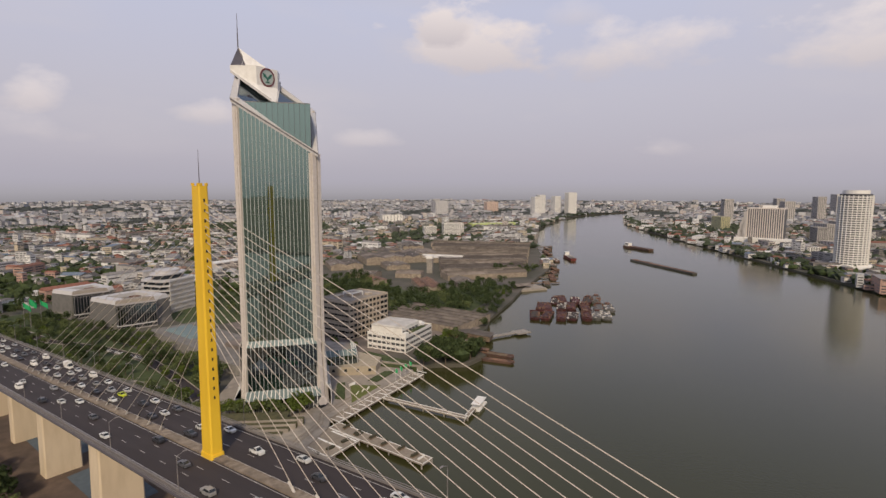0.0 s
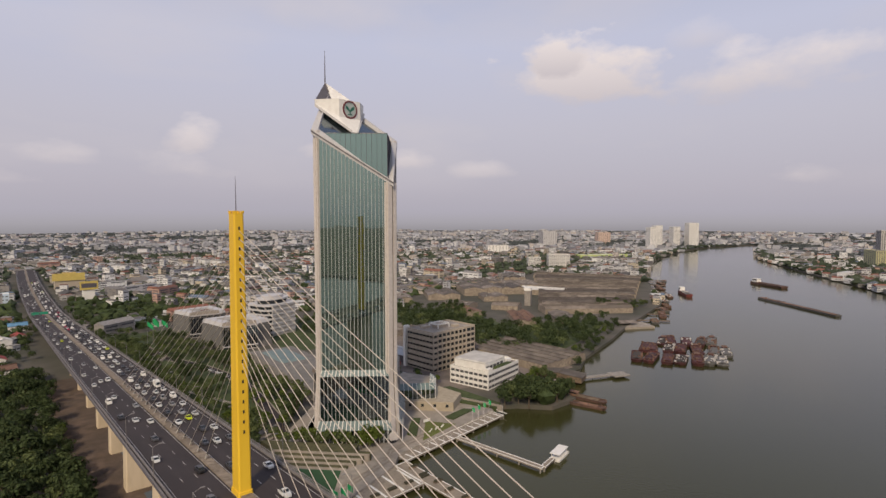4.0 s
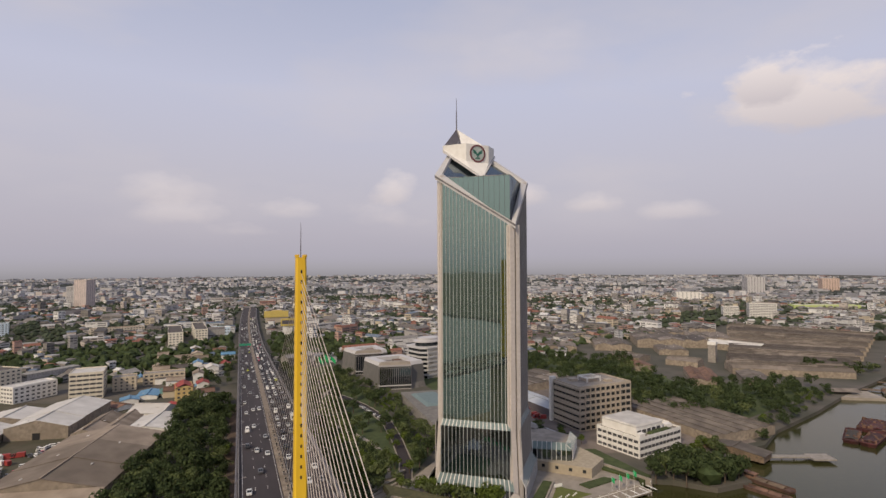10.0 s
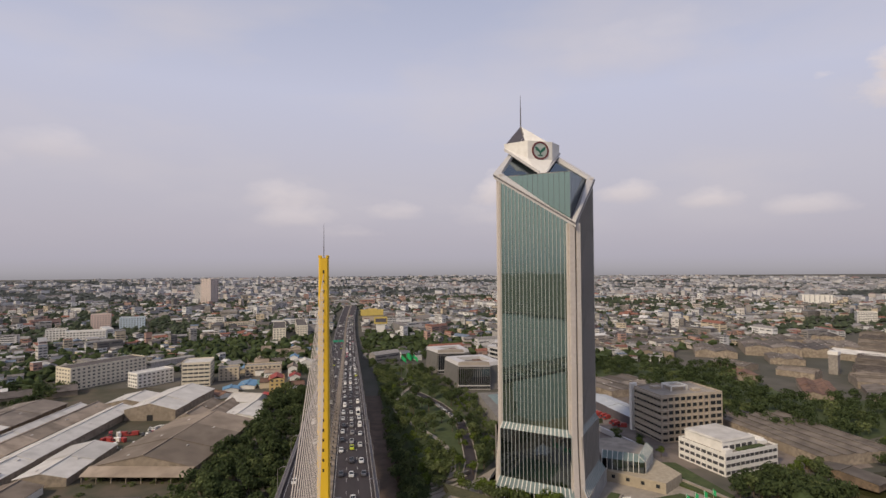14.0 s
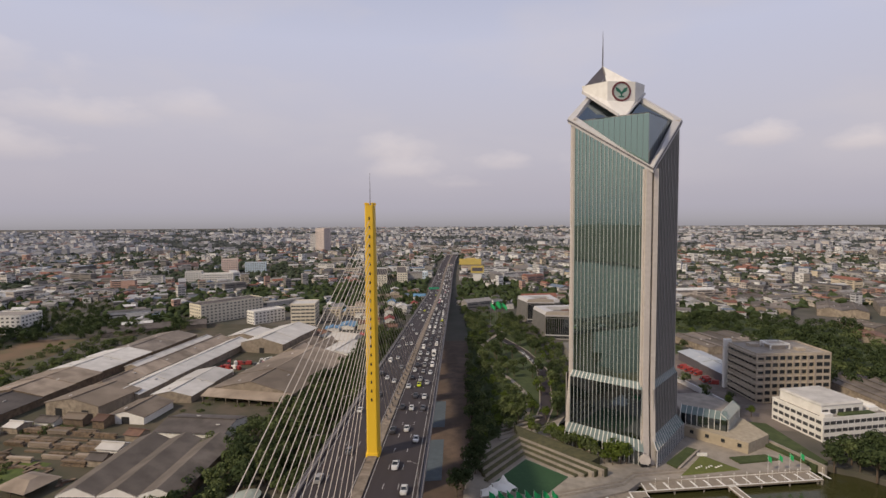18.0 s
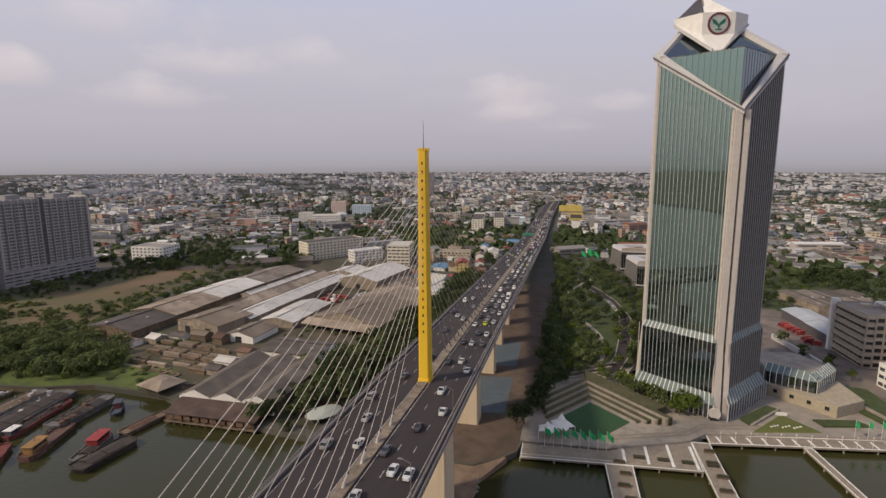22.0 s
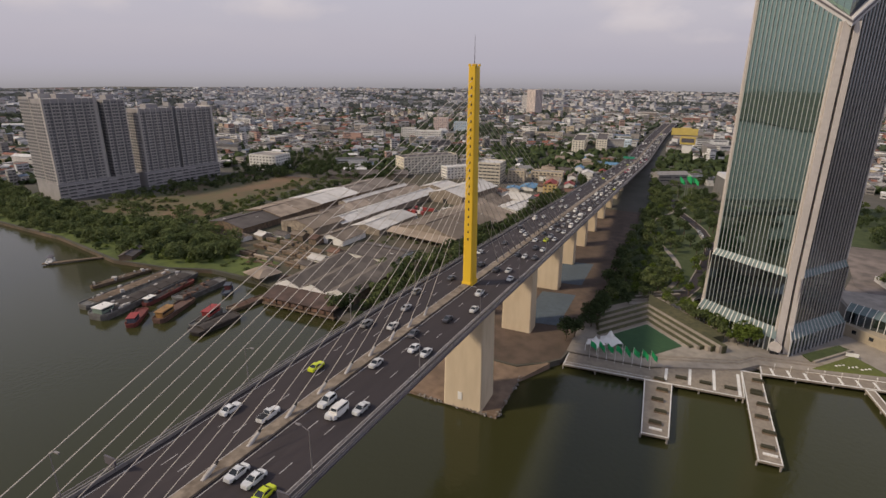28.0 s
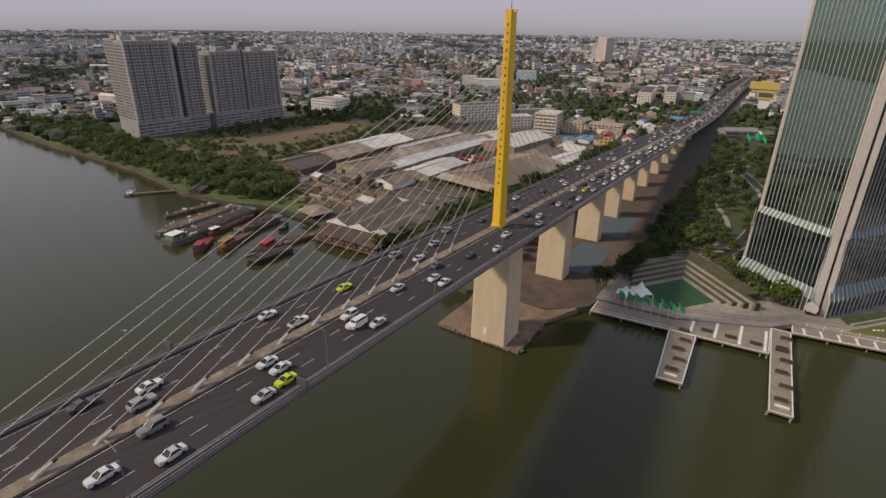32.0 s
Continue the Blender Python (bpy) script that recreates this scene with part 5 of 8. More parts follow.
# two boxy stone offices with one glazed face each and an open roof court
def swell(poly, d):
    """A convex outline grown by d metres from its middle."""
    mx, my = sum(p[0] for p in poly) / len(poly), sum(p[1] for p in poly) / len(poly)
    return [(x + (x - mx) / math.hypot(x - mx, y - my) * d, y + (y - my) / math.hypot(x - mx, y - my) * d) for x, y in poly]


def stone_office(poly, roof, n):
    """poly: outline, the glazed side first."""
    so = thing("glass_office", "boxy grey stone office with one dark glass face", "office", None, "glass offices in the park")
    court = swell(poly, -11.0)
    g = Geo()
    g.prism(swell(poly, 3.2), G - 0.3, G + 5.0, swell(poly, 1.6))
    part("plinth", g, MATS["grey podium cladding"], so, "sloping grey stone plinth")
    g = Geo()
    g.prism(swell(poly, 1.6), G + 5.0, roof - 3.2, swell(poly, 0.3))
    part("wall", g, mat("dull grey stone cladding", (0.145, 0.138, 0.13), 0.75, (0.11, 0.105, 0.10), 0.3, 0.5) if "dull grey stone cladding" not in MATS else MATS["dull grey stone cladding"], so, "smooth grey stone walls")
    k = len(poly)
    out, m_ = swell(poly, 0.3), swell(poly, -1.0)
    for i in range(k):
        j = (i + 1) % k
        g = Geo()
        g.prism([out[i], out[j], court[j], court[i]], roof - 3.2, roof, [m_[i], m_[j], court[j], court[i]])
        part("roof_band", g, M_frame if i != 0 else M_pave, so, "pale flat roof band round the court")
    mx, my = sum(p[0] for p in poly) / k, sum(p[1] for p in poly) / k
    g = Geo()
    g.box(mx + 2, my + 2, roof - 3.2, 7, 6, 2.4, 0.2)
    part("roof_plant", g, M_rust, so)
    (x0, y0), (x1, y1) = poly[0], poly[1]
    L = math.hypot(x1 - x0, y1 - y0)
    tx, ty = (x1 - x0) / L, (y1 - y0) / L
    nx, ny = ty, -tx
    rz = math.atan2(ty, tx)
    z0, z1 = G + 1.2, roof - 3.4

    def at(s, o):
        return x0 + tx * s + nx * o, y0 + ty * s + ny * o
    g = Geo()
    c_ = at(L * 0.5, 2.6)
    g.box(c_[0], c_[1], z0, L - 0.6, 4.6, z1 - z0, rz)
    gw = part("glass_wall", g, M_glassb, so, "dark reflecting glass face")
    for i in range(n + 1):
        c_ = at(0.4 + (L - 0.8) * i / n, 4.95)
        g = Geo()
        g.box(c_[0], c_[1], z0, 0.24, 0.3, z1 - z0, rz)
        part("mullion", g, M_rail, gw)
    for z, h, m in ((z0 + 2.4, 0.9, M_frame), (z1 - 1.6, 0.3, M_rail), (z1, 0.7, M_fin), (z0 - 0.9, 0.9, M_fin)):
        c_ = at(L * 0.5, 2.7)
        g = Geo()
        g.box(c_[0], c_[1], z, L, 4.9, h, rz)
        part("sill_band", g, m, gw)


stone_office([(105, 341), (134, 336), (147, 340), (138, 380), (99, 375)], 27.0, 15)
stone_office([(98, 414), (126, 412), (132, 414), (128, 448), (91, 441)], 27.0, 12)
# curved block with blue glazing strips
cb = thing("curved_office", "pale office with deep white sun shades and a round crown", "office", pose(170, 388, 0, 0, 0, 20))
for k in range(7):
    for nm, w_, z_, h_, m_ in (("sun_shade", 0.0, 2.9, 1.5, M_frame), ("window_band", 1.6, 0.0, 3.0, M_window)):
        g = Geo()
        a_, b_, c_ = 21 - w_, 17 - w_, 6
        g.prism([(-a_ + c_, -b_), (a_ - c_, -b_), (a_, -b_ + c_), (a_, b_ - c_), (a_ - c_, b_), (-a_ + c_, b_), (-a_, b_ - c_), (-a_, -b_ + c_)], G + 4.4 * k + z_, G + 4.4 * k + z_ + h_)
        part(nm, g, m_, cb)
for k in range(18):
    g = Geo()
    g.box(-14.5 + 29 * k / 17, -16.2, G, 0.5, 1.2, 30.6)
    part("column", g, M_frame, cb)
for r_, z_, h_, m_ in ((13, 30.8, 4.0, M_window), (14.5, 34.6, 1.4, M_frame), (10, 36.0, 2.4, M_frame)):
    g = Geo()
    g.prism([(r_ * 1.25 * math.cos(math.pi * i / 10), r_ * 0.85 * math.sin(math.pi * i / 10)) for i in range(20)], G + z_, G + z_ + h_)
    part("crown_ring", g, m_, cb)

# park road with parked cars' bays, and a winding pale path
pts_ = [(66, 128), (76, 160), (82, 200), (86, 240), (84, 262), (79, 292), (70, 322), (60, 350), (56, 400)]
for nm, off, wd, mt, lb in (("park_road", 0.0, 6.5, M_asphalt, "narrow dark park road"), ("road_kerb", 3.6, 0.7, M_pave, "pale kerb of the park road"), ("road_kerb", -3.6, 0.7, M_pave, "pale kerb of the park road")):
    g = Geo()
    for a, b in zip(pts_, pts_[1:]):
        a, b = Vector(a), Vector(b)
        n_ = Vector((-(b - a).y, (b - a).x)).normalized() * off
        g.beam((a.x + n_.x, a.y + n_.y, G), (b.x + n_.x, b.y + n_.y, G), wd, 0.14 + abs(off) * 0.05)
    tagged(part(nm, g, mt), lb, "road", kind="structure")
g = Geo()
last = None
for i in range(26):
    t_ = i / 25
    q = (52 + 14 * math.sin(t_ * 7.0) + 6 * t_, 120 + 250 * t_)
    if last:
        g.beam((last[0], last[1], G), (q[0], q[1], G), 3.0, 0.17)
    last = q
tagged(part("park_path", g, M_pave), "winding pale stone park path", "path", kind="structure")
for i in range(5):
    g = Geo()
    g.prism([(44 + 1.2 * i, 108 + 6 * i), (62 + 2.4 * i, 122 + 6 * i), (61 + 2.4 * i, 123.6 + 6 * i), (43 + 1.2 * i, 109.6 + 6 * i)], G, G + 0.5 + 0.2 * i)
    tagged(part("garden_wall", g, M_pave), "low pale stone garden wall", "garden wall", kind="structure")

# planted beds and pale retaining walls beside the annex
for nm, po, z1, mt, lb, ct in (("planted_bed", [(172, 112), (183, 86), (191, 90), (189, 135), (179, 138)], 4.2, M_grass, "sloping grass bed beside the car park", "grass bed"),
                               ("retaining_wall", [(172.6, 123), (185.4, 83.6), (186.6, 84), (173.8, 123.4)], 5.2, M_pave, "pale stone retaining wall", "wall"),
                               ("planted_bed", [(119, 90), (121.5, 85), (138.5, 103.5), (135, 106.5)], 3.7, M_grass, "planted bed by the tower foot", "grass bed"),
                               ("retaining_wall", [(121.8, 84.6), (122.6, 84), (139.6, 103), (138.9, 103.6)], 4.0, M_pave, "pale stone retaining wall", "wall"),
                               ("planted_bed", [(152, 90), (172, 94), (168, 99), (150, 96)], 3.6, M_grass, "planted bed on the plaza", "grass bed"),
                               ("ramp_wall", [(172.4, 214), (183, 159), (184.2, 159.2), (173.6, 214.2)], 6.0, M_frame, "pale ramp wall beside the garage", "wall"),
                               ("garage_court", [(160, 200), (176, 160), (204, 160), (200, 290), (172, 290)], 2.78, M_courtc, "stained concrete court of the fire station", "court")):
    g = Geo()
    g.prism(po, 1.0, z1)
    tagged(part(nm, g, mt), lb, ct, kind="structure")
for k in range(14):
    lp = thing("promenade_lamp", "slim pale lamp post on the promenade", "lamp post", group="lamp posts on the promenade")
    x = 106 + 5.8 * k
    y = 68.2 + (x - 102) * 0.140
    g = Geo()
    g.bar((x, y, PZ0 - 0.1), (x, y, 6.4), 0.09, 6, 0.06)
    part("post", g, M_white, lp)
    g = Geo()
    g.bar((x, y, 6.4), (x, y, 6.9), 0.22, 8, 0.16)
    part("lantern", g, M_white, lp)

# ---------------------------------------------------------------- sheds, timber yard and boats west of the bridge
TY = "long sheds of the timber yard"
built_before = set(bpy.data.objects)
bs = shed("big_shed", "broad brown sheet-roofed warehouse with a hipped front", -100, 214, 56, 88, G, 6.0, 6.0, radians(-10), M_roofy, M_shedw, 1, "warehouse", doors=3)
g = Geo()
g.prism([(-29, -44.6), (29, -44.6), (29, -53), (-29, -53)][::-1], [8.7, 8.7, 6.2, 6.2][::-1], [9.0, 9.0, 6.5, 6.5][::-1])
part("front_roof", g, M_roofy, bs, "sloping front roof")
for k in range(8):
    g = Geo()
    g.bar((-28 + 8 * k, -52.4, G - 0.2), (-28 + 8 * k, -52.4, 6.3), 0.25, 6)
    part("front_post", g, M_shedw, bs)
shed("white_shed", "tall warehouse with a bright pale metal roof", -140, 316, 38, 66, G, 8.5, 4.6, radians(-9), M_roofl, M_shedw, 1, "warehouse", doors=1)
shed("annexed_shed", "low tan roofed shed beside the warehouse", -104, 290, 30, 46, G, 5.0, 3.0, radians(-9), M_roofy, M_shedw, 2, "warehouse")
shed("white_low_shed", "low pale-roofed shed near the houses", -76, 286, 30, 38, G, 4.5, 2.4, radians(-10), M_roofl, M_white, 1, "warehouse")
shed("link_shed", "pale metal-roofed shed linking the long sheds", -172, 328, 30, 30, G, 7.0, 3.0, radians(-6), M_roofl, M_shedw, 1, "warehouse")
shed("long_shed", "very long shed with a bright worn metal roof", -179, 235, 19.5, 142, G, 5.8, 2.8, radians(-4.6), M_roofl, M_shedw, 1, "warehouse", TY)
shed("long_shed", "long tan-roofed shed of the timber yard", -199, 242, 19, 136, G, 6.4, 3.4, radians(-5.5), M_roofy, M_shedw, 1, "warehouse", TY)
shed("long_shed", "narrow pale-roofed shed of the timber yard", -214, 272, 11, 96, G, 5.2, 1.8, radians(-5.5), M_roofl, M_shedw, 1, "warehouse", TY)
shed("dark_shed", "open-sided shed with a dark sheet roof", -253, 141, 40, 38, G, 5.0, 3.2, radians(-4), M_roofd, M_timber, 1, "warehouse")
shed("tan_shed", "broad grey-tan roofed shed behind the dark one", -251, 184, 42, 48, G, 5.8, 3.6, radians(-4), M_roofy, M_timber, 1, "warehouse")
shed("pale_shed", "broad pale-roofed shed of the timber yard", -249, 237, 40, 54, G, 6.0, 3.4, radians(-5), M_roofl, M_timber, 1, "warehouse")
shed("rear_shed", "broad grey-roofed shed at the back", -243, 296, 38, 60, G, 6.0, 3.4, radians(-5), M_roof, M_timber, 1, "warehouse")
shed("beige_shed", "beige shed with a tall doorway and a tan roof", -197, 156, 36, 32, G, 7.6, 3.4, radians(-9), M_roofy, M_shedw, 1, "warehouse", doors=2)
shed("small_white_shed", "small shed with a tan roof and white gable", -161, 144, 22, 26, G, 4.6, 2.8, radians(-4), M_roofy, M_white, 1, "shed", doors=1)
shed("low_pale_shed", "low shed with a pale metal roof", -154, 191, 26, 52, G, 4.8, 2.6, radians(-3), M_roofl, M_shedw, 1, "shed")
shed("low_brown_shed", "low brown-roofed shed with a white end", -115, 124, 24, 38, G, 4.0, 2.6, radians(86), M_roofd, M_white, 1, "shed")
# sawtooth shed with white gable ends, on the water
M_leanr = mat("dark brown sheet roof", (0.105, 0.068, 0.055), 0.9, (0.06, 0.04, 0.034), 0.2, 0.6, stain=0.3)
saw = thing("gabled_shed", "triple-gabled dark shed with white gable ends", "warehouse", pose(-110.5, 72, 0, 0, 0, 1))
for k in range(3):
    x = -16.4 + 16.4 * k
    g = Geo()
    g.gable(x, 2, 8.0, 16.4, 54, 3.4, 0, 0.1, 0.3)
    part("roof", g, M_sawr, saw)
    g = Geo()
    g.prism([(x - 8.2, -25.0), (x + 8.2, -25.0), (x + 8.2, -24.6), (x - 8.2, -24.6)], G, 8.0)
    g.face((x - 8.2, -25.1, 7.2), (x + 8.2, -25.1, 7.2), (x + 7.7, -25.1, 8.3), (x, -25.1, 11.4), (x - 7.7, -25.1, 8.3))
    part("white_gable", g, M_white, saw, "white painted gable")
g = Geo()
g.box(0, 2, G, 48.6, 52, 5.4)
part("wall", g, M_timber, saw)
g = Geo()
g.prism([(-23, -25.2), (23, -25.2), (23, -38), (-23, -38)][::-1], [7.2, 7.2, 5.2, 5.2][::-1], [7.5, 7.5, 5.5, 5.5][::-1])
part("lean_to_roof", g, M_leanr, saw, "dark brown lean-to roof")
for k in range(12):
    g = Geo()
    x = -22 + 4 * k
    g.bar((x, -37.4, -2), (x, -37.4, 5.3), 0.22, 6)
    part("post", g, M_timber, saw)
g = Geo()
g.box(0, -31.5, 1.2, 46, 13, 0.5)
part("landing_deck", g, M_timber, saw)
for k in range(10):
    g = Geo()
    g.box(-20 + 4.4 * k, -37.3, 2.6, 3.4, 0.3, 1.7)
    part("board_wall", g, M_rust, saw)
# open hipped shelter
sh = thing("hipped_shelter", "open shelter with a pale hipped sheet roof", "shelter", pose(-157, 60, 0, 0, 0, -15))
g = Geo()
g.prism([(-9, -8), (9, -8), (9, 8), (-9, 8)], 6.0, 8.6, [(-4, -2), (4, -2), (4, 2), (-4, 2)])
part("roof", g, M_roofy, sh)
for x in (-8, 0, 8):
    for y in (-7, 7):
        g = Geo()
        g.bar((x, y, G), (x, y, 6.1), 0.2, 6)
        part("post", g, M_timber, sh)
# stacked timber in rows
rnd = random.Random(5)
for i in range(4):
    for j in range(9):
        if (i * 5 + j * 3) % 8 == 0:
            continue
        x, y = -157 - 14.2 * i + 1.0 * (4 - j) + rnd.uniform(-0.4, 0.4), 77 + 5.1 * j + 1.5 * i
        st_ = thing("timber_stack", "long weathered timber stack on bare soil", "timber stack", pose(x, y, 0, 0, 0, 84 + rnd.uniform(-1.5, 1.5)), "timber stacks")
        for k in range(1 + (i * 3 + j * 5) % 3):
            g = Geo()
            g.box(rnd.uniform(-0.3, 0.3), 0, G + 0.85 * k, rnd.uniform(1.0, 2.8), 12.6 + rnd.uniform(-3, 0.4), 0.83)
            part("layer", g, M_timber if (i + j) % 3 else M_roofy, st_)
for i in range(14):
    st_ = thing("lumber_pile", "low jumbled pile of grey lumber", "lumber pile", pose(rnd.uniform(-200, -128), rnd.uniform(62, 108), 0, 0, 0, rnd.uniform(0, 180)), "lumber piles")
    for k in range(2):
        g = Geo()
        g.box(rnd.uniform(-1, 1), rnd.uniform(-1, 1), G + 0.4 * k, rnd.uniform(1, 2), rnd.uniform(4, 8), 0.4, rnd.uniform(-0.3, 0.3))
        part("layer", g, M_timber if k % 2 else M_rust, st_)
building("village_block", "cream six-storey apartment block with balcony bands", "apartment block", -147, 410, 25, 28, G, 22, 0.12, mat("cream render", (0.68, 0.62, 0.50), 0.75, (0.55, 0.49, 0.39), 0.3, 0.4), 6, (5, 5), (4.4, 1.5), M_winfar, M_roofl, faces=(0, 1), single=False)
building("village_block", "small beige four-storey block", "apartment block", -122, 426, 19, 14, G, 12, 0.12, M_beige, 4, (4, 3), (1.6, 1.4), M_winfar, M_conc, faces=(0, 1))
building("long_block", "long cream six-storey dormitory with rows of windows", "dormitory", -243, 434, 24, 74, G, 20, -0.62, MATS["cream render"], 6, (5, 16), (2.2, 1.4), M_winfar, M_roofd, faces=(0, 1, 3), single=False)
building("mid_block", "plain pale three-storey block", "apartment block", -192, 416, 16, 36, G, 13, -0.7, M_white, 4, (4, 8), (2.2, 1.4), M_winfar, M_roofl, faces=(0, 1), single=False)
building("terrace_block", "pale three-storey terrace of shophouses", "shophouse", -92, 446, 36, 15, G, 10, 0.1, M_beige, 3, (8, 3), (2.6, 1.6), M_winfar, M_conc, faces=(0, 1), single=False)
rh = building("red_roofed_house", "yellow four-storey house with a red tiled roof", "house", -66, 362, 13, 18, G, 13, 0.15, mat("ochre render", (0.62, 0.46, 0.20), 0.8), 4, (3, 4), (1.8, 1.5), M_winfar, M_red, faces=(0, 1))
g = Geo()
g.gable(0, 0, G + 13, 13, 18, 3.2, 0, 0.8)
part("tiled_roof", g, mat("red roof tiles", (0.30, 0.06, 0.05), 0.8, scale=1.0), rh)
shed("gabled_house", "white gabled hall with a grey roof", -82, 316, 22, 26, G, 6.5, 3.6, radians(70), M_roofl, M_white, 1, "hall")
for i, (x, y, w, d, c) in enumerate(((-96, 388, 16, 24, M_blue), (-108, 372, 13, 13, M_blue), (-80, 392, 17, 20, mat("green court", (0.10, 0.20, 0.17), 0.8)), (-70, 338, 13, 11, M_red), (-112, 352, 12, 16, M_rust))):
    shed("sheet_hut", "low hut with a coloured sheet roof", x, y, w, d, G, 3.2, 1.4, 0.2 * i, c, M_white, 1, "hut")
# condominium towers
def condo(cx, cy, rz, wings, floors, base):
    c = thing("condominium", "tall grey condominium tower with stacked balconies", "apartment tower", pose(cx, cy, 0, 0, 0, math.degrees(rz)), "riverside condominiums")
    for x, y, w, d, h, m in wings:
        g = Geo()
        g.box(x, y, G, w, d, h)
        part("wing", g, m, c)
        n = int(h // 3.0) - 6
        if m is M_condo:
            cols = max(2, int(d // 6.0))
            gw, gb = Geo(), Geo()
            for k in range(n):
                z = G + 17 + 3.0 * k
                for i in range(cols * 2):
                    yy = y - d / 2 + d * (i + 0.5) / (cols * 2)
                    gw.box(x + w / 2 + 0.05, yy, z, 0.3, d / cols * 0.36, 2.0)
                    if i % 3 != 1:
                        gb.box(x + w / 2 + 0.6, yy, z - 0.7, 1.1, d / cols * 0.40, 1.0)
                for i in range(5):
                    gw.box(x - w / 2 + w * (i + 0.5) / 5, y - d / 2 - 0.05, z, w / 5 * 0.6, 0.3, 1.8)
                    gb.box(x - w / 2 + w * (i + 0.5) / 5, y - d / 2 - 0.4, z - 0.7, w / 5 * 0.7, 0.8, 0.8)
            for i in range(cols + 1):
                gb.box(x + w / 2 + 0.5, y - d / 2 + d * i / cols, G + 15, 1.3, 0.5, h - 15)
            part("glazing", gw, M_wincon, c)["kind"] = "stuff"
            part("balcony_front", gb, M_condow, c)["kind"] = "stuff"
        g = Geo()
        g.box(x, y, G + h, w * 0.5, d * 0.35, 4)
        part("roof_house", g, M_condo, c)
    x, y, w, d = base
    g = Geo()
    g.box(x, y, G, w, d, 15.2)
    podium = part("podium", g, M_condo, c, "grey parking podium")
    # dark slots on the closed podium wall stand in for shade between decks
    for k in range(4):
        g = Geo()
        n = int(d / 7.5)
        for i in range(n):
            if (i * 3 + k) % 7:
                g.box(x + w / 2, y - d / 2 + d * (i + 0.5) / n, G + 3.2 * k + 1.9, 0.3, d / n * 0.8, 1.2)
        part("deck_opening", g, M_winfar, podium)["kind"] = "stuff"
    for k in range(5):
        g = Geo()
        g.box(x + w / 2 + 0.1, y, G + 3.2 * k + 0.2, 0.5, d, 0.5)
        part("deck_edge", g, M_condow, podium)
    return c


# M_wincon wings are recesses, their shade put into the dim colour
condo(-478, 160, -0.1, [(0, -8, 22, 46, 92, M_condo), (2, 30, 22, 20, 90, M_condo), (-3.0, 17.5, 20, 5, 88, M_wincon), (9.5, 13.6, 3.6, 2.8, 93, M_condow), (10.9, -31, 1.8, 1.8, 93, M_condow), (-26, -22, 20, 16, 93, M_condo), (-12, -20, 8, 10, 96, M_condow)], 28, (1, 5, 25, 76))
condo(-466, 250, -0.1, [(0, -20, 22, 36, 80, M_condo), (0, 24, 22, 42, 79, M_condo), (-0.6, 0.5, 21, 5.4, 81, M_wincon), (10.9, -38, 1.8, 1.8, 81, M_condow), (0.6, 45.9, 23.4, 2, 80, M_condow)], 25, (1, 3, 25, 88))
building("condo_annex", "white low annex behind the condominiums", "annex", -430, 360, 40, 30, G, 18, 0.1, M_white, 5, (8, 6), (2.4, 1.5), M_winfar, M_conc, faces=(0, 1), single=False)


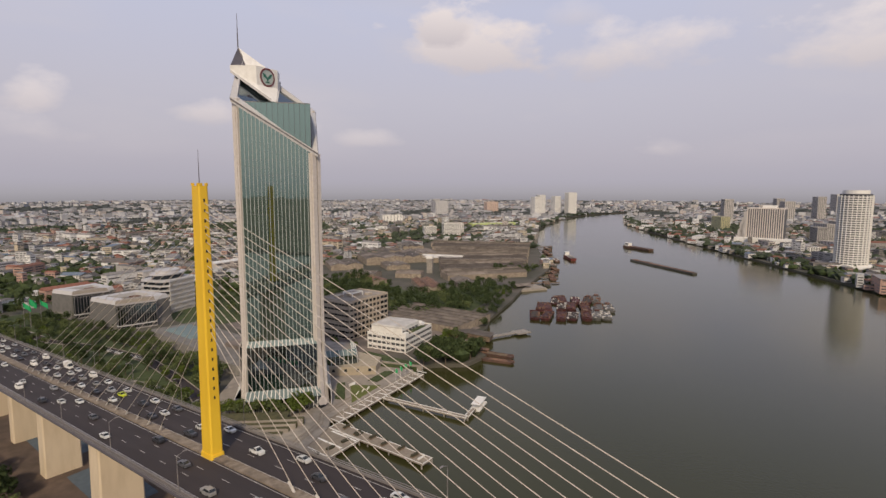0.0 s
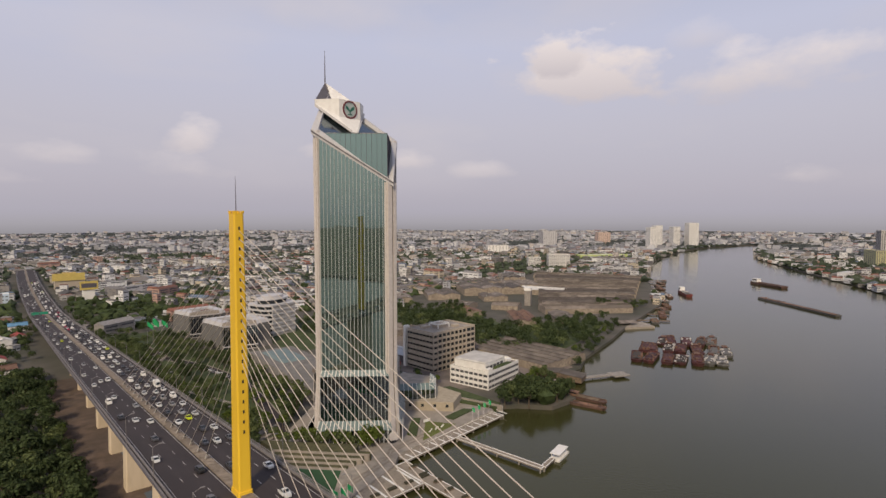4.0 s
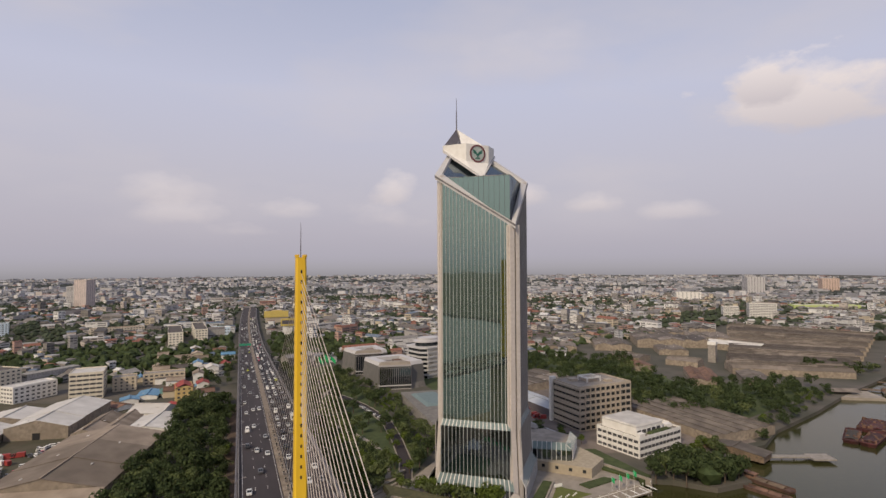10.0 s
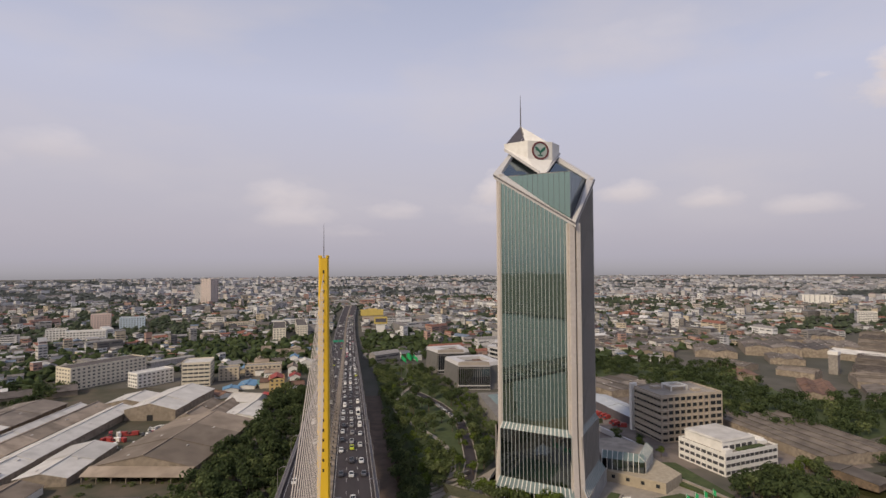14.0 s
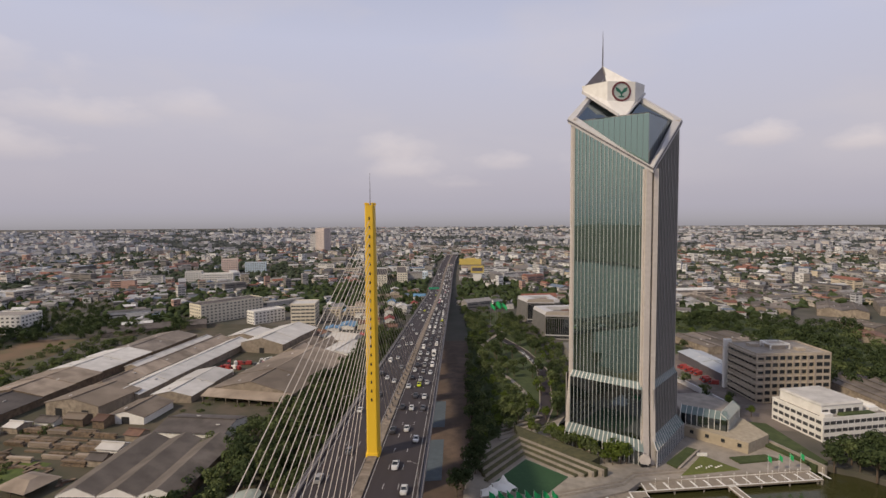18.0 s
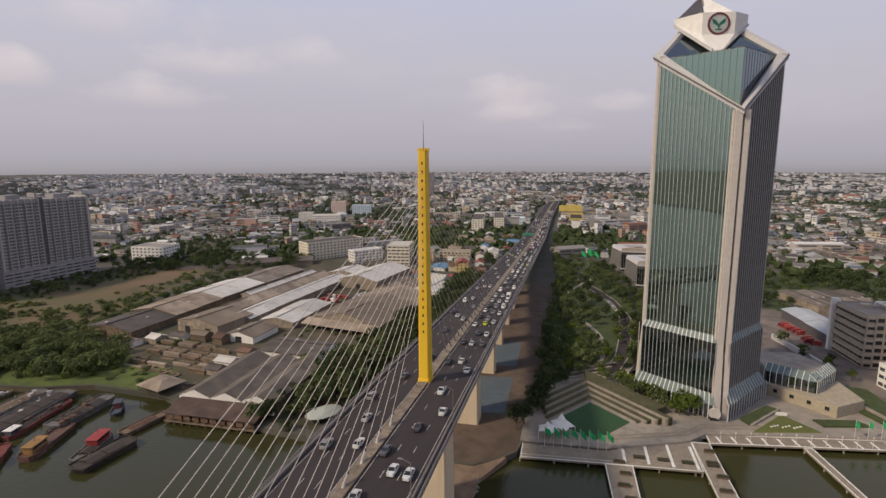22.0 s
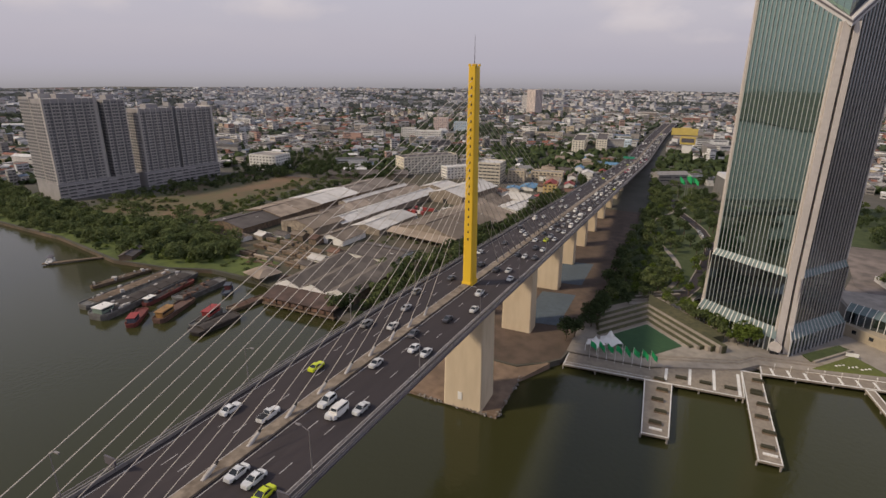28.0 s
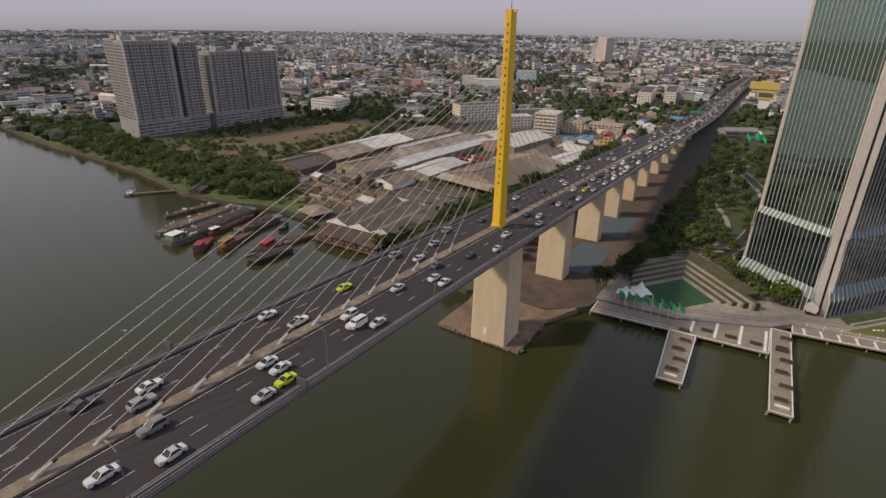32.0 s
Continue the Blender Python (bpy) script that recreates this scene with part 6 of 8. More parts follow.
# boats and barges
def barge(x, y, rz, L, W, h, hull, cabin=None, cargo=None, label="rusty flat river barge moored at the bank", group="moored barges", z=0.0, name="barge"):
    b = thing(name, label, "barge" if cabin is None else "boat", pose(x, y, z, 0, 0, rz), group)
    hw, hl = W / 2, L / 2
    lo = [(-hw * 0.75, -hl + 1.2), (0, -hl), (hw * 0.75, -hl + 1.2), (hw * 0.95, hl - 2.0), (hw * 0.5, hl), (-hw * 0.5, hl), (-hw * 0.95, hl - 2.0)]
    up_ = [(-hw, -hl), (0, -hl - 1.4), (hw, -hl), (hw, hl - 1.6), (hw * 0.6, hl + 0.3), (-hw * 0.6, hl + 0.3), (-hw, hl - 1.6)]
    g = Geo()
    g.prism(lo, -0.8, h, up_)
    part("hull", g, hull, b)
    g = Geo()
    for p, q in zip(up_, up_[1:] + up_[:1]):
        g.beam((p[0] * 0.97, p[1] * 0.985, h), (q[0] * 0.97, q[1] * 0.985, h), 0.35, 0.6)
    part("gunwale", g, hull, b)
    if cargo:
        n = max(2, int(L // 9))
        for k in range(n):
            g = Geo()
            yy = -hl + 3.5 + (L - 9) * (k + 0.5) / n
            g.gable(0, yy, h + 0.5, W * 0.72, (L - 9) / n - 0.8, 0.7, 0, 0.1, 0.5)
            part("hatch_cover", g, cargo, b)
    if L > 28:
        g = Geo()
        q = random.Random(int(L * 37 + x * 3 + y))
        for k in range(16):
            e = q.uniform(0.4, 1.6)
            g.box(q.choice((-1, 1)) * q.uniform(W * 0.36, W * 0.42) if k % 2 else q.uniform(-W * 0.3, W * 0.3), q.uniform(-hl + 1, hl - 2), h, e, e * q.uniform(0.6, 2.0), q.uniform(0.6, 2.1), q.uniform(0, 3))
        part("deck_gear", g, M_rust if q.random() < 0.5 else M_condow, b)["kind"] = "stuff"
    if cabin:
        cw, cl, ch, m1, m2 = cabin
        g = Geo()
        g.box(0, hl - cl * 0.75, h + 0.1, cw, cl, ch)
        cab = part("cabin", g, m1, b)
        g = Geo()
        g.box(0, hl - cl * 0.75, h + 0.1 + ch, cw + 0.8, cl + 1.0, 0.25)
        part("cabin_roof", g, m2, cab)
        g = Geo()
        g.box(0, hl - cl * 0.75, h + ch * 0.55, cw + 0.06, cl * 0.86, ch * 0.3)
        part("cabin_window", g, M_window, cab)
        g = Geo()
        g.bar((0, hl - cl * 0.75, h + ch), (0, hl - cl * 0.75, h + ch + 4), 0.1, 5)
        part("mast", g, M_steel, cab)
    return b


M_redh = mat("red hull", (0.24, 0.055, 0.045), 0.7, (0.12, 0.04, 0.035), 0.6, 0.6, stain=0.3)
M_bluec = mat("dull blue paint", (0.10, 0.12, 0.16), 0.7, (0.06, 0.065, 0.08), 0.6, 0.6, stain=0.3)


def moor(p, q, *args, **kw):
    """A boat lying from its stern p to its bow q."""
    dx, dy = q[0] - p[0], q[1] - p[1]
    return barge((p[0] + q[0]) / 2, (p[1] + q[1]) / 2, math.degrees(math.atan2(-dx, dy)), math.hypot(dx, dy), *args, **kw)


M_hold = mat("dark hold", (0.06, 0.05, 0.045), 0.9, scale=0.8, stain=0.4)
moor((-203, 47), (-193.5, -17), 13, 2.6, M_hullg, (6, 7, 2.8, mat("sea green paint", (0.20, 0.26, 0.21), 0.7), M_white), M_hold, label="large grey river barge with a green foredeck")
moor((-216, 45), (-211.5, -12), 9.5, 2.2, M_hullg, None, M_timber, label="long grey-brown barge with rounded covers")
moor((-233, 42), (-236, 8), 4.5, 1.2, M_timber, None, M_timber, label="narrow timber pontoon off the bank")
moor((-194, 40), (-187, 5), 5, 1.4, M_redh, (3, 5, 2.2, M_bluec, M_white), M_hold, label="slim red boat alongside the big barge", group="tugboats", name="tugboat")
moor((-181, 0), (-170, -15), 5.6, 1.6, M_redh, (3.4, 6.5, 2.6, M_bluec, M_red), None, "small red and blue tugboat", "tugboats", name="tugboat")
moor((-171, 20), (-163, -6), 7, 1.8, M_hull, (3.8, 9, 3.0, M_orange, M_orange), None, "orange tugboat with a long cabin", "tugboats", name="tugboat")
moor((-175.5, 16), (-177, 48), 9, 2.6, M_hullg, None, M_hold, "dark empty barge at the bank")
moor((-160, 34), (-166, 43), 4.4, 1.5, M_bluec, (2.8, 4.5, 2.6, M_redh, M_bluec), None, "little blue tugboat with a red cabin", "tugboats", name="tugboat")
moor((-136.5, -7), (-134, 17), 9, 2.0, M_hold, None, M_hold, "black barge with scattered pale cargo")
moor((-141.5, -2), (-147, 18), 6, 1.8, M_hullg, (4.2, 9, 2.8, M_red, M_red), M_hold, "dark boat with a red awning", "tugboats", name="tugboat")
moor((-142, 20), (-138, 41), 6, 1.4, M_timber, None, M_rust, "old wooden pontoon heaped with lumber")
jt = thing("boat_jetty", "low timber jetty with a moored launch", "jetty")
g = Geo()
g.beam((-302, 18, 0.8), (-278, 48, 0.8), 3.0, 0.5)
part("deck", g, M_timber, jt)
for k in range(6):
    g = Geo()
    g.bar((-300 + 4.4 * k, 20 + 5.4 * k, -2), (-300 + 4.4 * k, 20 + 5.4 * k, 1.6), 0.25, 6)
    part("pile", g, M_timber, jt)
barge(-304, 24, 50, 11, 3.4, 1.2, M_white, (2.6, 5, 2.0, M_white, M_steel), None, "small white launch at the jetty", "launches", name="launch")
shed("boat_house", "small dark-roofed boat house on the bank", -262, 52, 8, 20, G, 3.2, 1.4, radians(30), M_roofd, M_timber, 1, "boat house")
# low stone wall along the left bank
g = Geo()
for a, b in zip(NEAR_SHORE[5:12], NEAR_SHORE[6:12]):
    g.beam((a[0], a[1] + 0.6, -0.6), (b[0], b[1] + 0.6, -0.6), 1.2, 2.6)
tagged(part("river_wall", g, M_soil), "low brown earth river wall along the bank", "river wall", kind="structure")
# painted ball courts under the bridge
for y0, y1 in ((72, 116), (130, 172)):
    g = Geo()
    g.prism([(-1, y0), (17, y0 + 2), (17, y1), (-1, y1 - 2)], G, G + 0.16)
    tagged(part("ball_court", g, M_court), "faded blue ball court under the bridge", "ball court", kind="structure")

PAV = (-62.6, 51.0)
# oval membrane pavilion among the trees by the bridge
pv = thing("oval_pavilion", "oval grey-green membrane pavilion among the trees", "pavilion", pose(PAV[0], PAV[1], 0, 0, 0, 60))
g = Geo()
for i in range(16):
    t0, t1 = 2 * math.pi * i / 16, 2 * math.pi * (i + 1) / 16
    for (r0, z0), (r1, z1) in (((9.0, 5.6), (5.0, 6.9)), ((5.0, 6.9), (0.0, 7.5))):
        q = [(r0 * math.cos(t0), 0.66 * r0 * math.sin(t0), z0), (r0 * math.cos(t1), 0.66 * r0 * math.sin(t1), z0), (r1 * math.cos(t1), 0.66 * r1 * math.sin(t1), z1)]
        g.face(*(q + [(r1 * math.cos(t0), 0.66 * r1 * math.sin(t0), z1)] if r1 else q))
part("canopy", g, mat("weathered grey-green membrane", (0.42, 0.45, 0.40), 0.6, (0.32, 0.35, 0.30), 0.25, 0.5, stain=0.3), pv)
for i in range(8):
    g = Geo()
    t0 = 2 * math.pi * i / 8
    g.bar((6.0 * math.cos(t0), 4.0 * math.sin(t0), G), (8.3 * math.cos(t0), 5.5 * math.sin(t0), 5.8), 0.12, 6)
    part("post", g, M_white, pv)

# village houses by the bridge
rnd = random.Random(17)
cols_ = [M_roofl, M_rust, MATS["red roof tiles"], M_roofy, M_blue, M_roofd, M_roofl, M_roofy]
spots = []
while len(spots) < 26:
    x, y = rnd.uniform(-118, -36), rnd.uniform(345, 640)
    if y < 460 and x < -95 or any(abs(x - a) < 15 and abs(y - b) < 15 for a, b in spots):
        continue
    spots.append((x, y))
    shed("village_house", "low village house with a worn sheet roof", x, y, rnd.uniform(8, 12), rnd.uniform(11, 17), G, rnd.choice((3.4, 6.2, 6.4, 9.2)), 2.0, rnd.choice((0.1, 1.67)) + rnd.uniform(-0.1, 0.1), rnd.choice(cols_), rnd.choice((M_white, M_beige, M_shedw)), 1, "house", "village houses")
# two grey sheds behind the timber yard
shed("grey_shed", "long low grey-roofed shed by the field", -300, 360, 26, 60, G, 5, 3, radians(-62), M_roofd, M_shedw, 1, "warehouse", "grey sheds by the field")
shed("grey_shed", "long low grey-roofed shed by the field", -270, 376, 24, 56, G, 5, 3, radians(-62), M_roofd, M_shedw, 1, "warehouse", "grey sheds by the field")

for i, (x, y, w, d, r) in enumerate(((-146, 98, 8, 12, 84), (-143, 112, 7, 9, 80), (-188, 130, 7, 12, 84), (-204, 130, 8, 12, 84), (-214, 120, 8, 9, 80), (-172, 128, 8, 7, 84), (-226, 112, 8, 12, 80), (-143, 84, 6, 9, 84))):
    shed("yard_hut", "small sheet-roofed hut of the timber yard", x, y, w, d, G, 3.0 + (i % 3), 1.3, radians(r), (M_roofl, M_rust, M_roofy, M_roofd)[i % 4], (M_white, M_shedw, M_timber)[i % 3], 1, "hut", "timber yard huts")

for ob in list(bpy.data.objects):
    if ob not in built_before and ob.parent is None and ob.name.split(".")[0] not in ("ball_court", "river_wall"):
        ob.matrix_basis = Matrix.Rotation(WEST, 4, "Z") @ ob.matrix_basis
PAV = west([PAV])[0]

# ---------------------------------------------------------------- warehouses and river traffic east of the tower
rnd = random.Random(11)
for k in range(9):
    f = k / 8
    x0, y0 = lerp(470, 770, f), lerp(285, 545, f)
    x1, y1 = lerp(560, 860, f), lerp(222, 372, f)
    cx, cy = (x0 + x1) / 2, (y0 + y1) / 2
    L = math.hypot(x1 - x0, y1 - y0)
    a = math.atan2(y1 - y0, x1 - x0)
    shed("warehouse", "long brown-grey warehouse in a riverside row", cx, cy, 33, L, G, 6.5, 3.0, a - math.pi / 2, (M_roof, M_roofd, M_roof, M_roofd, M_roof, M_sawr)[k % 6], M_shedw, 3, "warehouse", "riverside warehouses")
shed("warehouse", "low wide dark-roofed factory hall", 573, 436, 40, 54, G, 9, 3, radians(-32), M_roofd, M_shedw, 2, "warehouse", "factory halls")
shed("warehouse", "long pale-roofed factory hall", 535, 462, 60, 72, G, 10, 3, radians(-32), M_roof, M_shedw, 2, "warehouse", "factory halls")
shed("warehouse", "wide tan-roofed factory hall", 458, 462, 46, 58, G, 7, 3, radians(-32), M_roof, M_shedw, 2, "warehouse", "factory halls")
shed("warehouse", "long white-roofed factory hall", 596, 384, 30, 66, G, 8, 3, radians(22), M_roofl, M_shedw, 1, "warehouse", "factory halls")
shed("rust_shed", "low rusty-roofed shed among trees", 413, 266, 26, 64, G, 4.5, 2.2, radians(-38), M_rust, M_shedw, 2, "shed")
shed("rust_shed", "low brown shed by the trees", 452, 240, 22, 50, G, 4.5, 2.2, radians(-38), M_roof, M_shedw, 1, "shed")
for x, y, w, d, r_, m_, n_ in ((434, 590, 84, 120, 10, M_roofd, 5), (388, 478, 40, 46, -30, M_roof, 2), (500, 398, 34, 40, -32, M_roof, 2), (420, 380, 26, 40, 20, M_roof, 1), (640, 470, 60, 70, -32, M_roof, 4), (560, 330, 52, 44, 30, M_roof, 4), (620, 540, 66, 60, -30, M_roof, 4), (700, 560, 60, 60, -30, M_roofd, 4), (520, 300, 40, 34, 30, M_roof, 3), (350, 540, 50, 46, 10, M_roof, 3), (520, 560, 50, 50, -20, M_roofd, 3), (455, 330, 24, 34, 30, M_roof, 2), (390, 330, 22, 30, -20, M_rust, 1)):
    shed("factory_shed", "low brown-grey sheet-roofed factory shed", x, y, w, d, G, 6.0, 1.8, radians(r_), m_, M_shedw, n_, "factory shed", "factory sheds among the trees")
tk = thing("water_tower", "square grey concrete water tower", "water tower", pose(497, 330, 0, 0, 0, 30))
g = Geo()
g.box(0, 0, G, 8, 8, 20)
part("shaft", g, M_conc, tk)
g = Geo()
g.box(0, 0, G + 20, 9, 9, 3.5)
part("tank", g, M_white, tk)
building("slab_block", "long white slab block with ribbon balconies", "apartment block", 985, 655, 50, 20, G, 30, -0.6, M_white, 9, (10, 4), (4, 1.6), M_winfar, M_conc, faces=(0, 3, 1), single=False)
building("slab_block", "plain white riverside office slab", "office block", 950, 700, 30, 20, G, 22, -0.6, M_white, 7, (8, 4), (3, 1.6), M_winfar, M_conc, faces=(0, 3), single=False)
building("lime_factory", "long pale yellow-green factory", "factory", 1330, 760, 150, 30, G, 9, -0.5, mat("lime render", (0.50, 0.58, 0.22), 0.8), 1, (20, 3), (4, 2), M_winfar, M_roofl, faces=(0, 3), single=False)
for x, y, w, d, h, fl, m in ((1790, 850, 36, 30, 82, 24, M_white), (1880, 880, 28, 26, 88, 24, M_white), (2175, 885, 44, 30, 96, 28, M_white), (2120, 930, 30, 30, 80, 24, M_white), (1750, 1290, 60, 30, 60, 18, M_frame), (1800, 1360, 30, 30, 66, 20, M_frame), (2120, 1270, 60, 34, 50, 14, mat("salmon render", (0.58, 0.44, 0.37), 0.8)), (1240, 1100, 70, 24, 26, 8, M_white), (-407, 1560, 36, 32, 74, 24, mat("pale brick render", (0.68, 0.58, 0.54), 0.8)), (-434, 1575, 26, 26, 56, 18, M_frame)):
    building("far_tower", "distant pale apartment tower", "apartment tower", x, y, w, d, G, h, -0.5, m, fl, (6, 5), (2.6, 1.6), M_winfar, M_conc, faces=(0, 1, 3), single=False, group="distant apartment towers")
# other bank: slab hotel, round tower, blocks behind
ht = thing("slab_hotel", "wide white hotel slab with upright ribs and a stepped side", "hotel", pose(1228, 18, 0, 0, 0, 84))
M_hotel = mat("cream pink render", (0.62, 0.56, 0.51), 0.75, (0.54, 0.48, 0.44), 0.2, 0.4)
g = Geo()
g.box(0, 0, G, 68, 22, 74)
part("wall", g, M_wincon, ht)
for k in range(17):
    g = Geo()
    g.box(-33 + 66 * k / 16, 11.4, G, 1.6, 1.4, 75)
    part("rib", g, M_hotel, ht)
g = Geo()
g.box(0, 0, G + 74, 70, 25, 2.5)
part("roof", g, M_hotel, ht)
for k in range(5):
    g = Geo()
    g.box(37 + 3.2 * k, 2, G, 6, 24, 68 - 13 * k)
    part("stepped_wing", g, M_condow, ht)
g = Geo()
g.box(-8, 18, G, 120, 26, 14)
part("podium", g, M_white, ht)
g = Geo()
g.box(-5, 0, G + 76.5, 24, 14, 5)
part("roof_house", g, M_white, ht)
rt = thing("round_tower", "tall white round apartment tower with ringed balconies", "apartment tower", pose(893, -128, 0))
NR = 24
for k in range(31):
    g = Geo()
    po = [(20.5 * math.cos(2 * math.pi * i / NR), 20.5 * math.sin(2 * math.pi * i / NR)) for i in range(NR)]
    g.prism(po, G + 8 + 3.2 * k, G + 9.5 + 3.2 * k)
    part("balcony_ring", g, M_white, rt)
g = Geo()
g.prism([(19 * math.cos(2 * math.pi * i / NR), 19 * math.sin(2 * math.pi * i / NR)) for i in range(NR)], G, G + 109)
part("core", g, M_winfar, rt)
for i in range(NR):
    g = Geo()
    t = 2 * math.pi * (i + 0.5) / NR
    g.box(20.3 * math.cos(t), 20.3 * math.sin(t), G, 1.2, 1.0, 107, t)
    part("pilaster", g, M_white, rt)
g = Geo()
g.prism([(16 * math.cos(2 * math.pi * i / NR), 16 * math.sin(2 * math.pi * i / NR)) for i in range(NR)], G + 108, G + 114)
part("crown", g, M_white, rt)
g = Geo()
g.box(0, 0, G - 1, 56, 50, 9)
part("podium", g, M_white, rt)
for x, y, w, d, h, fl, m in ((1330, -80, 46, 24, 58, 16, M_condow), (1390, -100, 30, 24, 62, 16, M_condo), (1600, 172, 60, 24, 52, 14, mat("straw render", (0.55, 0.52, 0.30), 0.8)), (1290, -70, 26, 20, 50, 14, M_condo), (1220, -110, 60, 40, 18, 5, M_condow), (1120, -60, 50, 24, 14, 4, M_white), (1800, 100, 26, 26, 90, 26, M_condo), (1960, 220, 30, 30, 110, 30, M_condow), (2100, 60, 34, 34, 100, 28, M_condo), (2300, -20, 34, 30, 120, 32, M_condo), (2500, -140, 40, 34, 110, 30, M_condow), (2450, 120, 30, 30, 105, 30, M_condow), (2700, -260, 44, 40, 116, 30, M_condo), (2900, -60, 44, 40, 125, 30, M_condo), (2250, -330, 50, 40, 112, 30, M_condo), (1900, -260, 50, 40, 90, 24, M_condow)):
    # pale render replaces the darker one here: haze put into the wall colour
    building("bank_tower", "apartment tower on the far bank, greyed for haze", "apartment tower", x, y, w, d, G, h * 0.72, 0.6, M_condow if m is M_condo else m, fl, (6, 5), (3.2, 1.7), M_winfar, M_conc, faces=(2, 3), single=False, group="towers on the far bank")
# barge cluster in midstream
M_hullr = mat("oxblood hull", (0.10, 0.03, 0.03), 0.75, (0.05, 0.024, 0.024), 0.4, 0.6, rand=0.35, stain=0.3)
for i in range(7):
    for j in range(3):
        if (i, j) in ((6, 2), (0, 2)):
            continue
        x, y = 370 + 10.6 * i * 0.62 + 36 * j * 0.92 + rnd.uniform(-3, 3), 100 - 10.6 * i * 0.86 + 13 * j + rnd.uniform(-3, 3)
        barge(x, y, -66 + rnd.uniform(-6, 6), 32, 9.2, 1.9 + rnd.uniform(-0.5, 0.6), M_hullr if i < 5 else M_hullg, (4, 5, 1.8, M_hullr, M_rust) if rnd.random() < 0.5 else None, (M_hullr if (i + j) % 3 else M_hold) if i < 5 else M_hullg, "dark red river barge rafted to others", "rafted barges in midstream")
barge(990, 205, -34, 78, 13, 3.4, M_hull, (8, 12, 6, M_white, M_white), None, "river freighter with a white bridge house", "freighters", name="freighter")
barge(770, 100, -38, 150, 8, 2.0, M_hullg, None, M_rust, "long low string of dark barges", "barge string")
barge(770, 248, -52, 54, 10, 3.6, M_redh, (7, 8, 6, M_white, M_white), M_hullg, "red-hulled coaster at the wharf", "coasters", name="coaster")
barge(246, 66, 10, 26, 6, 1.4, M_hull, (3, 6, 2.4, M_rust, M_rust), M_timber, "brown wooden barge by the trees")
barge(236, 58, 14, 22, 5, 1.2, M_hull, None, M_rust, "low brown wooden barge")
for k in range(11):
    f = k / 10
    x, y = lerp(520, 900, f), lerp(178, 378, f)
    barge(x + rnd.uniform(6, 22), y - rnd.uniform(8, 26), -58 + rnd.uniform(-12, 12), rnd.uniform(24, 46), 8, 1.8, M_hull if k % 2 else M_hullg, None, M_rust if k % 3 else M_timber, "old barge moored along the wharves", "barges at the wharves")
    jj = thing("wharf", "low timber wharf on piles", "wharf", group="timber wharves")
    g = Geo()
    g.beam((x - 6, y + 12, 1.0), (x + 22, y - 20, 1.0), 5.0, 0.6)
    part("deck", g, M_timber, jj)
    for q in range(4):
        g = Geo()
        px, py = lerp(x - 6, x + 22, q / 3), lerp(y + 12, y - 20, q / 3)
        g.bar((px, py, -2), (px, py, 1.8), 0.3, 6)
        part("pile", g, M_timber, jj)
jy = thing("river_jetty", "long concrete jetty with a square head", "jetty")
g = Geo()
g.beam((258, 102, 1.4), (306, 82, 1.4), 4.0, 0.8)
part("deck", g, M_conc, jy)
g = Geo()
g.box(308, 80, 1.4, 13, 10, 0.9, -0.4)
part("head", g, M_conc, jy)
for k in range(8):
    g = Geo()
    g.bar((262 + 6.6 * k, 100.4 - 2.75 * k, -3), (262 + 6.6 * k, 100.4 - 2.75 * k, 1.8), 0.35, 6)
    part("pile", g, M_conc, jy)
pf = thing("landing_platform", "broad tan landing platform with a low roof", "platform", pose(482, 174, 0, 0, 0, -30))
g = Geo()
g.box(0, 0, -1, 46, 26, 3.4)
part("base", g, M_pave, pf)
g = Geo()
g.gable(-4, 2, 5.4, 14, 24, 1.6, math.pi / 2)
part("roof", g, M_roof, pf)
for x in (-14, 6):
    for y in (-4, 8):
        g = Geo()
        g.bar((x, y, 2.4), (x, y, 5.6), 0.2, 5)
        part("post", g, M_conc, pf)

# single blocks standing out of the low town beyond the sheds
FAR_BLOCKS = []


def far_block(name, label, category, cx, cy, sx, sy, h, rz, wall, floors, bays, roof=None, band=False, group=""):
    cx, cy = cx + 0.02 * cy, cy * 0.985
    building(name, label, category, cx, cy, sx, sy, G, h, rz, wall, floors, bays, (2.4, 1.5), M_winfar, roof or M_conc, faces=(0, 1, 3), single=False, band=band, group=group)
    c, s = math.cos(rz), math.sin(rz)
    FAR_BLOCKS.append([(cx + (ax * c - ay * s) * 1.0, cy + (ax * s + ay * c) * 1.0) for ax, ay in ((-sx / 2 - 6, -sy / 2 - 12), (sx / 2 + 6, -sy / 2 - 12), (sx / 2 + 6, sy / 2 + 6), (-sx / 2 - 6, sy / 2 + 6))])


M_pinkr = mat("faded pink render", (0.74, 0.58, 0.51), 0.8, (0.62, 0.48, 0.42), 0.2, 0.4)
M_skyr = mat("pale blue render", (0.56, 0.66, 0.74), 0.75, (0.46, 0.55, 0.63), 0.2, 0.4)
M_creamp = mat("pale cream render", (0.78, 0.73, 0.62), 0.75, (0.66, 0.60, 0.50), 0.2, 0.4)
far_block("apartment_slab", "long cream apartment slab beside the highway", "apartment block", -120, 765, 19, 100, 18, 0.12, M_creamp, 5, (4, 20), M_roofd, False, "highway apartments")
far_block("apartment_slab", "long cream apartment slab beside the highway", "apartment block", -90, 800, 17, 110, 18, 0.12, M_creamp, 5, (4, 22), M_roofd, False, "highway apartments")
far_block("showroom", "white and pale blue block beside the highway", "showroom", -58, 806, 27, 18, 14, 0.0, M_skyr, 3, (6, 4), M_white)
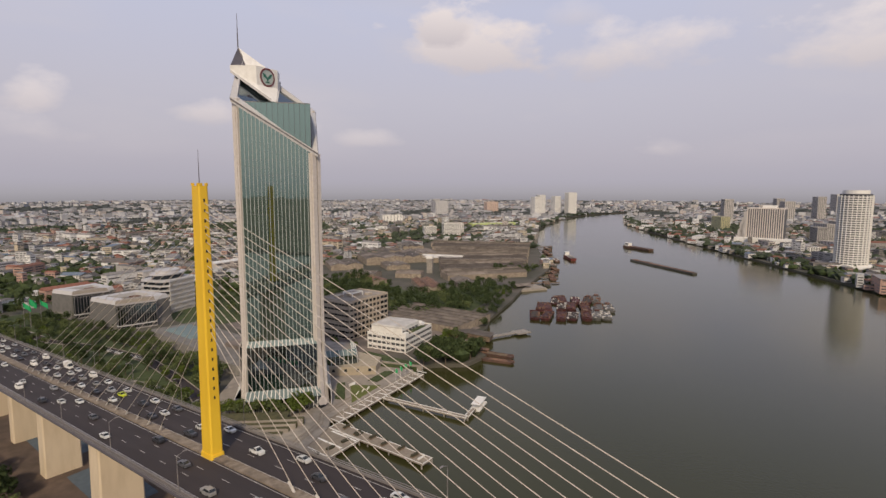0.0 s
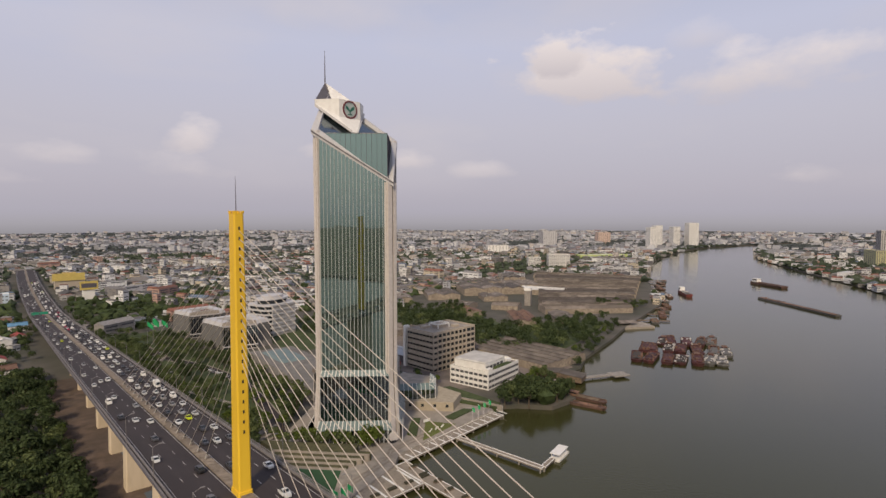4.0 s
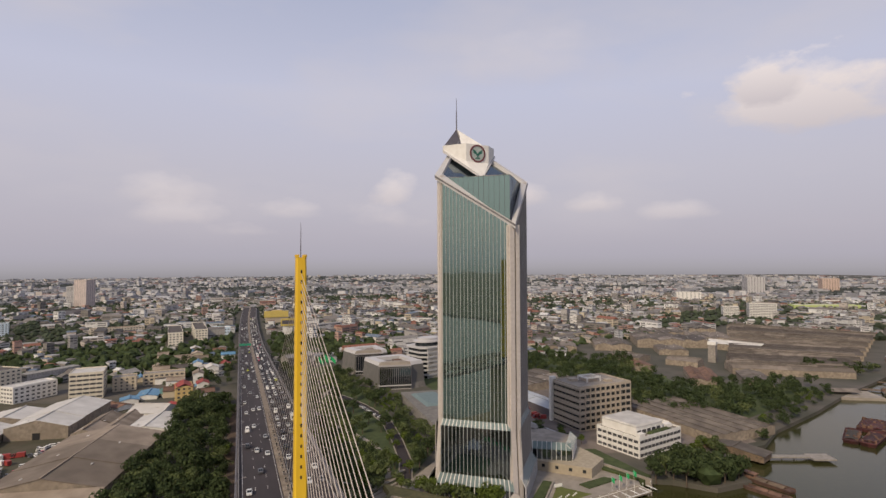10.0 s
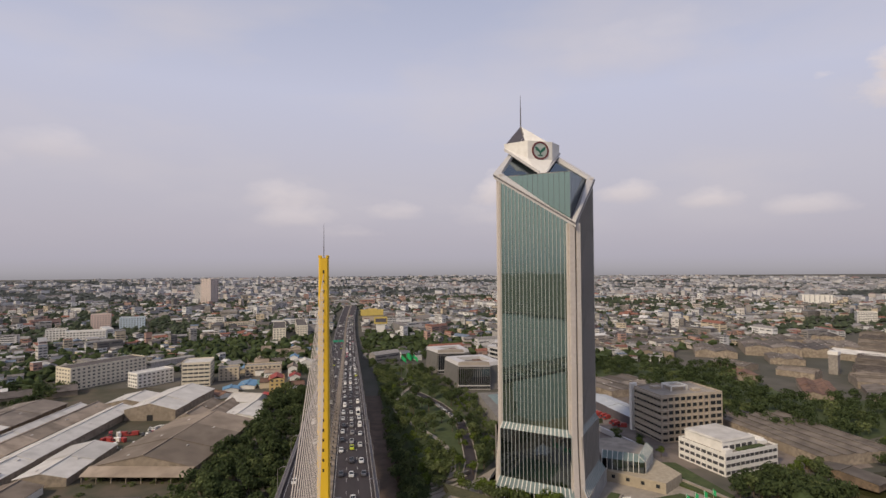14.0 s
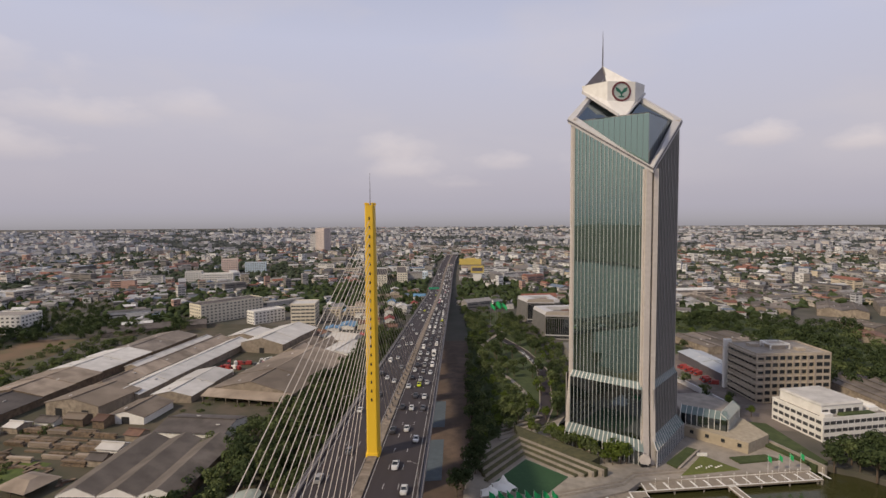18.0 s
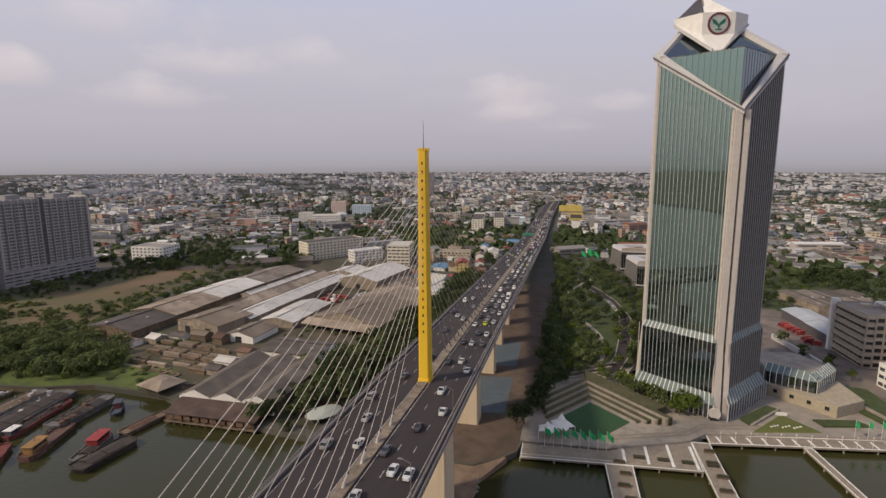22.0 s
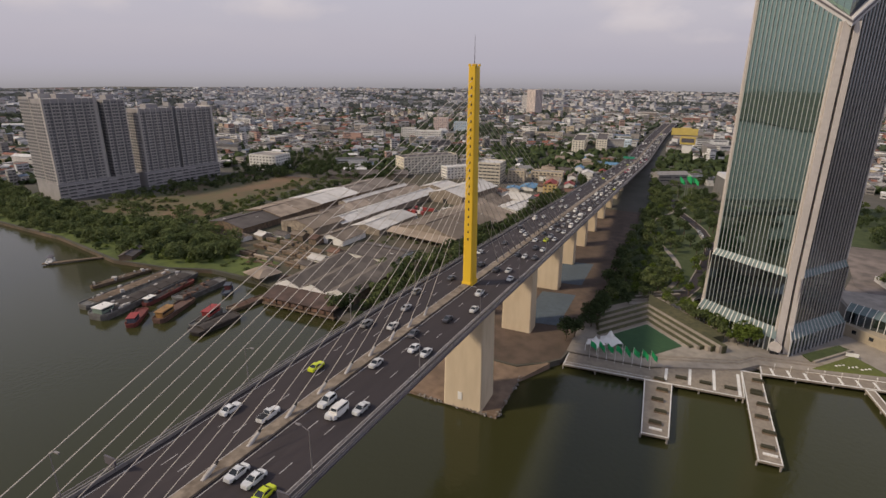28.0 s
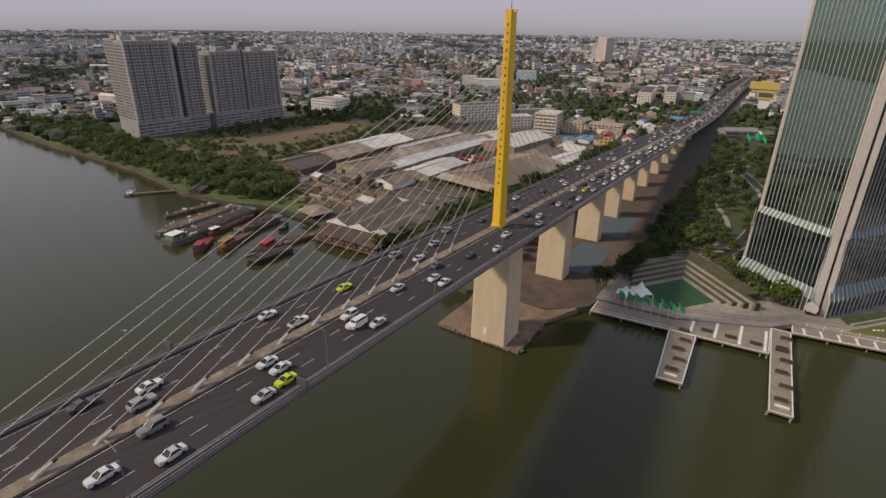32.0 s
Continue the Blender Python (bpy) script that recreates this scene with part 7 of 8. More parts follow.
far_block("white_block", "white five-storey block among low houses", "apartment block", -452, 782, 26, 20, 18, 0.3, M_white, 5, (6, 4))
far_block("white_block", "long white four-storey block among low houses", "apartment block", -408, 778, 52, 18, 15, 0.25, M_white, 4, (12, 4), M_roofl)
far_block("pink_block", "pinkish eight-storey apartment block", "apartment block", -452, 926, 30, 20, 28, 0.3, M_pinkr, 8, (7, 4))
far_block("blue_block", "pale blue six-storey block among low houses", "apartment block", -405, 940, 40, 18, 20, 0.25, M_skyr, 6, (9, 4))
far_block("shophouse_row", "long low shophouse row with a rust-red roof", "shophouse", -225, 912, 78, 18, 9, 0.3, MATS["cream render"], 3, (18, 4), M_rust)
far_block("storage_shed", "long pale grey storage shed among low houses", "shed", -240, 1250, 46, 26, 14, 0.2, M_frame, 3, (10, 5), M_roofl)

# ---------------------------------------------------------------- traffic on the bridge
def car_model(kind, paint, label):
    """A car facing +y, wheels on z = 0."""
    L, W, hb, hc, y0, y1, cat = {"saloon": (4.5, 1.76, 0.95, 1.46, -1.55, 1.05, "car"), "suv": (4.7, 1.85, 1.1, 1.78, -2.1, 0.9, "car"), "pickup": (5.2, 1.82, 1.1, 1.74, -0.5, 1.25, "pickup truck"),
                              "van": (5.0, 1.9, 1.15, 2.15, -2.42, 1.75, "van"), "bus": (11.0, 2.5, 1.3, 3.1, -5.4, 5.3, "bus"), "truck": (6.4, 2.1, 1.2, 2.4, 1.2, 3.1, "truck")}[kind]
    c = thing({"saloon": "car", "suv": "suv", "pickup": "pickup_truck", "van": "van", "bus": "bus", "truck": "truck"}[kind], label, cat, group="traffic on the bridge")
    hw, hl = W / 2, L / 2
    g = Geo()
    po = [(-hw * 0.82, -hl), (hw * 0.82, -hl), (hw, -hl + 0.45), (hw, hl - 0.6), (hw * 0.75, hl), (-hw * 0.75, hl), (-hw, hl - 0.6), (-hw, -hl + 0.45)]
    g.prism(po, 0.28, hb * 0.72)
    g.prism(po, hb * 0.72, hb, [(x * 0.93, y * 0.97) for x, y in po])
    bodyg = g
    rear = 0.25 if kind in ("suv", "van", "bus", "pickup") else 0.75
    front = 0.35 if kind in ("van", "bus") else 0.8
    cab = [(-hw * 0.9, y0), (hw * 0.9, y0), (hw * 0.9, y1), (-hw * 0.9, y1)]
    cabt = [(-hw * 0.74, y0 + rear), (hw * 0.74, y0 + rear), (hw * 0.74, y1 - front), (-hw * 0.74, y1 - front)]
    g = Geo()
    g.prism(cab, hb, hc - 0.08, cabt)
    part("window_glass", g, M_window, c)
    bodyg.prism([(x * 1.04, y) for x, y in cabt], hc - 0.1, hc, [(x * 0.96, y * 0.98) for x, y in cabt])
    for x in (-1, 1):
        for (xa, ya), (xb, yb) in ((cab[0], cabt[0]), (cab[3], cabt[3])):
            bodyg.bar((x * abs(xa), ya, hb - 0.05), (x * abs(xb), yb, hc - 0.05), 0.06, 4)
    part("body", bodyg, paint, c)
    if kind in ("van", "bus"):
        g = Geo()
        g.prism([(x * 1.02, y * 1.005) for x, y in cab], hb, lerp(hb, hc, 0.42), [(x * 1.0, y * 1.002) for x, y in cab])
        g.prism([(x * 1.06, y + 0.01) for x, y in cabt], lerp(hb, hc, 0.86), hc - 0.08)
        part("side_panel", g, paint, c)
    if kind == "pickup":
        g = Geo()
        g.box(0, -1.6, hb, 1.5, 1.9, 0.04)
        part("load_bed", g, M_dark, c)
    if kind == "truck":
        g = Geo()
        g.box(0, -1.1, 1.0, 2.1, 4.2, 1.9)
        part("cargo_box", g, M_white, c)
    wh = Geo()
    wh.bar((-0.12, 0, 0), (0.12, 0, 0), 0.33 if kind != "bus" else 0.5, 10)
    wm = wh.mesh("wheel", M_rubber)
    for x in (-hw + 0.1, hw - 0.1):
        for y in (-hl * 0.62, hl * 0.62):
            w = part("wheel", wm, M_rubber, c)
            w.location = (x, y, 0.33 if kind != "bus" else 0.5)
    return c


rnd = random.Random(21)
models = {k: car_model(k, p, l) for k, p, l in (("saloon", M_car, "saloon car on the bridge road"), ("suv", M_car, "tall estate car on the bridge road"), ("pickup", M_car, "pickup truck with an open load bed"),
                                                 ("van", M_white, "white passenger van on the bridge road"), ("bus", M_white, "pale city bus on the bridge road"), ("truck", M_white, "small white box truck"))}
taxi = car_model("saloon", M_taxi, "yellow-green taxi on the bridge road")
redcar = car_model("saloon", M_carred, "crimson saloon car on the bridge road")
LANES = (3.7, 7.5, 11.2)


def drive(model, side, lane, y, jitter=True):
    """Puts a vehicle on a lane; side 1 carries traffic towards the river, side -1 away from it."""
    x = side * LANES[lane] + (rnd.uniform(-0.35, 0.35) if jitter else 0) + deck_x(y)
    grade = deck_z(y + 0.5) - deck_z(y - 0.5)
    m = Matrix.Translation((x, y, deck_z(y) + 0.02)) @ Matrix.Rotation(math.atan(grade), 4, "X") @ Matrix.Rotation(math.pi if side > 0 else 0.0, 4, "Z")
    return copy_thing(model, m)


for side in (-1, 1):
    for lane in range(3):
        y = -190 + rnd.uniform(0, 20)
        while y < 930:
            gap = 0
            if side > 0:
                gap = rnd.uniform(15, 36) if y < 60 else rnd.uniform(9.5, 21)
            else:
                gap = rnd.uniform(26, 70) if y < 300 else rnd.uniform(16, 44)
            y += gap
            if -28 < y < -12 and lane == 0:
                continue
            r = rnd.random()
            if y > 420 and r < 0.3:
                continue
            m = models["saloon"] if r < 0.52 else models["suv"] if r < 0.66 else models["pickup"] if r < 0.80 else models["van"] if r < 0.88 else taxi if r < 0.905 else redcar if r < 0.925 else models["truck"] if r < 0.935 else models["bus"] if r < 0.95 else models["saloon"]
            if (y < 70 and r > 0.905) or (y < 430 and 0.884 < r < 0.905):
                m = models["saloon"]
            drive(m, side, lane, y)
for i, m in enumerate(list(models.values()) + [taxi, redcar]):
    y = 940 + 11 * i
    m.matrix_basis = Matrix.Translation((LANES[i % 3] + deck_x(y), y, deck_z(y) + 0.02)) @ Matrix.Rotation(math.pi, 4, "Z")
drive(taxi, 1, 2, -112.0)
drive(models["van"], 1, 1, -88.0)
# overhead sign boards on the deck edge
for x, y in ((-HALF - 0.4, -118.0), (HALF + 0.4, -112.0)):
    sg = thing("road_sign", "grey back of a small road sign on posts", "road sign")
    g = Geo()
    g.box(x, y, deck_z(y) + 1.2, 2.4, 0.3, 1.5)
    part("board", g, M_steel, sg)
    for dx in (-0.8, 0.8):
        g = Geo()
        g.bar((x + dx, y, deck_z(y) - 0.3), (x + dx, y, deck_z(y) + 1.3), 0.07, 5)
        part("post", g, M_steel, sg)
gs = thing("sign_gantry", "green direction sign on a gantry over the road", "sign gantry")
gy = 578.0
g = Geo()
for x in (-15.3, -0.6):
    g.bar((x, gy, deck_z(gy) - 0.2), (x, gy, deck_z(gy) + 6.2), 0.25, 6)
g.beam((-15.3, gy, deck_z(gy) + 5.8), (-0.6, gy, deck_z(gy) + 5.8), 0.4, 0.5)
part("frame", g, M_rail, gs)
for x in (-11.6, -4.2):
    g = Geo()
    g.box(x, gy - 0.4, deck_z(gy) + 4.0, 6.8, 0.2, 2.8)
    part("sign_panel", g, mat("sign green", (0.03, 0.28, 0.16), 0.5), gs)
# yellow hoardings beside the far road
bbd = thing("billboard", "big yellow billboard on a building beside the road", "billboard")
g = Geo()
g.box(52, 930, G, 40, 30, 18)
part("building", g, M_tan, bbd)
g = Geo()
g.box(50, 914, G + 15, 44, 0.8, 12)
part("panel", g, mat("hoarding yellow", (0.60, 0.46, 0.13), 0.6), bbd)
g = Geo()
for k in range(3):
    g.box(52, 930, G + 18 + 3 * k, 30 - 6 * k, 22 - 4 * k, 3)
part("tiered_top", g, mat("gold render", (0.58, 0.42, 0.16), 0.7), bbd)
bb2 = thing("billboard", "smaller yellow framed billboard beside the road", "billboard")
g = Geo()
g.box(58, 760, G, 14, 12, 16)
part("building", g, M_white, bb2)
g = Geo()
g.box(58, 753, G + 16, 22, 0.8, 12)
part("frame", g, MATS["hoarding yellow"], bb2)
g = Geo()
g.box(58, 752.5, G + 19, 18, 0.4, 6)
part("panel", g, M_steel, bb2)
for i in range(12):
    v = copy_thing(models["truck"], pose(-152 + (i % 4) * 4.5 + rnd.uniform(-1, 1), 228 + (i // 4) * 12 + rnd.uniform(-2, 2), G + 0.1, 0, 0, rnd.uniform(0, 360)))
    tagged(v, "small red or white truck parked between the sheds", "truck", "parked trucks in the yard")
    if i % 3:
        for ch in v.children:
            if ch.name.startswith(("body", "cargo")):
                ch.data = ch.data.copy()
                ch.data.materials[0] = M_red
# red fire vehicles and green flag masts near the offices
for i in range(8):
    v = copy_thing(models["truck"], pose(190 + 0.6 * i + rnd.uniform(-1.5, 1.5), 244 - 4.4 * i - 7 * (i > 4), G + 0.1, 0, 0, 90 + rnd.uniform(-35, 35)))
    v.name = "fire_engine"
    tagged(v, "red fire engine parked before the garage", "fire engine", "red fire engines")
    for ch in v.children:
        if ch.name.startswith(("body", "cargo")):
            ch.data = ch.data.copy()
            ch.data.materials[0] = M_red
for x, y in ((58, 396), (64, 404), (70, 398), (66, 410)):
    fl = thing("flag_mast", "tall mast with a big green flag in the park", "flag", group="green flags in the park")
    g = Geo()
    g.bar((x, y, G), (x, y, 27), 0.16, 6, 0.09)
    part("pole", g, M_rail, fl)
    g = Geo()
    for k in range(7):
        g.face(*[(x + 0.1 + q, y + 0.8 * math.sin(q * 0.8 + x), 26.6 - q * 0.9 + dz) for q, dz in ((k * 0.7, -4.2), (k * 0.7 + 0.7, -4.0), (k * 0.7 + 0.7, 0), (k * 0.7, 0))])
    part("flag", g, M_green, fl)
# junk vehicles in the yard between the sheds
for i in range(34):
    v = copy_thing(rnd.choice([models["saloon"], models["pickup"], redcar, models["van"]]), pose(-123 + rnd.uniform(-9, 7), 245 + rnd.uniform(-28, 26), G + 0.12, 0, 0, rnd.uniform(0, 360)))
    tagged(v, group="vehicles in the scrap yard")

for i in range(14):
    a = [(86.5, 236), (86, 250), (84, 262), (81.5, 278), (78.5, 292)]
    k = i / 13 * 3.99
    p, q = Vector(a[int(k)]), Vector(a[int(k) + 1])
    w = lerp(p, q, k - int(k)) + Vector((-2.4, 0))
    d = math.degrees(math.atan2(-(q - p).x, (q - p).y))
    v = copy_thing(models["saloon"], pose(w.x, w.y, G + 0.16, 0, 0, d))
    tagged(v, "car parked along the park road", "car", "parked cars in the park")

# ---------------------------------------------------------------- trees
def tree_model(h, r, leafmat, seed, n=420, label="leafy green tree with a dense rounded crown"):
    rn = random.Random(seed)
    n = int(n * 0.70)
    t = thing("tree", label, "tree")
    g = Geo()
    hh = h * 0.45
    lean = (rn.uniform(-0.4, 0.4), rn.uniform(-0.4, 0.4))
    g.bar((0, 0, -0.5), (lean[0], lean[1], hh), 0.035 * h, 7, 0.02 * h)
    lobes = []
    for i in range(rn.randint(6, 9)):
        a = 2.4 * i + rn.uniform(-0.5, 0.5)
        d = r * rn.uniform(0.25, 0.68)
        z = h * rn.uniform(0.5, 0.86)
        p = (math.cos(a) * d, math.sin(a) * d, z)
        g.bar((lean[0], lean[1], hh * rn.uniform(0.7, 1.0)), p, 0.014 * h, 5, 0.006 * h)
        lobes.append((Vector(p), r * rn.uniform(0.36, 0.58)))
    lobes.append((Vector((lean[0], lean[1], h * 0.82)), r * 0.5))
    part("trunk", g, M_bark, t)
    g = Geo()
    for i in range(n):
        c, lr = lobes[i % len(lobes)]
        d = Vector((rn.gauss(0, 1), rn.gauss(0, 1), rn.gauss(0, 0.8))).normalized()
        if d.z < -0.35 and rn.random() < 0.6:
            d.z = -d.z
        p = c + Vector((d.x, d.y, d.z * 0.8)) * lr * rn.uniform(0.72, 1.06)
        s = r * rn.uniform(0.09, 0.17)
        nrm = (d + Vector((rn.gauss(0, 0.3), rn.gauss(0, 0.3), rn.gauss(0, 0.3) + 0.2))).normalized()
        u = nrm.orthogonal().normalized()
        v = nrm.cross(u)
        k = rn.uniform(0, 6.28)
        a, b = u * math.cos(k) + v * math.sin(k), v * math.cos(k) - u * math.sin(k)
        i0 = len(g.v)
        g.v += [tuple(p + a * s), tuple(p + b * s * 0.7 + nrm * s * 0.18), tuple(p - a * s), tuple(p - b * s * 0.7 + nrm * s * 0.18), tuple(p - nrm * s * 0.25)]
        g.f += [(i0, i0 + 1, i0 + 4), (i0 + 1, i0 + 2, i0 + 4), (i0 + 2, i0 + 3, i0 + 4), (i0 + 3, i0, i0 + 4)]
    cr = part("crown", g, leafmat, t)
    cr.data.polygons.foreach_set("use_smooth", [True] * len(cr.data.polygons))
    return t


TREES = [tree_model(11, 5.2, M_leaf, 1), tree_model(12, 6.0, M_leaf2, 2, 480), tree_model(9, 4.4, M_leaf, 3, 380), tree_model(13, 5.6, M_leaf, 4, 460), tree_model(8, 4.0, M_leaf3, 5, 360, "bright yellow-green young tree"),
         tree_model(10, 5.0, M_leaf2, 6, 400), tree_model(7.5, 3.4, M_leaf3, 7, 340, "slender bright green street tree")]
rnd = random.Random(33)
for i, t in enumerate(TREES):
    t.matrix_basis = pose(-40 + 3 * i, 150 + 9 * i, G)


def plant(k, x, y, s=1.0, z=G, group=""):
    t = copy_thing(TREES[k], pose(x, y, z, 0, 0, rnd.uniform(0, 360)) @ Matrix.Scale(s, 4))
    t.scale = (s, s, s * rnd.uniform(0.9, 1.12))
    if group:
        t["group"] = group
    return t


def grove(poly, n, kinds, smin, smax, gap, group, z=G):
    poly = west(poly)
    xs, ys = [p[0] for p in poly], [p[1] for p in poly]
    got, tries = [], 0
    while len(got) < n and tries < n * 40:
        tries += 1
        x, y = rnd.uniform(min(xs), max(xs)), rnd.uniform(min(ys), max(ys))
        if not inside(poly, x, y) or (x - PAV[0] - 4) ** 2 + (y - PAV[1] + 6) ** 2 < 260 or any((x - a) ** 2 + (y - b) ** 2 < gap * gap for a, b in got):
            continue
        got.append((x, y))
        plant(rnd.choice(kinds), x, y, rnd.uniform(smin, smax), z, group)


PROTO = []
for t in TREES:
    cr_, tr_ = next(c for c in t.children if c.name.startswith("crown")), next(c for c in t.children if c.name.startswith("trunk"))
    PROTO.append((np.array([v.co[:] for v in cr_.data.vertices]), cr_.data.materials[0]))


def wood(name, poly, n, kinds, smin, smax, gap, label, z=G):
    """A thicket told as one: crowns of leaf clumps over the ground."""
    poly = west(poly)
    xs, ys = [p[0] for p in poly], [p[1] for p in poly]
    got, tries = [], 0
    by = {}
    while len(got) < n and tries < n * 30:
        tries += 1
        x, y = rnd.uniform(min(xs), max(xs)), rnd.uniform(min(ys), max(ys))
        if not inside(poly, x, y) or (x - PAV[0] - 4) ** 2 + (y - PAV[1] + 6) ** 2 < 260 or any((x - a) ** 2 + (y - b) ** 2 < gap * gap for a, b in got):
            continue
        got.append((x, y))
        v, m = PROTO[rnd.choice(kinds)]
        s, a = rnd.uniform(smin, smax), rnd.uniform(0, 6.28)
        w = v.reshape(-1, 5, 3)
        w = w[np.arange(len(w)) % 5 < 3]
        mid = w.mean(1, keepdims=True)
        w = (mid + (w - mid) * 1.08).reshape(-1, 3)
        ca, sa = math.cos(a) * s, math.sin(a) * s
        zz = w[:, 2] * s * rnd.uniform(0.85, 1.1)
        by.setdefault(m.name, []).append(np.stack([x + w[:, 0] * ca - w[:, 1] * sa, y + w[:, 0] * sa + w[:, 1] * ca, z - 1.2 + zz], -1))
    for mname, parts_ in by.items():
        v = np.concatenate(parts_)
        b = np.arange(len(v) // 5)[:, None] * 5
        f = np.concatenate([b + np.array(q) for q in ((0, 1, 4), (1, 2, 4), (2, 3, 4), (3, 0, 4))])
        me = bpy.data.meshes.new(name)
        me.vertices.add(len(v))
        me.vertices.foreach_set("co", v.astype(np.float32).ravel())
        me.loops.add(3 * len(f))
        me.loops.foreach_set("vertex_index", f.astype(np.int32).ravel())
        me.polygons.add(len(f))
        me.polygons.foreach_set("loop_start", (np.arange(len(f)) * 3).astype(np.int32))
        me.update(calc_edges=True)
        me.materials.append(MATS[mname])
        tagged(new(name, me), label, "woods", kind="stuff")


D = [0, 0, 2, 3, 5]
grove([(-62, 44), (-34, 26), (-22, 60), (-22, 340), (-55, 350), (-58, 250), (-74, 160)], 104, D, 0.75, 1.25, 5.0, "trees west of the bridge")
grove([(-82, 60), (-52, 56), (-46, 70), (-70, 140)], 18, [1, 5, 0], 0.8, 1.2, 5.0, "trees west of the bridge")
grove([(36, 118), (52, 128), (70, 124), (94, 168), (88, 300), (78, 330), (70, 420), (34, 430), (34, 130)], 80, D + [4, 4, 1, 5], 0.6, 1.0, 6.0, "trees of the park")
grove([(30, 72), (34, 80), (37, 118), (32, 200)], 16, D, 0.6, 1.0, 4.5, "trees of the park")
grove([(188, 86), (214, 68), (240, 70), (246, 94), (228, 98), (196, 96)], 26, [0, 1, 3], 0.8, 1.15, 4.6, "riverside trees", 1.5)
grove([(228, 98), (262, 106), (262, 118), (236, 112)], 10, [1, 5, 4], 0.6, 0.9, 4.6, "riverside trees")
for i in range(13):
    f = i / 12
    plant(rnd.choice([4, 6, 6]), lerp(70, 100, f) + rnd.uniform(-1.5, 1.5), lerp(121, 88, f) + rnd.uniform(-1.5, 1.5), rnd.uniform(0.8, 1.1) + 0.35 * (i > 9), 3.0, "street trees along the tower")
    plant(rnd.choice([4, 6, 5]), lerp(64, 94, f) + rnd.uniform(-1.6, 1.6), lerp(122, 88, f) + rnd.uniform(-1.6, 1.6), rnd.uniform(0.6, 0.85), 3.0, "street trees along the tower")
grove([(176, 150), (196, 132), (188, 200), (170, 210)], 8, [2, 5, 4], 0.6, 0.9, 6.0, "trees by the offices")
wood("bank_woods", [(-266, 44), (-205, 62), (-200, 92), (-258, 120), (-300, 130), (-350, 96), (-345, 60)], 125, [1, 5, 1, 4, 0], 0.4, 1.35, 4.6, "dense olive-green trees and scrub on the bank", G - 1.6)
wood("bank_woods", [(-490, 64), (-350, 58), (-345, 92), (-430, 118), (-490, 100)], 120, [1, 5, 1, 0], 0.4, 1.25, 5.0, "dense olive-green trees and scrub on the bank", G - 1.6)
wood("bank_woods", [(-640, 80), (-490, 70), (-500, 120), (-640, 150)], 80, [1, 5, 0], 0.8, 1.2, 6.0, "dense dark trees on the bank")
wood("field_scrub", [(-258, 112), (-266, 230), (-290, 320), (-345, 330), (-345, 140)], 85, [1, 5, 2, 4], 0.45, 0.9, 5.0, "scrub and small trees by the dry field", G - 2.6)
wood("field_scrub", [(-430, 100), (-360, 84), (-330, 150), (-390, 200), (-420, 190)], 50, [1, 5, 4], 0.35, 0.7, 6.0, "scrub and small trees on the dry field", G - 2.4)
wood("field_woods", [(-440, 300), (-250, 335), (-250, 400), (-440, 400)], 120, D, 0.8, 1.2, 6.0, "belt of dark trees behind the field")
wood("warehouse_woods", [(262, 200), (330, 150), (400, 165), (480, 200), (450, 236), (400, 225), (372, 262), (340, 330), (280, 340), (262, 260)], 190, D, 0.8, 1.25, 6.0, "dense dark trees among the warehouses")
wood("warehouse_woods", [(296, 108), (400, 150), (470, 178), (460, 192), (330, 140)], 50, D + [4], 0.5, 0.9, 5.0, "bushes along the river wall")
wood("warehouse_woods", [(300, 330), (380, 285), (410, 380), (330, 430), (250, 420), (270, 350)], 90, D, 0.8, 1.25, 7.0, "dense dark trees among the warehouses")
wood("station_woods", [(193, 288), (214, 284), (214, 336), (288, 354), (322, 432), (196, 432), (190, 350)], 60, D + [5, 4], 0.7, 1.1, 6.5, "trees behind the garage and the storage hall")
wood("field_woods", [(-452, 205), (-392, 218), (-372, 300), (-362, 345), (-440, 345)], 60, [1, 5, 2, 0], 0.5, 0.85, 6.0, "olive trees between the field and the condominiums", G - 1.6)
wood("field_woods", [(-480, 345), (-345, 345), (-350, 405), (-385, 455), (-425, 545), (-475, 545)], 110, [0, 2, 5, 0], 0.6, 1.05, 7.5, "dense dark trees behind the field")
wood("tower_woods", [(520, 250), (560, 215), (620, 225), (560, 262)], 26, D, 0.8, 1.2, 6.0, "trees by the warehouses")
wood("village_woods", [(-62, 340), (-22, 330), (-22, 640), (-70, 640), (-130, 470), (-100, 455)], 55, D, 0.6, 1.0, 6.0, "trees between the village houses and the bridge")
wood("village_woods", [(24, 430), (80, 440), (120, 480), (110, 640), (26, 640)], 70, D, 0.6, 1.0, 6.0, "trees along the bridge")

wood("park_woods", [(31, 74), (36, 108), (58, 128), (64, 170), (46, 230), (48, 330), (56, 430), (33, 430)], 110, [0, 5, 2, 5, 1, 4], 0.6, 1.0, 5.2, "dense dark trees of the park beside the bridge")
wood("park_woods", [(80, 150), (104, 168), (110, 300), (92, 330), (90, 240), (86, 200)], 60, [5, 2, 5, 4], 0.6, 0.95, 5.0, "park trees beside the tower")
wood("bridge_woods", [(-92, 42), (-34, 30), (-22, 60), (-22, 150), (-62, 150), (-84, 90)], 75, [0, 5, 0, 1, 3], 0.6, 1.0, 5.0, "dense sunny trees beside the bridge")
wood("bridge_woods", [(-62, 150), (-20, 150), (-20, 345), (-58, 345), (-62, 200)], 90, [0, 3, 0, 5], 0.7, 1.1, 5.4, "dense trees along the western side of the bridge")
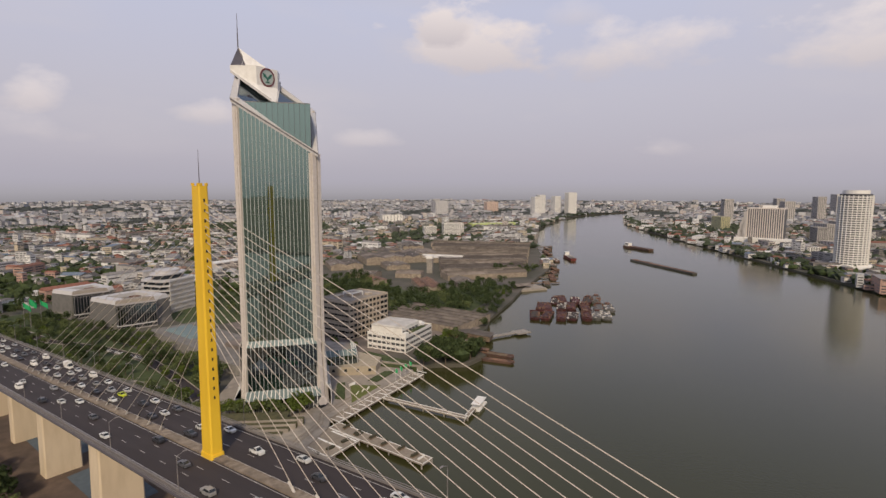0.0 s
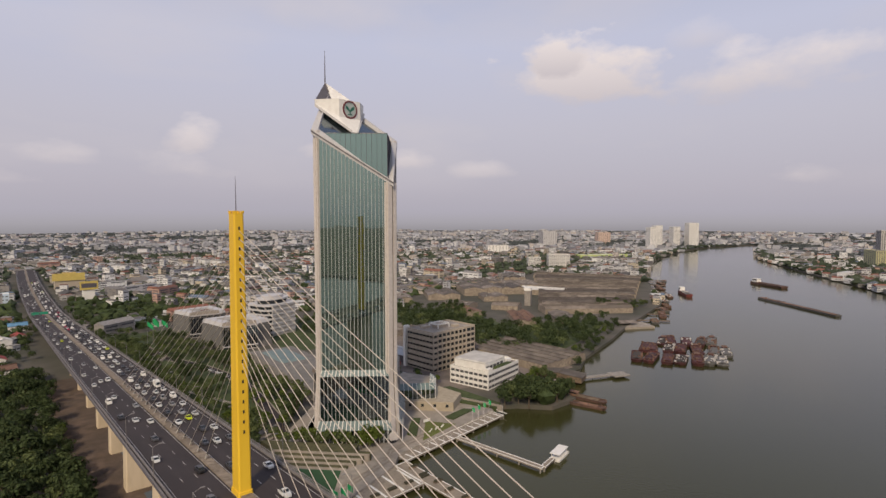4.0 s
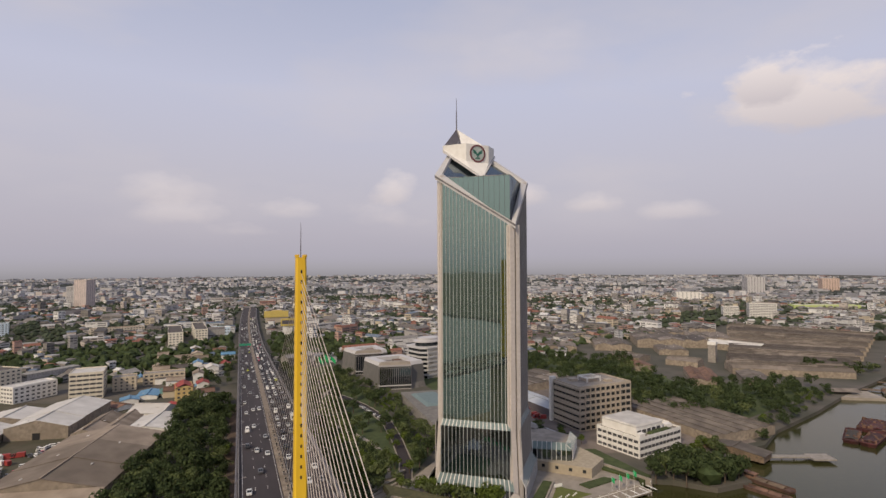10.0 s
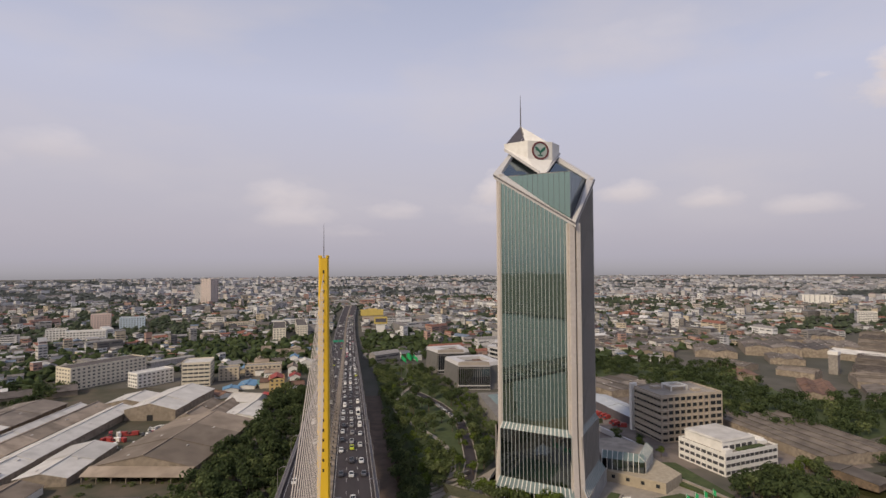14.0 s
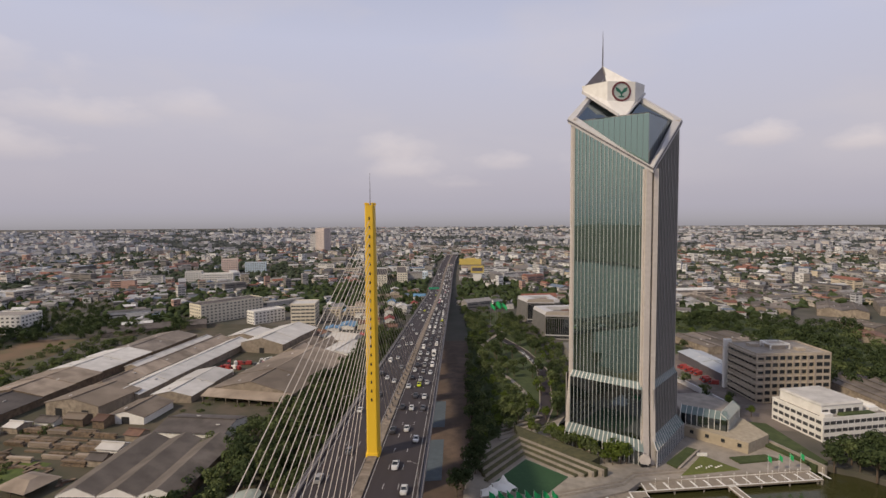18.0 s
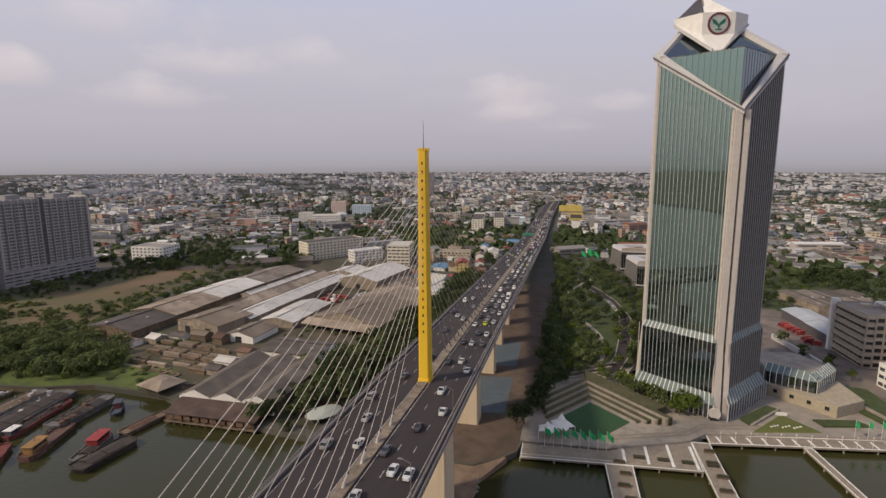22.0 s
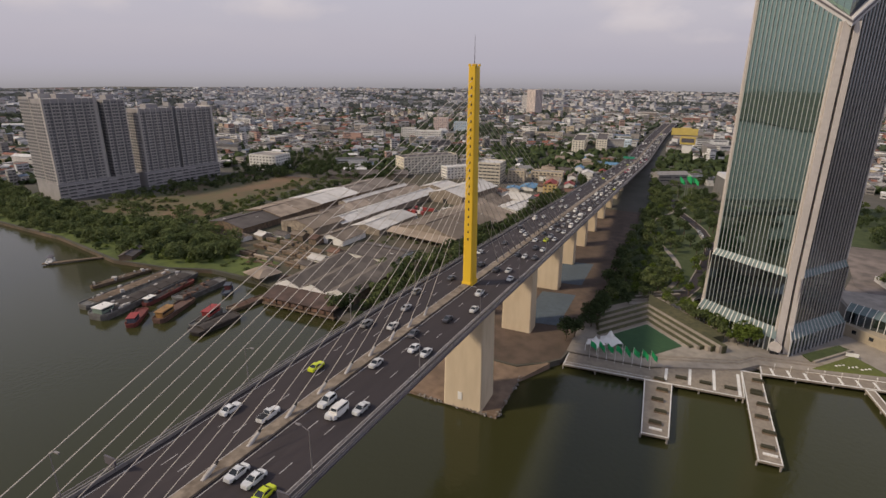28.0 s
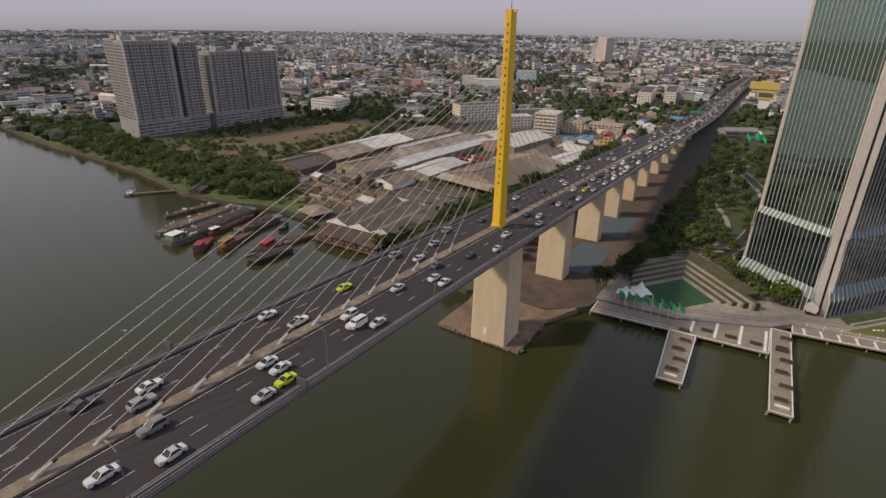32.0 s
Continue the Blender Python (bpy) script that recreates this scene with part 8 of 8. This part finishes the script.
wood("field_woods", [(-446, 100), (-405, 96), (-400, 200), (-372, 330), (-425, 345)], 130, [1, 5, 2, 4], 0.5, 0.85, 5.0, "belt of olive trees before the condominiums", G - 2.0)
wood("field_scrub", [(-330, 60), (-205, 66), (-240, 104), (-330, 110)], 60, [1, 5, 4, 1], 0.5, 0.8, 5.0, "olive scrub on the river bank", G - 2.4)
wood("yard_woods", [(-100, 100), (-60, 60), (-40, 60), (-46, 150), (-70, 170)], 36, [0, 3, 1], 0.7, 1.0, 5.0, "trees between the sheds and the bridge")
wood("park_woods", [(92, 300), (112, 306), (104, 345), (88, 440), (66, 430), (70, 340)], 60, [0, 2, 5], 0.6, 0.95, 6.0, "park trees round the glass offices")
wood("field_scrub", [(-425, 112), (-300, 118), (-285, 190), (-300, 250), (-330, 190), (-400, 170)], 85, [1, 5, 4, 2], 0.5, 0.9, 5.0, "olive scrub on the dry field", G - 2.6)
wood("field_scrub", [(-290, 140), (-262, 128), (-256, 240), (-275, 330), (-300, 330)], 60, [1, 5, 0], 0.6, 0.95, 5.0, "olive trees along the timber sheds", G - 2.2)

# yard scrub between the sheds and the log piles
for po in ([(-196, 64), (-150, 58), (-132, 66), (-150, 80), (-196, 84)], [(-212, 118), (-196, 112), (-176, 124), (-190, 134)], [(-140, 150), (-128, 150), (-126, 196), (-136, 196)], [(-120, 160), (-86, 150), (-80, 162), (-118, 172)]):
    wood("yard_scrub", po, 16, [1, 5, 4], 0.3, 0.5, 3.5, "green scrub between the sheds", G - 1.4)
wood("bank_trees", [(-290, 62), (-215, 62), (-205, 84), (-262, 104), (-300, 92)], 40, [1, 5, 1], 0.8, 1.2, 7.0, "big rounded olive-green trees on the bank", G - 2.0)
wood("bank_trees", [(-100, 46), (-70, 36), (-58, 40), (-74, 70), (-84, 70)], 10, [1, 0, 4], 0.7, 1.0, 6.0, "bright trees leaning over the river", G - 1.4)

# dark trees beside the pier
for k, x, y, sc in ((0, 23.5, 60.5, 0.95), (3, 26.5, 65.5, 0.85), (2, 28.5, 77.0, 0.9), (0, 29.0, 86.0, 0.9)):
    plant(k, x, y, sc, G, "trees beside the pier")

# ---------------------------------------------------------------- the town, out to the haze
rs = np.random.RandomState(7)
CLEAR = [  # places built by hand above
    [(-30, -200), (-26, 640), (26, 640), (30, -200)],
    [(20, 40), (190, 80), (300, 108), (420, 150), (600, 205), (880, 360), (800, 570), (620, 530), (420, 490), (360, 420), (250, 420), (245, 520), (150, 520), (22, 470)],
    [(-275, 40), (-20, 20), (-20, 450), (-110, 460), (-280, 480), (-275, 330)],
    [(-600, 55), (-260, 40), (-260, 380), (-520, 330), (-600, 130)],
    [(-480, 335), (-345, 335), (-350, 405), (-385, 455), (-425, 545), (-475, 545)],
]


def cover(x, y, s):
    """A smooth map of woods and open ground over the plan, 0 to 1."""
    a = np.sin(x / (130 * s) + 1.7) * np.cos(y / (95 * s) - 0.6) + np.sin((x + 0.7 * y) / (210 * s)) * 0.8 + np.cos((y - 0.45 * x) / (62 * s) + 2.0) * 0.6 + np.sin(x / (37 * s) + y / (51 * s)) * 0.5 + np.cos(x / (71 * s) - y / (29 * s)) * 0.45
    return (a + 2.6) / 5.2


def scatter(r0, r1, pitch):
    """Jittered grid points on land in a ring round the bridge head."""
    n = int(2 * r1 / pitch)
    gx, gy = np.meshgrid(np.arange(n) * pitch - r1, np.arange(n) * pitch - r1)
    x, y = gx.ravel() + rs.uniform(-0.35, 0.35, gx.size) * pitch, gy.ravel() + rs.uniform(-0.35, 0.35, gx.size) * pitch
    d = np.hypot(x, y + 140)
    ok = (d >= r0) & (d < r1) & (y > -650)
    az = np.degrees(np.arctan2(x, y + 140))
    ok &= (az > -82) & (az < 116)
    x, y = x[ok], y[ok]
    land = inside_np(LAND_A, x, y) | inside_np(LAND_B, x, y)
    for p in CLEAR + FAR_BLOCKS:
        land &= ~inside_np(p, x, y)
    road = np.abs(x - np.where(y > 700, (y - 700) ** 2 * 0.00003, 0)) < 26
    land &= ~(road & (y < 1300))
    return x[land], y[land]


def mesh_np(name, v, quads, tris, material):
    me = bpy.data.meshes.new(name)
    nq, nt = len(quads), len(tris)
    me.vertices.add(len(v))
    me.vertices.foreach_set("co", v.astype(np.float32).ravel())
    me.loops.add(4 * nq + 3 * nt)
    me.loops.foreach_set("vertex_index", np.concatenate([quads.ravel(), tris.ravel()]).astype(np.int32))
    me.polygons.add(nq + nt)
    me.polygons.foreach_set("loop_start", np.concatenate([np.arange(nq) * 4, 4 * nq + np.arange(nt) * 3]).astype(np.int32))
    me.update(calc_edges=True)
    me.validate()
    me.polygons.foreach_set("use_smooth", np.zeros(nq + nt, dtype=bool))
    me.materials.append(material)
    return me


def town(name, r0, r1, pitch, smin, smax, tall, wood):
    """Houses as walls and roofs, with dark openings, and tree clumps in the wooded parts."""
    x, y = scatter(r0, r1, pitch)
    c = cover(x, y, 1.0 if r0 < 2000 else 2.0) + rs.uniform(-0.42, 0.42, len(x)) * (1.0 if r0 < 1500 else 0.6)
    tree = c > wood
    hx, hy = x[~tree], y[~tree]
    n = len(hx)
    turn = np.round(cover(hx * 0.3, hy * 0.3, 1.0) * 9) * 0.35 + np.where(rs.rand(n) < 0.5, 0, math.pi / 2) + rs.normal(0, 0.05, n)
    w, d = rs.uniform(smin, smax, n), rs.uniform(smin * 1.1, smax * 1.5, n)
    h = rs.uniform(4.0, 8.5, n)
    big = rs.rand(n) < tall
    h = np.where(big, rs.uniform(10, 22, n), h)
    hall = rs.rand(n) < (0.04 if r0 < 1500 else 0.06)
    w, d, h = np.where(hall, w * 1.9, w), np.where(hall, d * 1.8, d), np.where(hall, 6.0, h)
    terrace = rs.rand(n) < 0.05   # long rows and slabs
    w, d, h = np.where(terrace, rs.uniform(9, 14, n), w), np.where(terrace, rs.uniform(26, 55, n), d), np.where(terrace, rs.uniform(8, 17, n), h)
    flat_ = (rs.rand(n) < 0.42) | big | (terrace & (rs.rand(n) < 0.6))
    rise = np.where(flat_, 0.0, w * rs.uniform(0.16, 0.26, n))
    cs, sn = np.cos(turn), np.sin(turn)

    def put(lx, ly, z):
        return np.stack([hx[:, None] + lx * cs[:, None] - ly * sn[:, None], hy[:, None] + lx * sn[:, None] + ly * cs[:, None], z], -1)

    sx = np.array([-0.5, 0.5, 0.5, -0.5])
    sy = np.array([-0.5, -0.5, 0.5, 0.5])
    lo = put(sx * w[:, None], sy * d[:, None], np.full((n, 4), G - 0.5))
    hi = put(sx * w[:, None], sy * d[:, None], G + np.repeat(h[:, None], 4, 1))
    v = np.concatenate([lo, hi], 1).reshape(-1, 3)
    b = np.arange(n)[:, None] * 8
    q = np.concatenate([b + np.array(f) for f in ((0, 1, 5, 4), (1, 2, 6, 5), (2, 3, 7, 6), (3, 0, 4, 7))], 0)
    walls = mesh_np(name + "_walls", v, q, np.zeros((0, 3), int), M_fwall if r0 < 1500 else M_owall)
    # roofs: eaves, ridge, gables
    o = 0.5
    ev = put(sx * (w[:, None] + 2 * o), sy * (d[:, None] + 2 * o), G + np.repeat(h[:, None], 4, 1) + np.where(flat_, 0.05, -0.15)[:, None])
    rg = put(np.zeros((n, 2)), np.array([-0.5, 0.5]) * (d[:, None] + 2 * o), G + (h + rise + 0.06)[:, None] * np.ones((1, 2)))
    v2 = np.concatenate([ev, rg], 1).reshape(-1, 3)
    b = np.arange(n)[:, None] * 6
    q2 = np.concatenate([b + np.array(f) for f in ((0, 4, 5, 3), (4, 1, 2, 5))], 0)
    t2 = np.concatenate([b + np.array(f) for f in ((0, 1, 4), (2, 3, 5))], 0)
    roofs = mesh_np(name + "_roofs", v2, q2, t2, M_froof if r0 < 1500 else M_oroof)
    tagged(new(name + "_walls", walls), "crowded low houses with pale stained walls", "houses", kind="stuff")
    tagged(new(name + "_roofs", roofs), "crowded grey, white and rust-red roofs", "roofs", kind="stuff")
    # dark rows of openings on the long and short sides: flat panes with the shade as colour
    if r1 < 2500:
        vs, qs, k0 = [], [], 0
        for side, lo_, hi_ in ((0, -0.43, -0.06), (0, 0.06, 0.43), (1, -0.44, -0.18), (1, -0.1, 0.12), (1, 0.2, 0.44), (2, -0.4, 0.4), (3, -0.44, -0.06), (3, 0.06, 0.44)):
            for lev in range(7):
                sel = (h > 3.2 * (lev + 1)) & (rs.rand(n) < 0.7)
                m = sel.nonzero()[0]
                if not len(m):
                    continue
                zz0, zz1 = G + 1.2 + 3.2 * lev, G + 2.6 + 3.2 * lev
                e = 0.06
                if side in (0, 2):
                    s = -1 if side == 0 else 1
                    lx = np.array([lo_, hi_, hi_, lo_]) * s * -1
                    P = lambda arr: arr[m][:, None]
                    X, Y = lx * P(w), s * (P(d) * 0.5 + e) * np.ones((1, 4))
                else:
                    s = -1 if side == 3 else 1
                    P = lambda arr: arr[m][:, None]
                    X, Y = s * (P(w) * 0.5 + e) * np.ones((1, 4)), np.array([lo_, hi_, hi_, lo_]) * s * P(d)
                Z = np.array([zz0, zz0, zz1, zz1]) * np.ones((len(m), 1))
                vv = np.stack([hx[m][:, None] + X * cs[m][:, None] - Y * sn[m][:, None], hy[m][:, None] + X * sn[m][:, None] + Y * cs[m][:, None], Z], -1).reshape(-1, 3)
                vs.append(vv)
                qs.append(np.arange(len(m) * 4).reshape(-1, 4) + k0)
                k0 += len(m) * 4
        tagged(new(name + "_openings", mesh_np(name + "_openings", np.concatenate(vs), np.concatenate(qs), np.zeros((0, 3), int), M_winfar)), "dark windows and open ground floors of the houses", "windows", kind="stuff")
    # woods
    tx, ty = x[tree], y[tree]
    extra = rs.rand(n) < (0.75 if r0 < 1500 else 0.6)
    tx, ty = np.concatenate([tx, hx[extra] + pitch * 0.5]), np.concatenate([ty, hy[extra] + pitch * 0.45])
    okl = inside_np(LAND_A, tx, ty) | inside_np(LAND_B, tx, ty)
    tx, ty = tx[okl], ty[okl]
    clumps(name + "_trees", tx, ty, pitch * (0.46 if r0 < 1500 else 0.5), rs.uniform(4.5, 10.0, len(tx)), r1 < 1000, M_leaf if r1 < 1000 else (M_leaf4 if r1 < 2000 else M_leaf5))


OCT_V = np.array([(1, 0, 0), (0, 1, 0), (-1, 0, 0), (0, -1, 0), (0.1, 0, 1), (0, 0, -1)])
OCT_F = np.array([(0, 1, 4), (1, 2, 4), (2, 3, 4), (3, 0, 4), (1, 0, 5), (2, 1, 5), (3, 2, 5), (0, 3, 5)])
ICO1 = bmesh.new()
bmesh.ops.create_icosphere(ICO1, subdivisions=1, radius=1.0)
ICO1_V = np.array([v.co[:] for v in ICO1.verts])
ICO1_F = np.array([[v.index for v in f.verts] for f in ICO1.faces])
ICO1.free()


def clumps(name, x, y, r, h, fine=False, leaves=None):
    V, F = (ICO1_V, ICO1_F) if fine else (OCT_V, OCT_F)
    n = len(x)
    if not n:
        return
    k = len(V)
    rad = r * rs.uniform(0.6, 1.15, n)
    jit = 1 + rs.uniform(-0.42, 0.42, (n, k))
    v = V[None] * jit[:, :, None]
    v = v * np.stack([rad, rad * rs.uniform(0.7, 1.3, n), h * 0.55], -1)[:, None, :]
    v = v + np.stack([x, y, G + h * 0.42], -1)[:, None, :]
    f = (F[None] + (np.arange(n) * k)[:, None, None]).reshape(-1, 3)
    me = mesh_np(name, v.reshape(-1, 3), np.zeros((0, 4), int), f, leaves or M_leaf)
    tagged(new(name, me), "scattered dark green trees between the houses", "trees", kind="stuff")


town("near_town", 300, 900, 12.5, 5.5, 10.0, 0.05, 0.43)
town("middle_town", 900, 1900, 17.0, 7.0, 13.0, 0.08, 0.42)
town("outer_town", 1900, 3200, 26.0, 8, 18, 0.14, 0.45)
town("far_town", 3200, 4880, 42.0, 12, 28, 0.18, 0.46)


def bank_trees(name, shore, gap, inland):
    """A row of trees standing along a stretch of shore."""
    px, py = [], []
    for (x0, y0), (x1, y1) in zip(shore, shore[1:]):
        L = math.hypot(x1 - x0, y1 - y0)
        nx, ny = -(y1 - y0) / L * inland, (x1 - x0) / L * inland
        for i in range(int(L // gap)):
            k = (i + rs.rand()) * gap / L
            f = rs.uniform(0.5, 1.5)
            if rs.rand() < 0.8:
                px.append(x0 + (x1 - x0) * k + nx * f)
                py.append(y0 + (y1 - y0) * k + ny * f)
    px, py = np.array(px), np.array(py)
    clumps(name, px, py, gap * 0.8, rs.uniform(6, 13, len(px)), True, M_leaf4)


bank_trees("far_bank_trees", FAR_SHORE[4:15], 9.0, 14.0)
bank_trees("far_bank_trees", FAR_SHORE[4:15], 14.0, 30.0)
bank_trees("upstream_bank_trees", NEAR_SHORE[-10:-3], 12.0, 14.0)
bank_trees("downstream_bank_trees", NEAR_SHORE[1:7], 12.0, 14.0)
